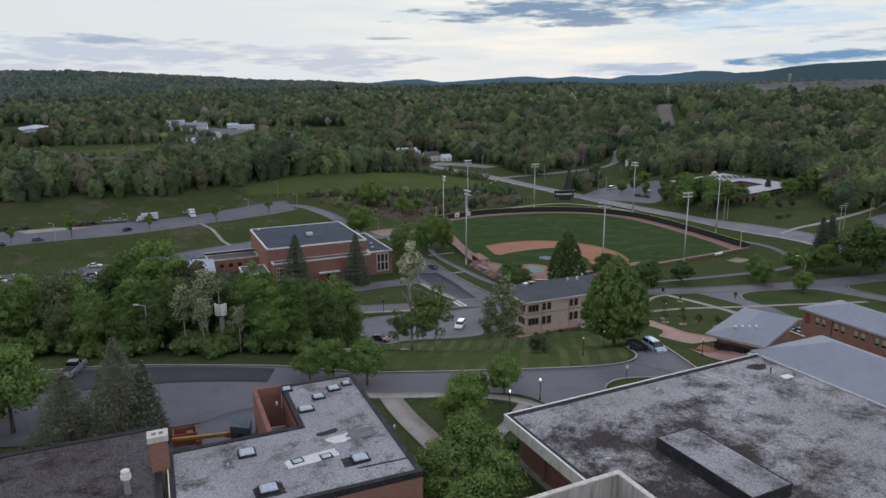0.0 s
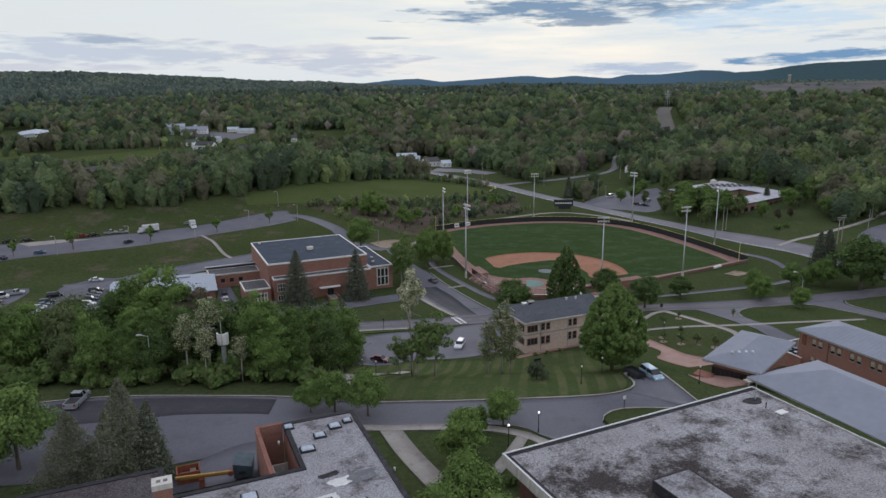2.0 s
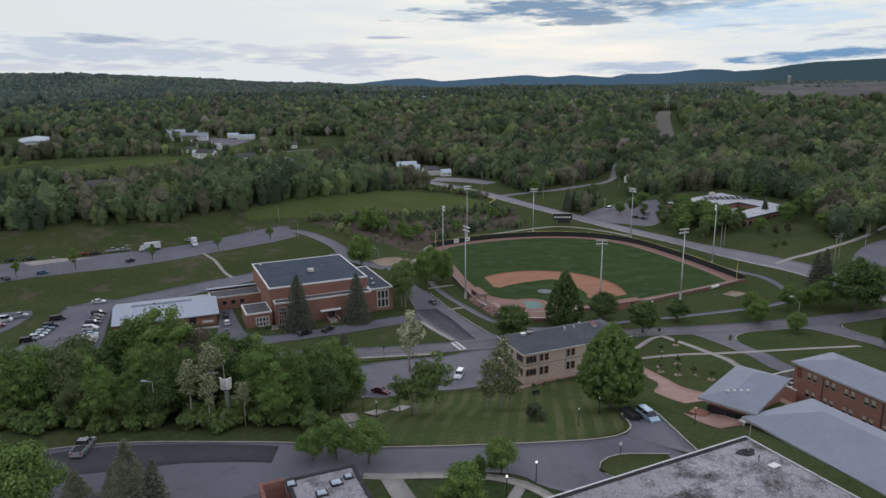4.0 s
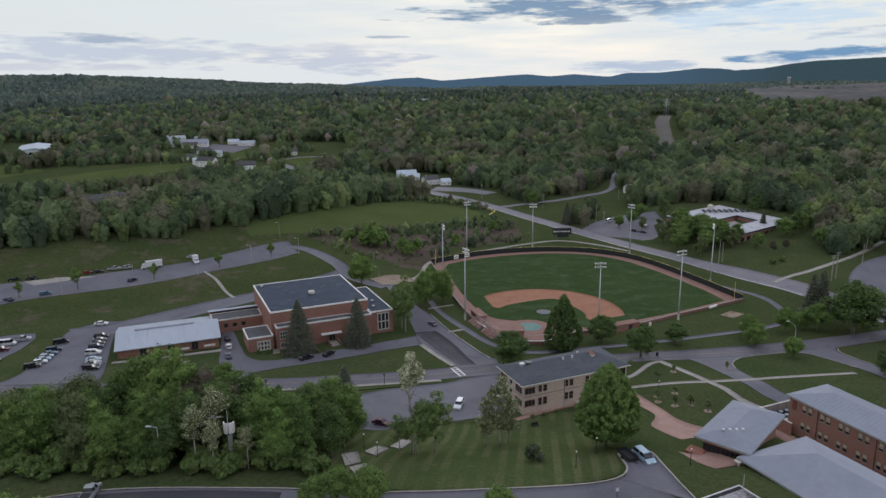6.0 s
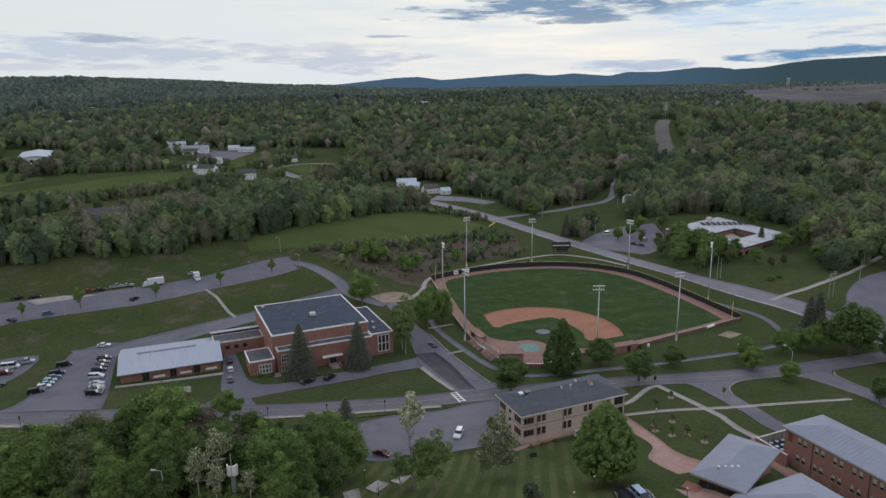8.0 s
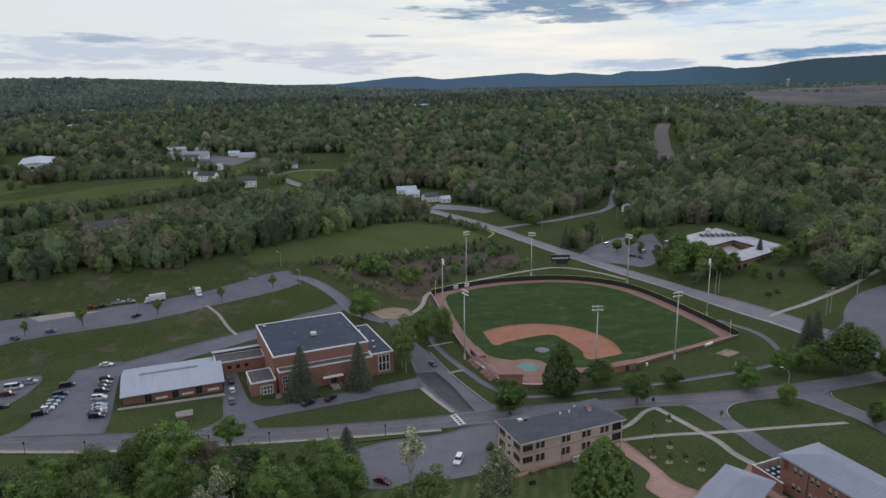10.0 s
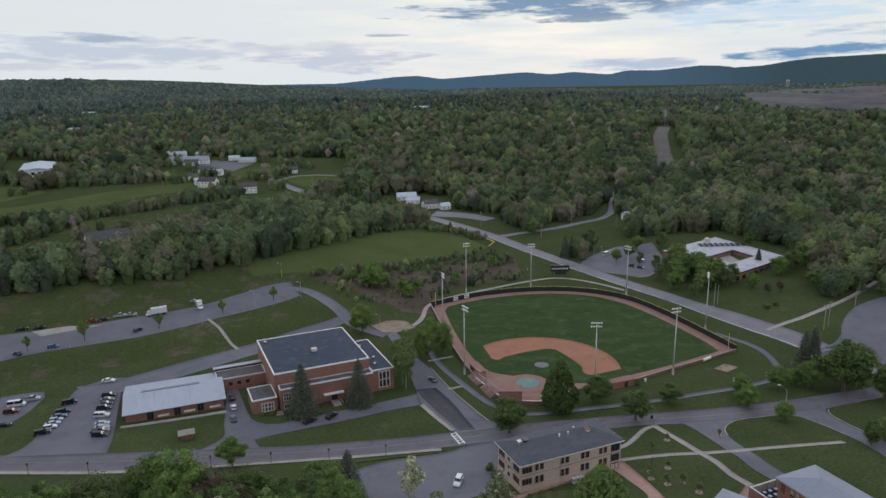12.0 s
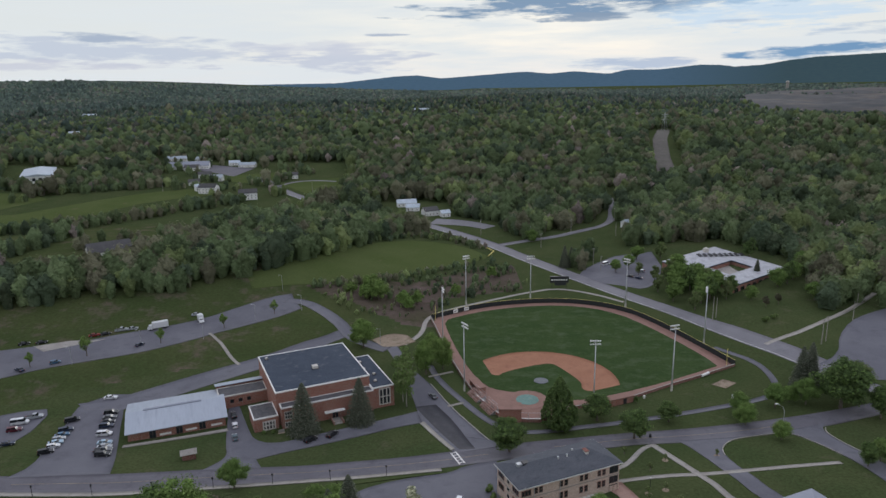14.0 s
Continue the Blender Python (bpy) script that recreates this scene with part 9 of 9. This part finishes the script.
# bare quarry floor on the far hillside
n = 26
qr, qa = np.meshgrid(np.linspace(0, 1, n), np.linspace(0, 2 * math.pi, n))
wob = 1 + 0.16 * np.sin(2 * qa + 0.6) + 0.10 * np.sin(5 * qa + 1.1) + 0.06 * np.sin(9 * qa + 0.3)
qu, qv = 300 * qr * wob * np.cos(qa), 640 * qr * wob * np.sin(qa)
qx, qy = 1215 + 0.86 * qu + 0.50 * qv, 2060 - 0.50 * qu + 0.86 * qv
rise = np.clip((qv + 620) / 1300, 0, 1)
qz = (land(qx, qy) + 1.5) * (1 - rise) + 66.0 * rise + (3.0 * np.sin(qu / 47) * np.sin(qv / 61) + 2.0 * np.sin(qu / 17 + 2) * np.sin(qv / 29)) * np.minimum(1, 3 * (1 - qr))
k = (np.arange(n - 1)[:, None] * n + np.arange(n - 1)[None]).ravel()
tagged(grid_mesh("quarry_floor", np.stack([qx, qy, qz], 2).reshape(-1, 3), np.stack([k, k + 1, k + 1 + n, k + n], 1), [QUARRY], smooth=True), "bare grey and brown quarry ground on the hill", "quarry", kind="structure")

# ---- houses in the valley ----
ROOF_DARK = material("dark_shingle_roof", (0.07, 0.068, 0.07), (0.09, 0.088, 0.09), (0.055, 0.055, 0.056), big=0.4, fine=3.0, bump=0.2, vary=0.2)
SIDING = material("white_siding", (0.72, 0.72, 0.70), (0.77, 0.77, 0.75), (0.5, 0.5, 0.48), big=0.4, fine=3.0, rough=0.7, bump=0.05, vary=0.1)


def cottage(x, y, turn, w, d, h, label, wall=SIDING, roof=ROOF_DARK, rise=None):
    t = thing("house", on_ground(x, y, turn), label, "house", "valley houses")
    rise = rise or d * 0.32
    part("wall", Shape().box(-w / 2, -d / 2, -1.0, w / 2, d / 2, h), wall, t)
    part("gable", Shape().add([(-w / 2, -d / 2, h), (-w / 2, d / 2, h), (-w / 2, 0, h + rise), (w / 2, -d / 2, h), (w / 2, d / 2, h), (w / 2, 0, h + rise)], [(0, 2, 1), (3, 4, 5), (0, 3, 5, 2), (1, 2, 5, 4), (0, 1, 4, 3)]), wall, t)
    o = 0.45
    part("roof", Shape().add([(-w / 2 - o, -d / 2 - o, h - 0.1), (w / 2 + o, -d / 2 - o, h - 0.1), (w / 2 + o, 0, h + rise + 0.15), (-w / 2 - o, 0, h + rise + 0.15), (w / 2 + o, d / 2 + o, h - 0.1), (-w / 2 - o, d / 2 + o, h - 0.1),
                              (-w / 2 - o, -d / 2 - o, h + 0.1), (w / 2 + o, -d / 2 - o, h + 0.1), (w / 2 + o, 0, h + rise + 0.4), (-w / 2 - o, 0, h + rise + 0.4), (w / 2 + o, d / 2 + o, h + 0.1), (-w / 2 - o, d / 2 + o, h + 0.1)],
                             [(3, 2, 1, 0), (5, 4, 2, 3), (6, 7, 8, 9), (9, 8, 10, 11), (0, 1, 7, 6), (4, 5, 11, 10), (1, 2, 8, 7), (2, 4, 10, 8), (3, 0, 6, 9), (5, 3, 9, 11)]), roof, t)
    k = max(2, int(w / 3.2))
    for i in range(k):
        for lv in range(max(1, int(h / 2.9))):
            window(t, "S", -d / 2, -w / 2 + (i + 0.5) * w / k, 0.9 + 2.8 * lv, 1.1, 1.4, WHITE, GLASS, 1, 2, False)
    return t


WHITE_METAL = material("white_metal_roof", (0.36, 0.41, 0.46), (0.42, 0.47, 0.52), (0.32, 0.36, 0.4), big=0.05, fine=0.5, rough=0.5, bump=0.0, vary=0.15)
for x, y, turn, w, d, h, label, roof in (
    (-197, 694, 15, 18, 11, 6.6, "white two-storey farmhouse with dark roof", ROOF_DARK), (-248, 728, -10, 19, 11, 6.4, "white farmhouse with a dark gabled roof", ROOF_DARK), (-262, 742, 30, 11, 8, 4.5, "white cottage with a pale roof", WHITE_METAL),
    (-262, 800, 0, 14, 9, 4.0, "low white house with a pale roof", WHITE_METAL), (-280, 775, 20, 12, 8, 3.6, "low house with a dark roof", ROOF_DARK), (-178, 812, 10, 16, 9, 4.0, "low white house behind trees", ROOF_DARK),
    (-363, 960, 0, 34, 9, 3.6, "long white trailer home", WHITE_METAL), (-330, 958, 0, 22, 8, 3.4, "long white trailer home", WHITE_METAL), (-316, 872, 5, 18, 10, 3.8, "low house with a dark roof", ROOF_DARK),
    (-324, 886, 8, 50, 15, 4.0, "long low building with a grey roof", METAL_ROOF), (-252, 896, 0, 22, 8, 3.4, "white trailer at the yard's edge", WHITE_METAL), (-274, 914, 12, 14, 8, 3.4, "small white house behind the yard", WHITE_METAL),
    (-283, 822, 15, 15, 9, 3.8, "low house with a pale roof by the yard", ROOF_DARK), (-427, 930, 5, 15, 9, 3.6, "pale house among trees", WHITE_METAL), (-632, 1176, 10, 16, 10, 6.0, "white house among trees in the side valley", WHITE_METAL),
    (-606, 1192, 20, 18, 10, 6.0, "white house among trees in the side valley", ROOF_DARK), (-712, 1352, 0, 20, 12, 7.0, "white house among trees in the side valley", WHITE_METAL), (-1084, 2162, 0, 40, 16, 8.0, "pale shed on the wooded slope", WHITE_METAL), (-419, 944, 10, 18, 10, 5.0, "white house among trees", ROOF_DARK), (-10, 596, 25, 13, 9, 4.2, "white house with a brown roof near the junction", ROOF_DARK),
    (-33, 642, 10, 18, 9, 3.6, "low pale house near the junction", WHITE_METAL), (-26, 618, 0, 12, 8, 3.4, "low pale house near the junction", WHITE_METAL), (3, 590, 20, 8, 7, 3.2, "small white garage near the junction", WHITE_METAL),
    (146, 524, 35, 12, 6, 3.2, "small white building by the side road", WHITE_METAL), (292, 532, -15, 17, 6, 3.2, "white trailer home in a clearing", WHITE_METAL), (-203, 408, 35, 24, 14, 4.2, "house with a broad dark roof behind the wood", ROOF_DARK),
    (276, 1428, 0, 18, 12, 8.0, "white house on the wooded hill", ROOF_DARK), (-52, 1880, 10, 40, 16, 9.0, "pale farmhouse on the far ridge", WHITE_METAL), (60, 1900, 0, 26, 12, 6.0, "low farm building on the far ridge", WHITE_METAL),
):
    cottage(x, y, turn, w, d, h, label, SIDING, roof)
big = thing("warehouse", on_ground(-478, 816, 27), "large pale blue-white warehouse at the wood's edge", "warehouse")
part("wall", Shape().box(-17, -44, -4, 17, 44, 6), SIDING, big)
part("roof", Shape().add([(-17.8, -44.8, 6), (17.8, -44.8, 6), (17.8, 44.8, 6), (-17.8, 44.8, 6), (0, -44.8, 8.6), (0, 44.8, 8.6)], [(0, 4, 5, 3), (1, 2, 5, 4), (0, 1, 4), (2, 3, 5), (3, 2, 1, 0)]), WHITE_METAL, big)
for i in range(4):
    window(big, "S", -44, -10 + 6.5 * i, 0.5, 3.4, 3.4, DARKMETAL, GLASS, 1, 1, False, 0.2, "loading_door")
tower = thing("water_tower", pose(1357, 2756, 73), "pale concrete silo tower above the quarry", "tower")
part("shaft", Shape().tube([(0, 0, -30), (0, 0, 17)], [5.5, 5.5], 14), CONCRETE, tower)
part("cap", Shape().tube([(0, 0, 17), (0, 0, 20)], [6.2, 4.5], 14), FASCIA, tower)
# bare strip under the power line, with its pylon
ribbon("power_line_strip", [(239, 715), (276, 860), (318, 1005), (352, 1100), (383, 1195)], 20, BARE, 0.4, "bare brown strip cut through the wood", "dirt strip", 0)
pyl = thing("pylon", on_ground(383, 1190, 20), "pale steel lattice pylon over the wood", "pylon")
for s in (-1, 1):
    for e in (-1, 1):
        part("leg", Shape().tube([(3.4 * s, 3.4 * e, -1), (1.0 * s, 1.0 * e, 22), (0.5 * s, 0.5 * e, 30)], [0.3, 0.25, 0.2], 5), GALV, pyl)
for z in (18, 22, 26):
    part("cross_arm", Shape().box(-7, -0.3, z - 0.25, 7, 0.3, z + 0.25), GALV, pyl)
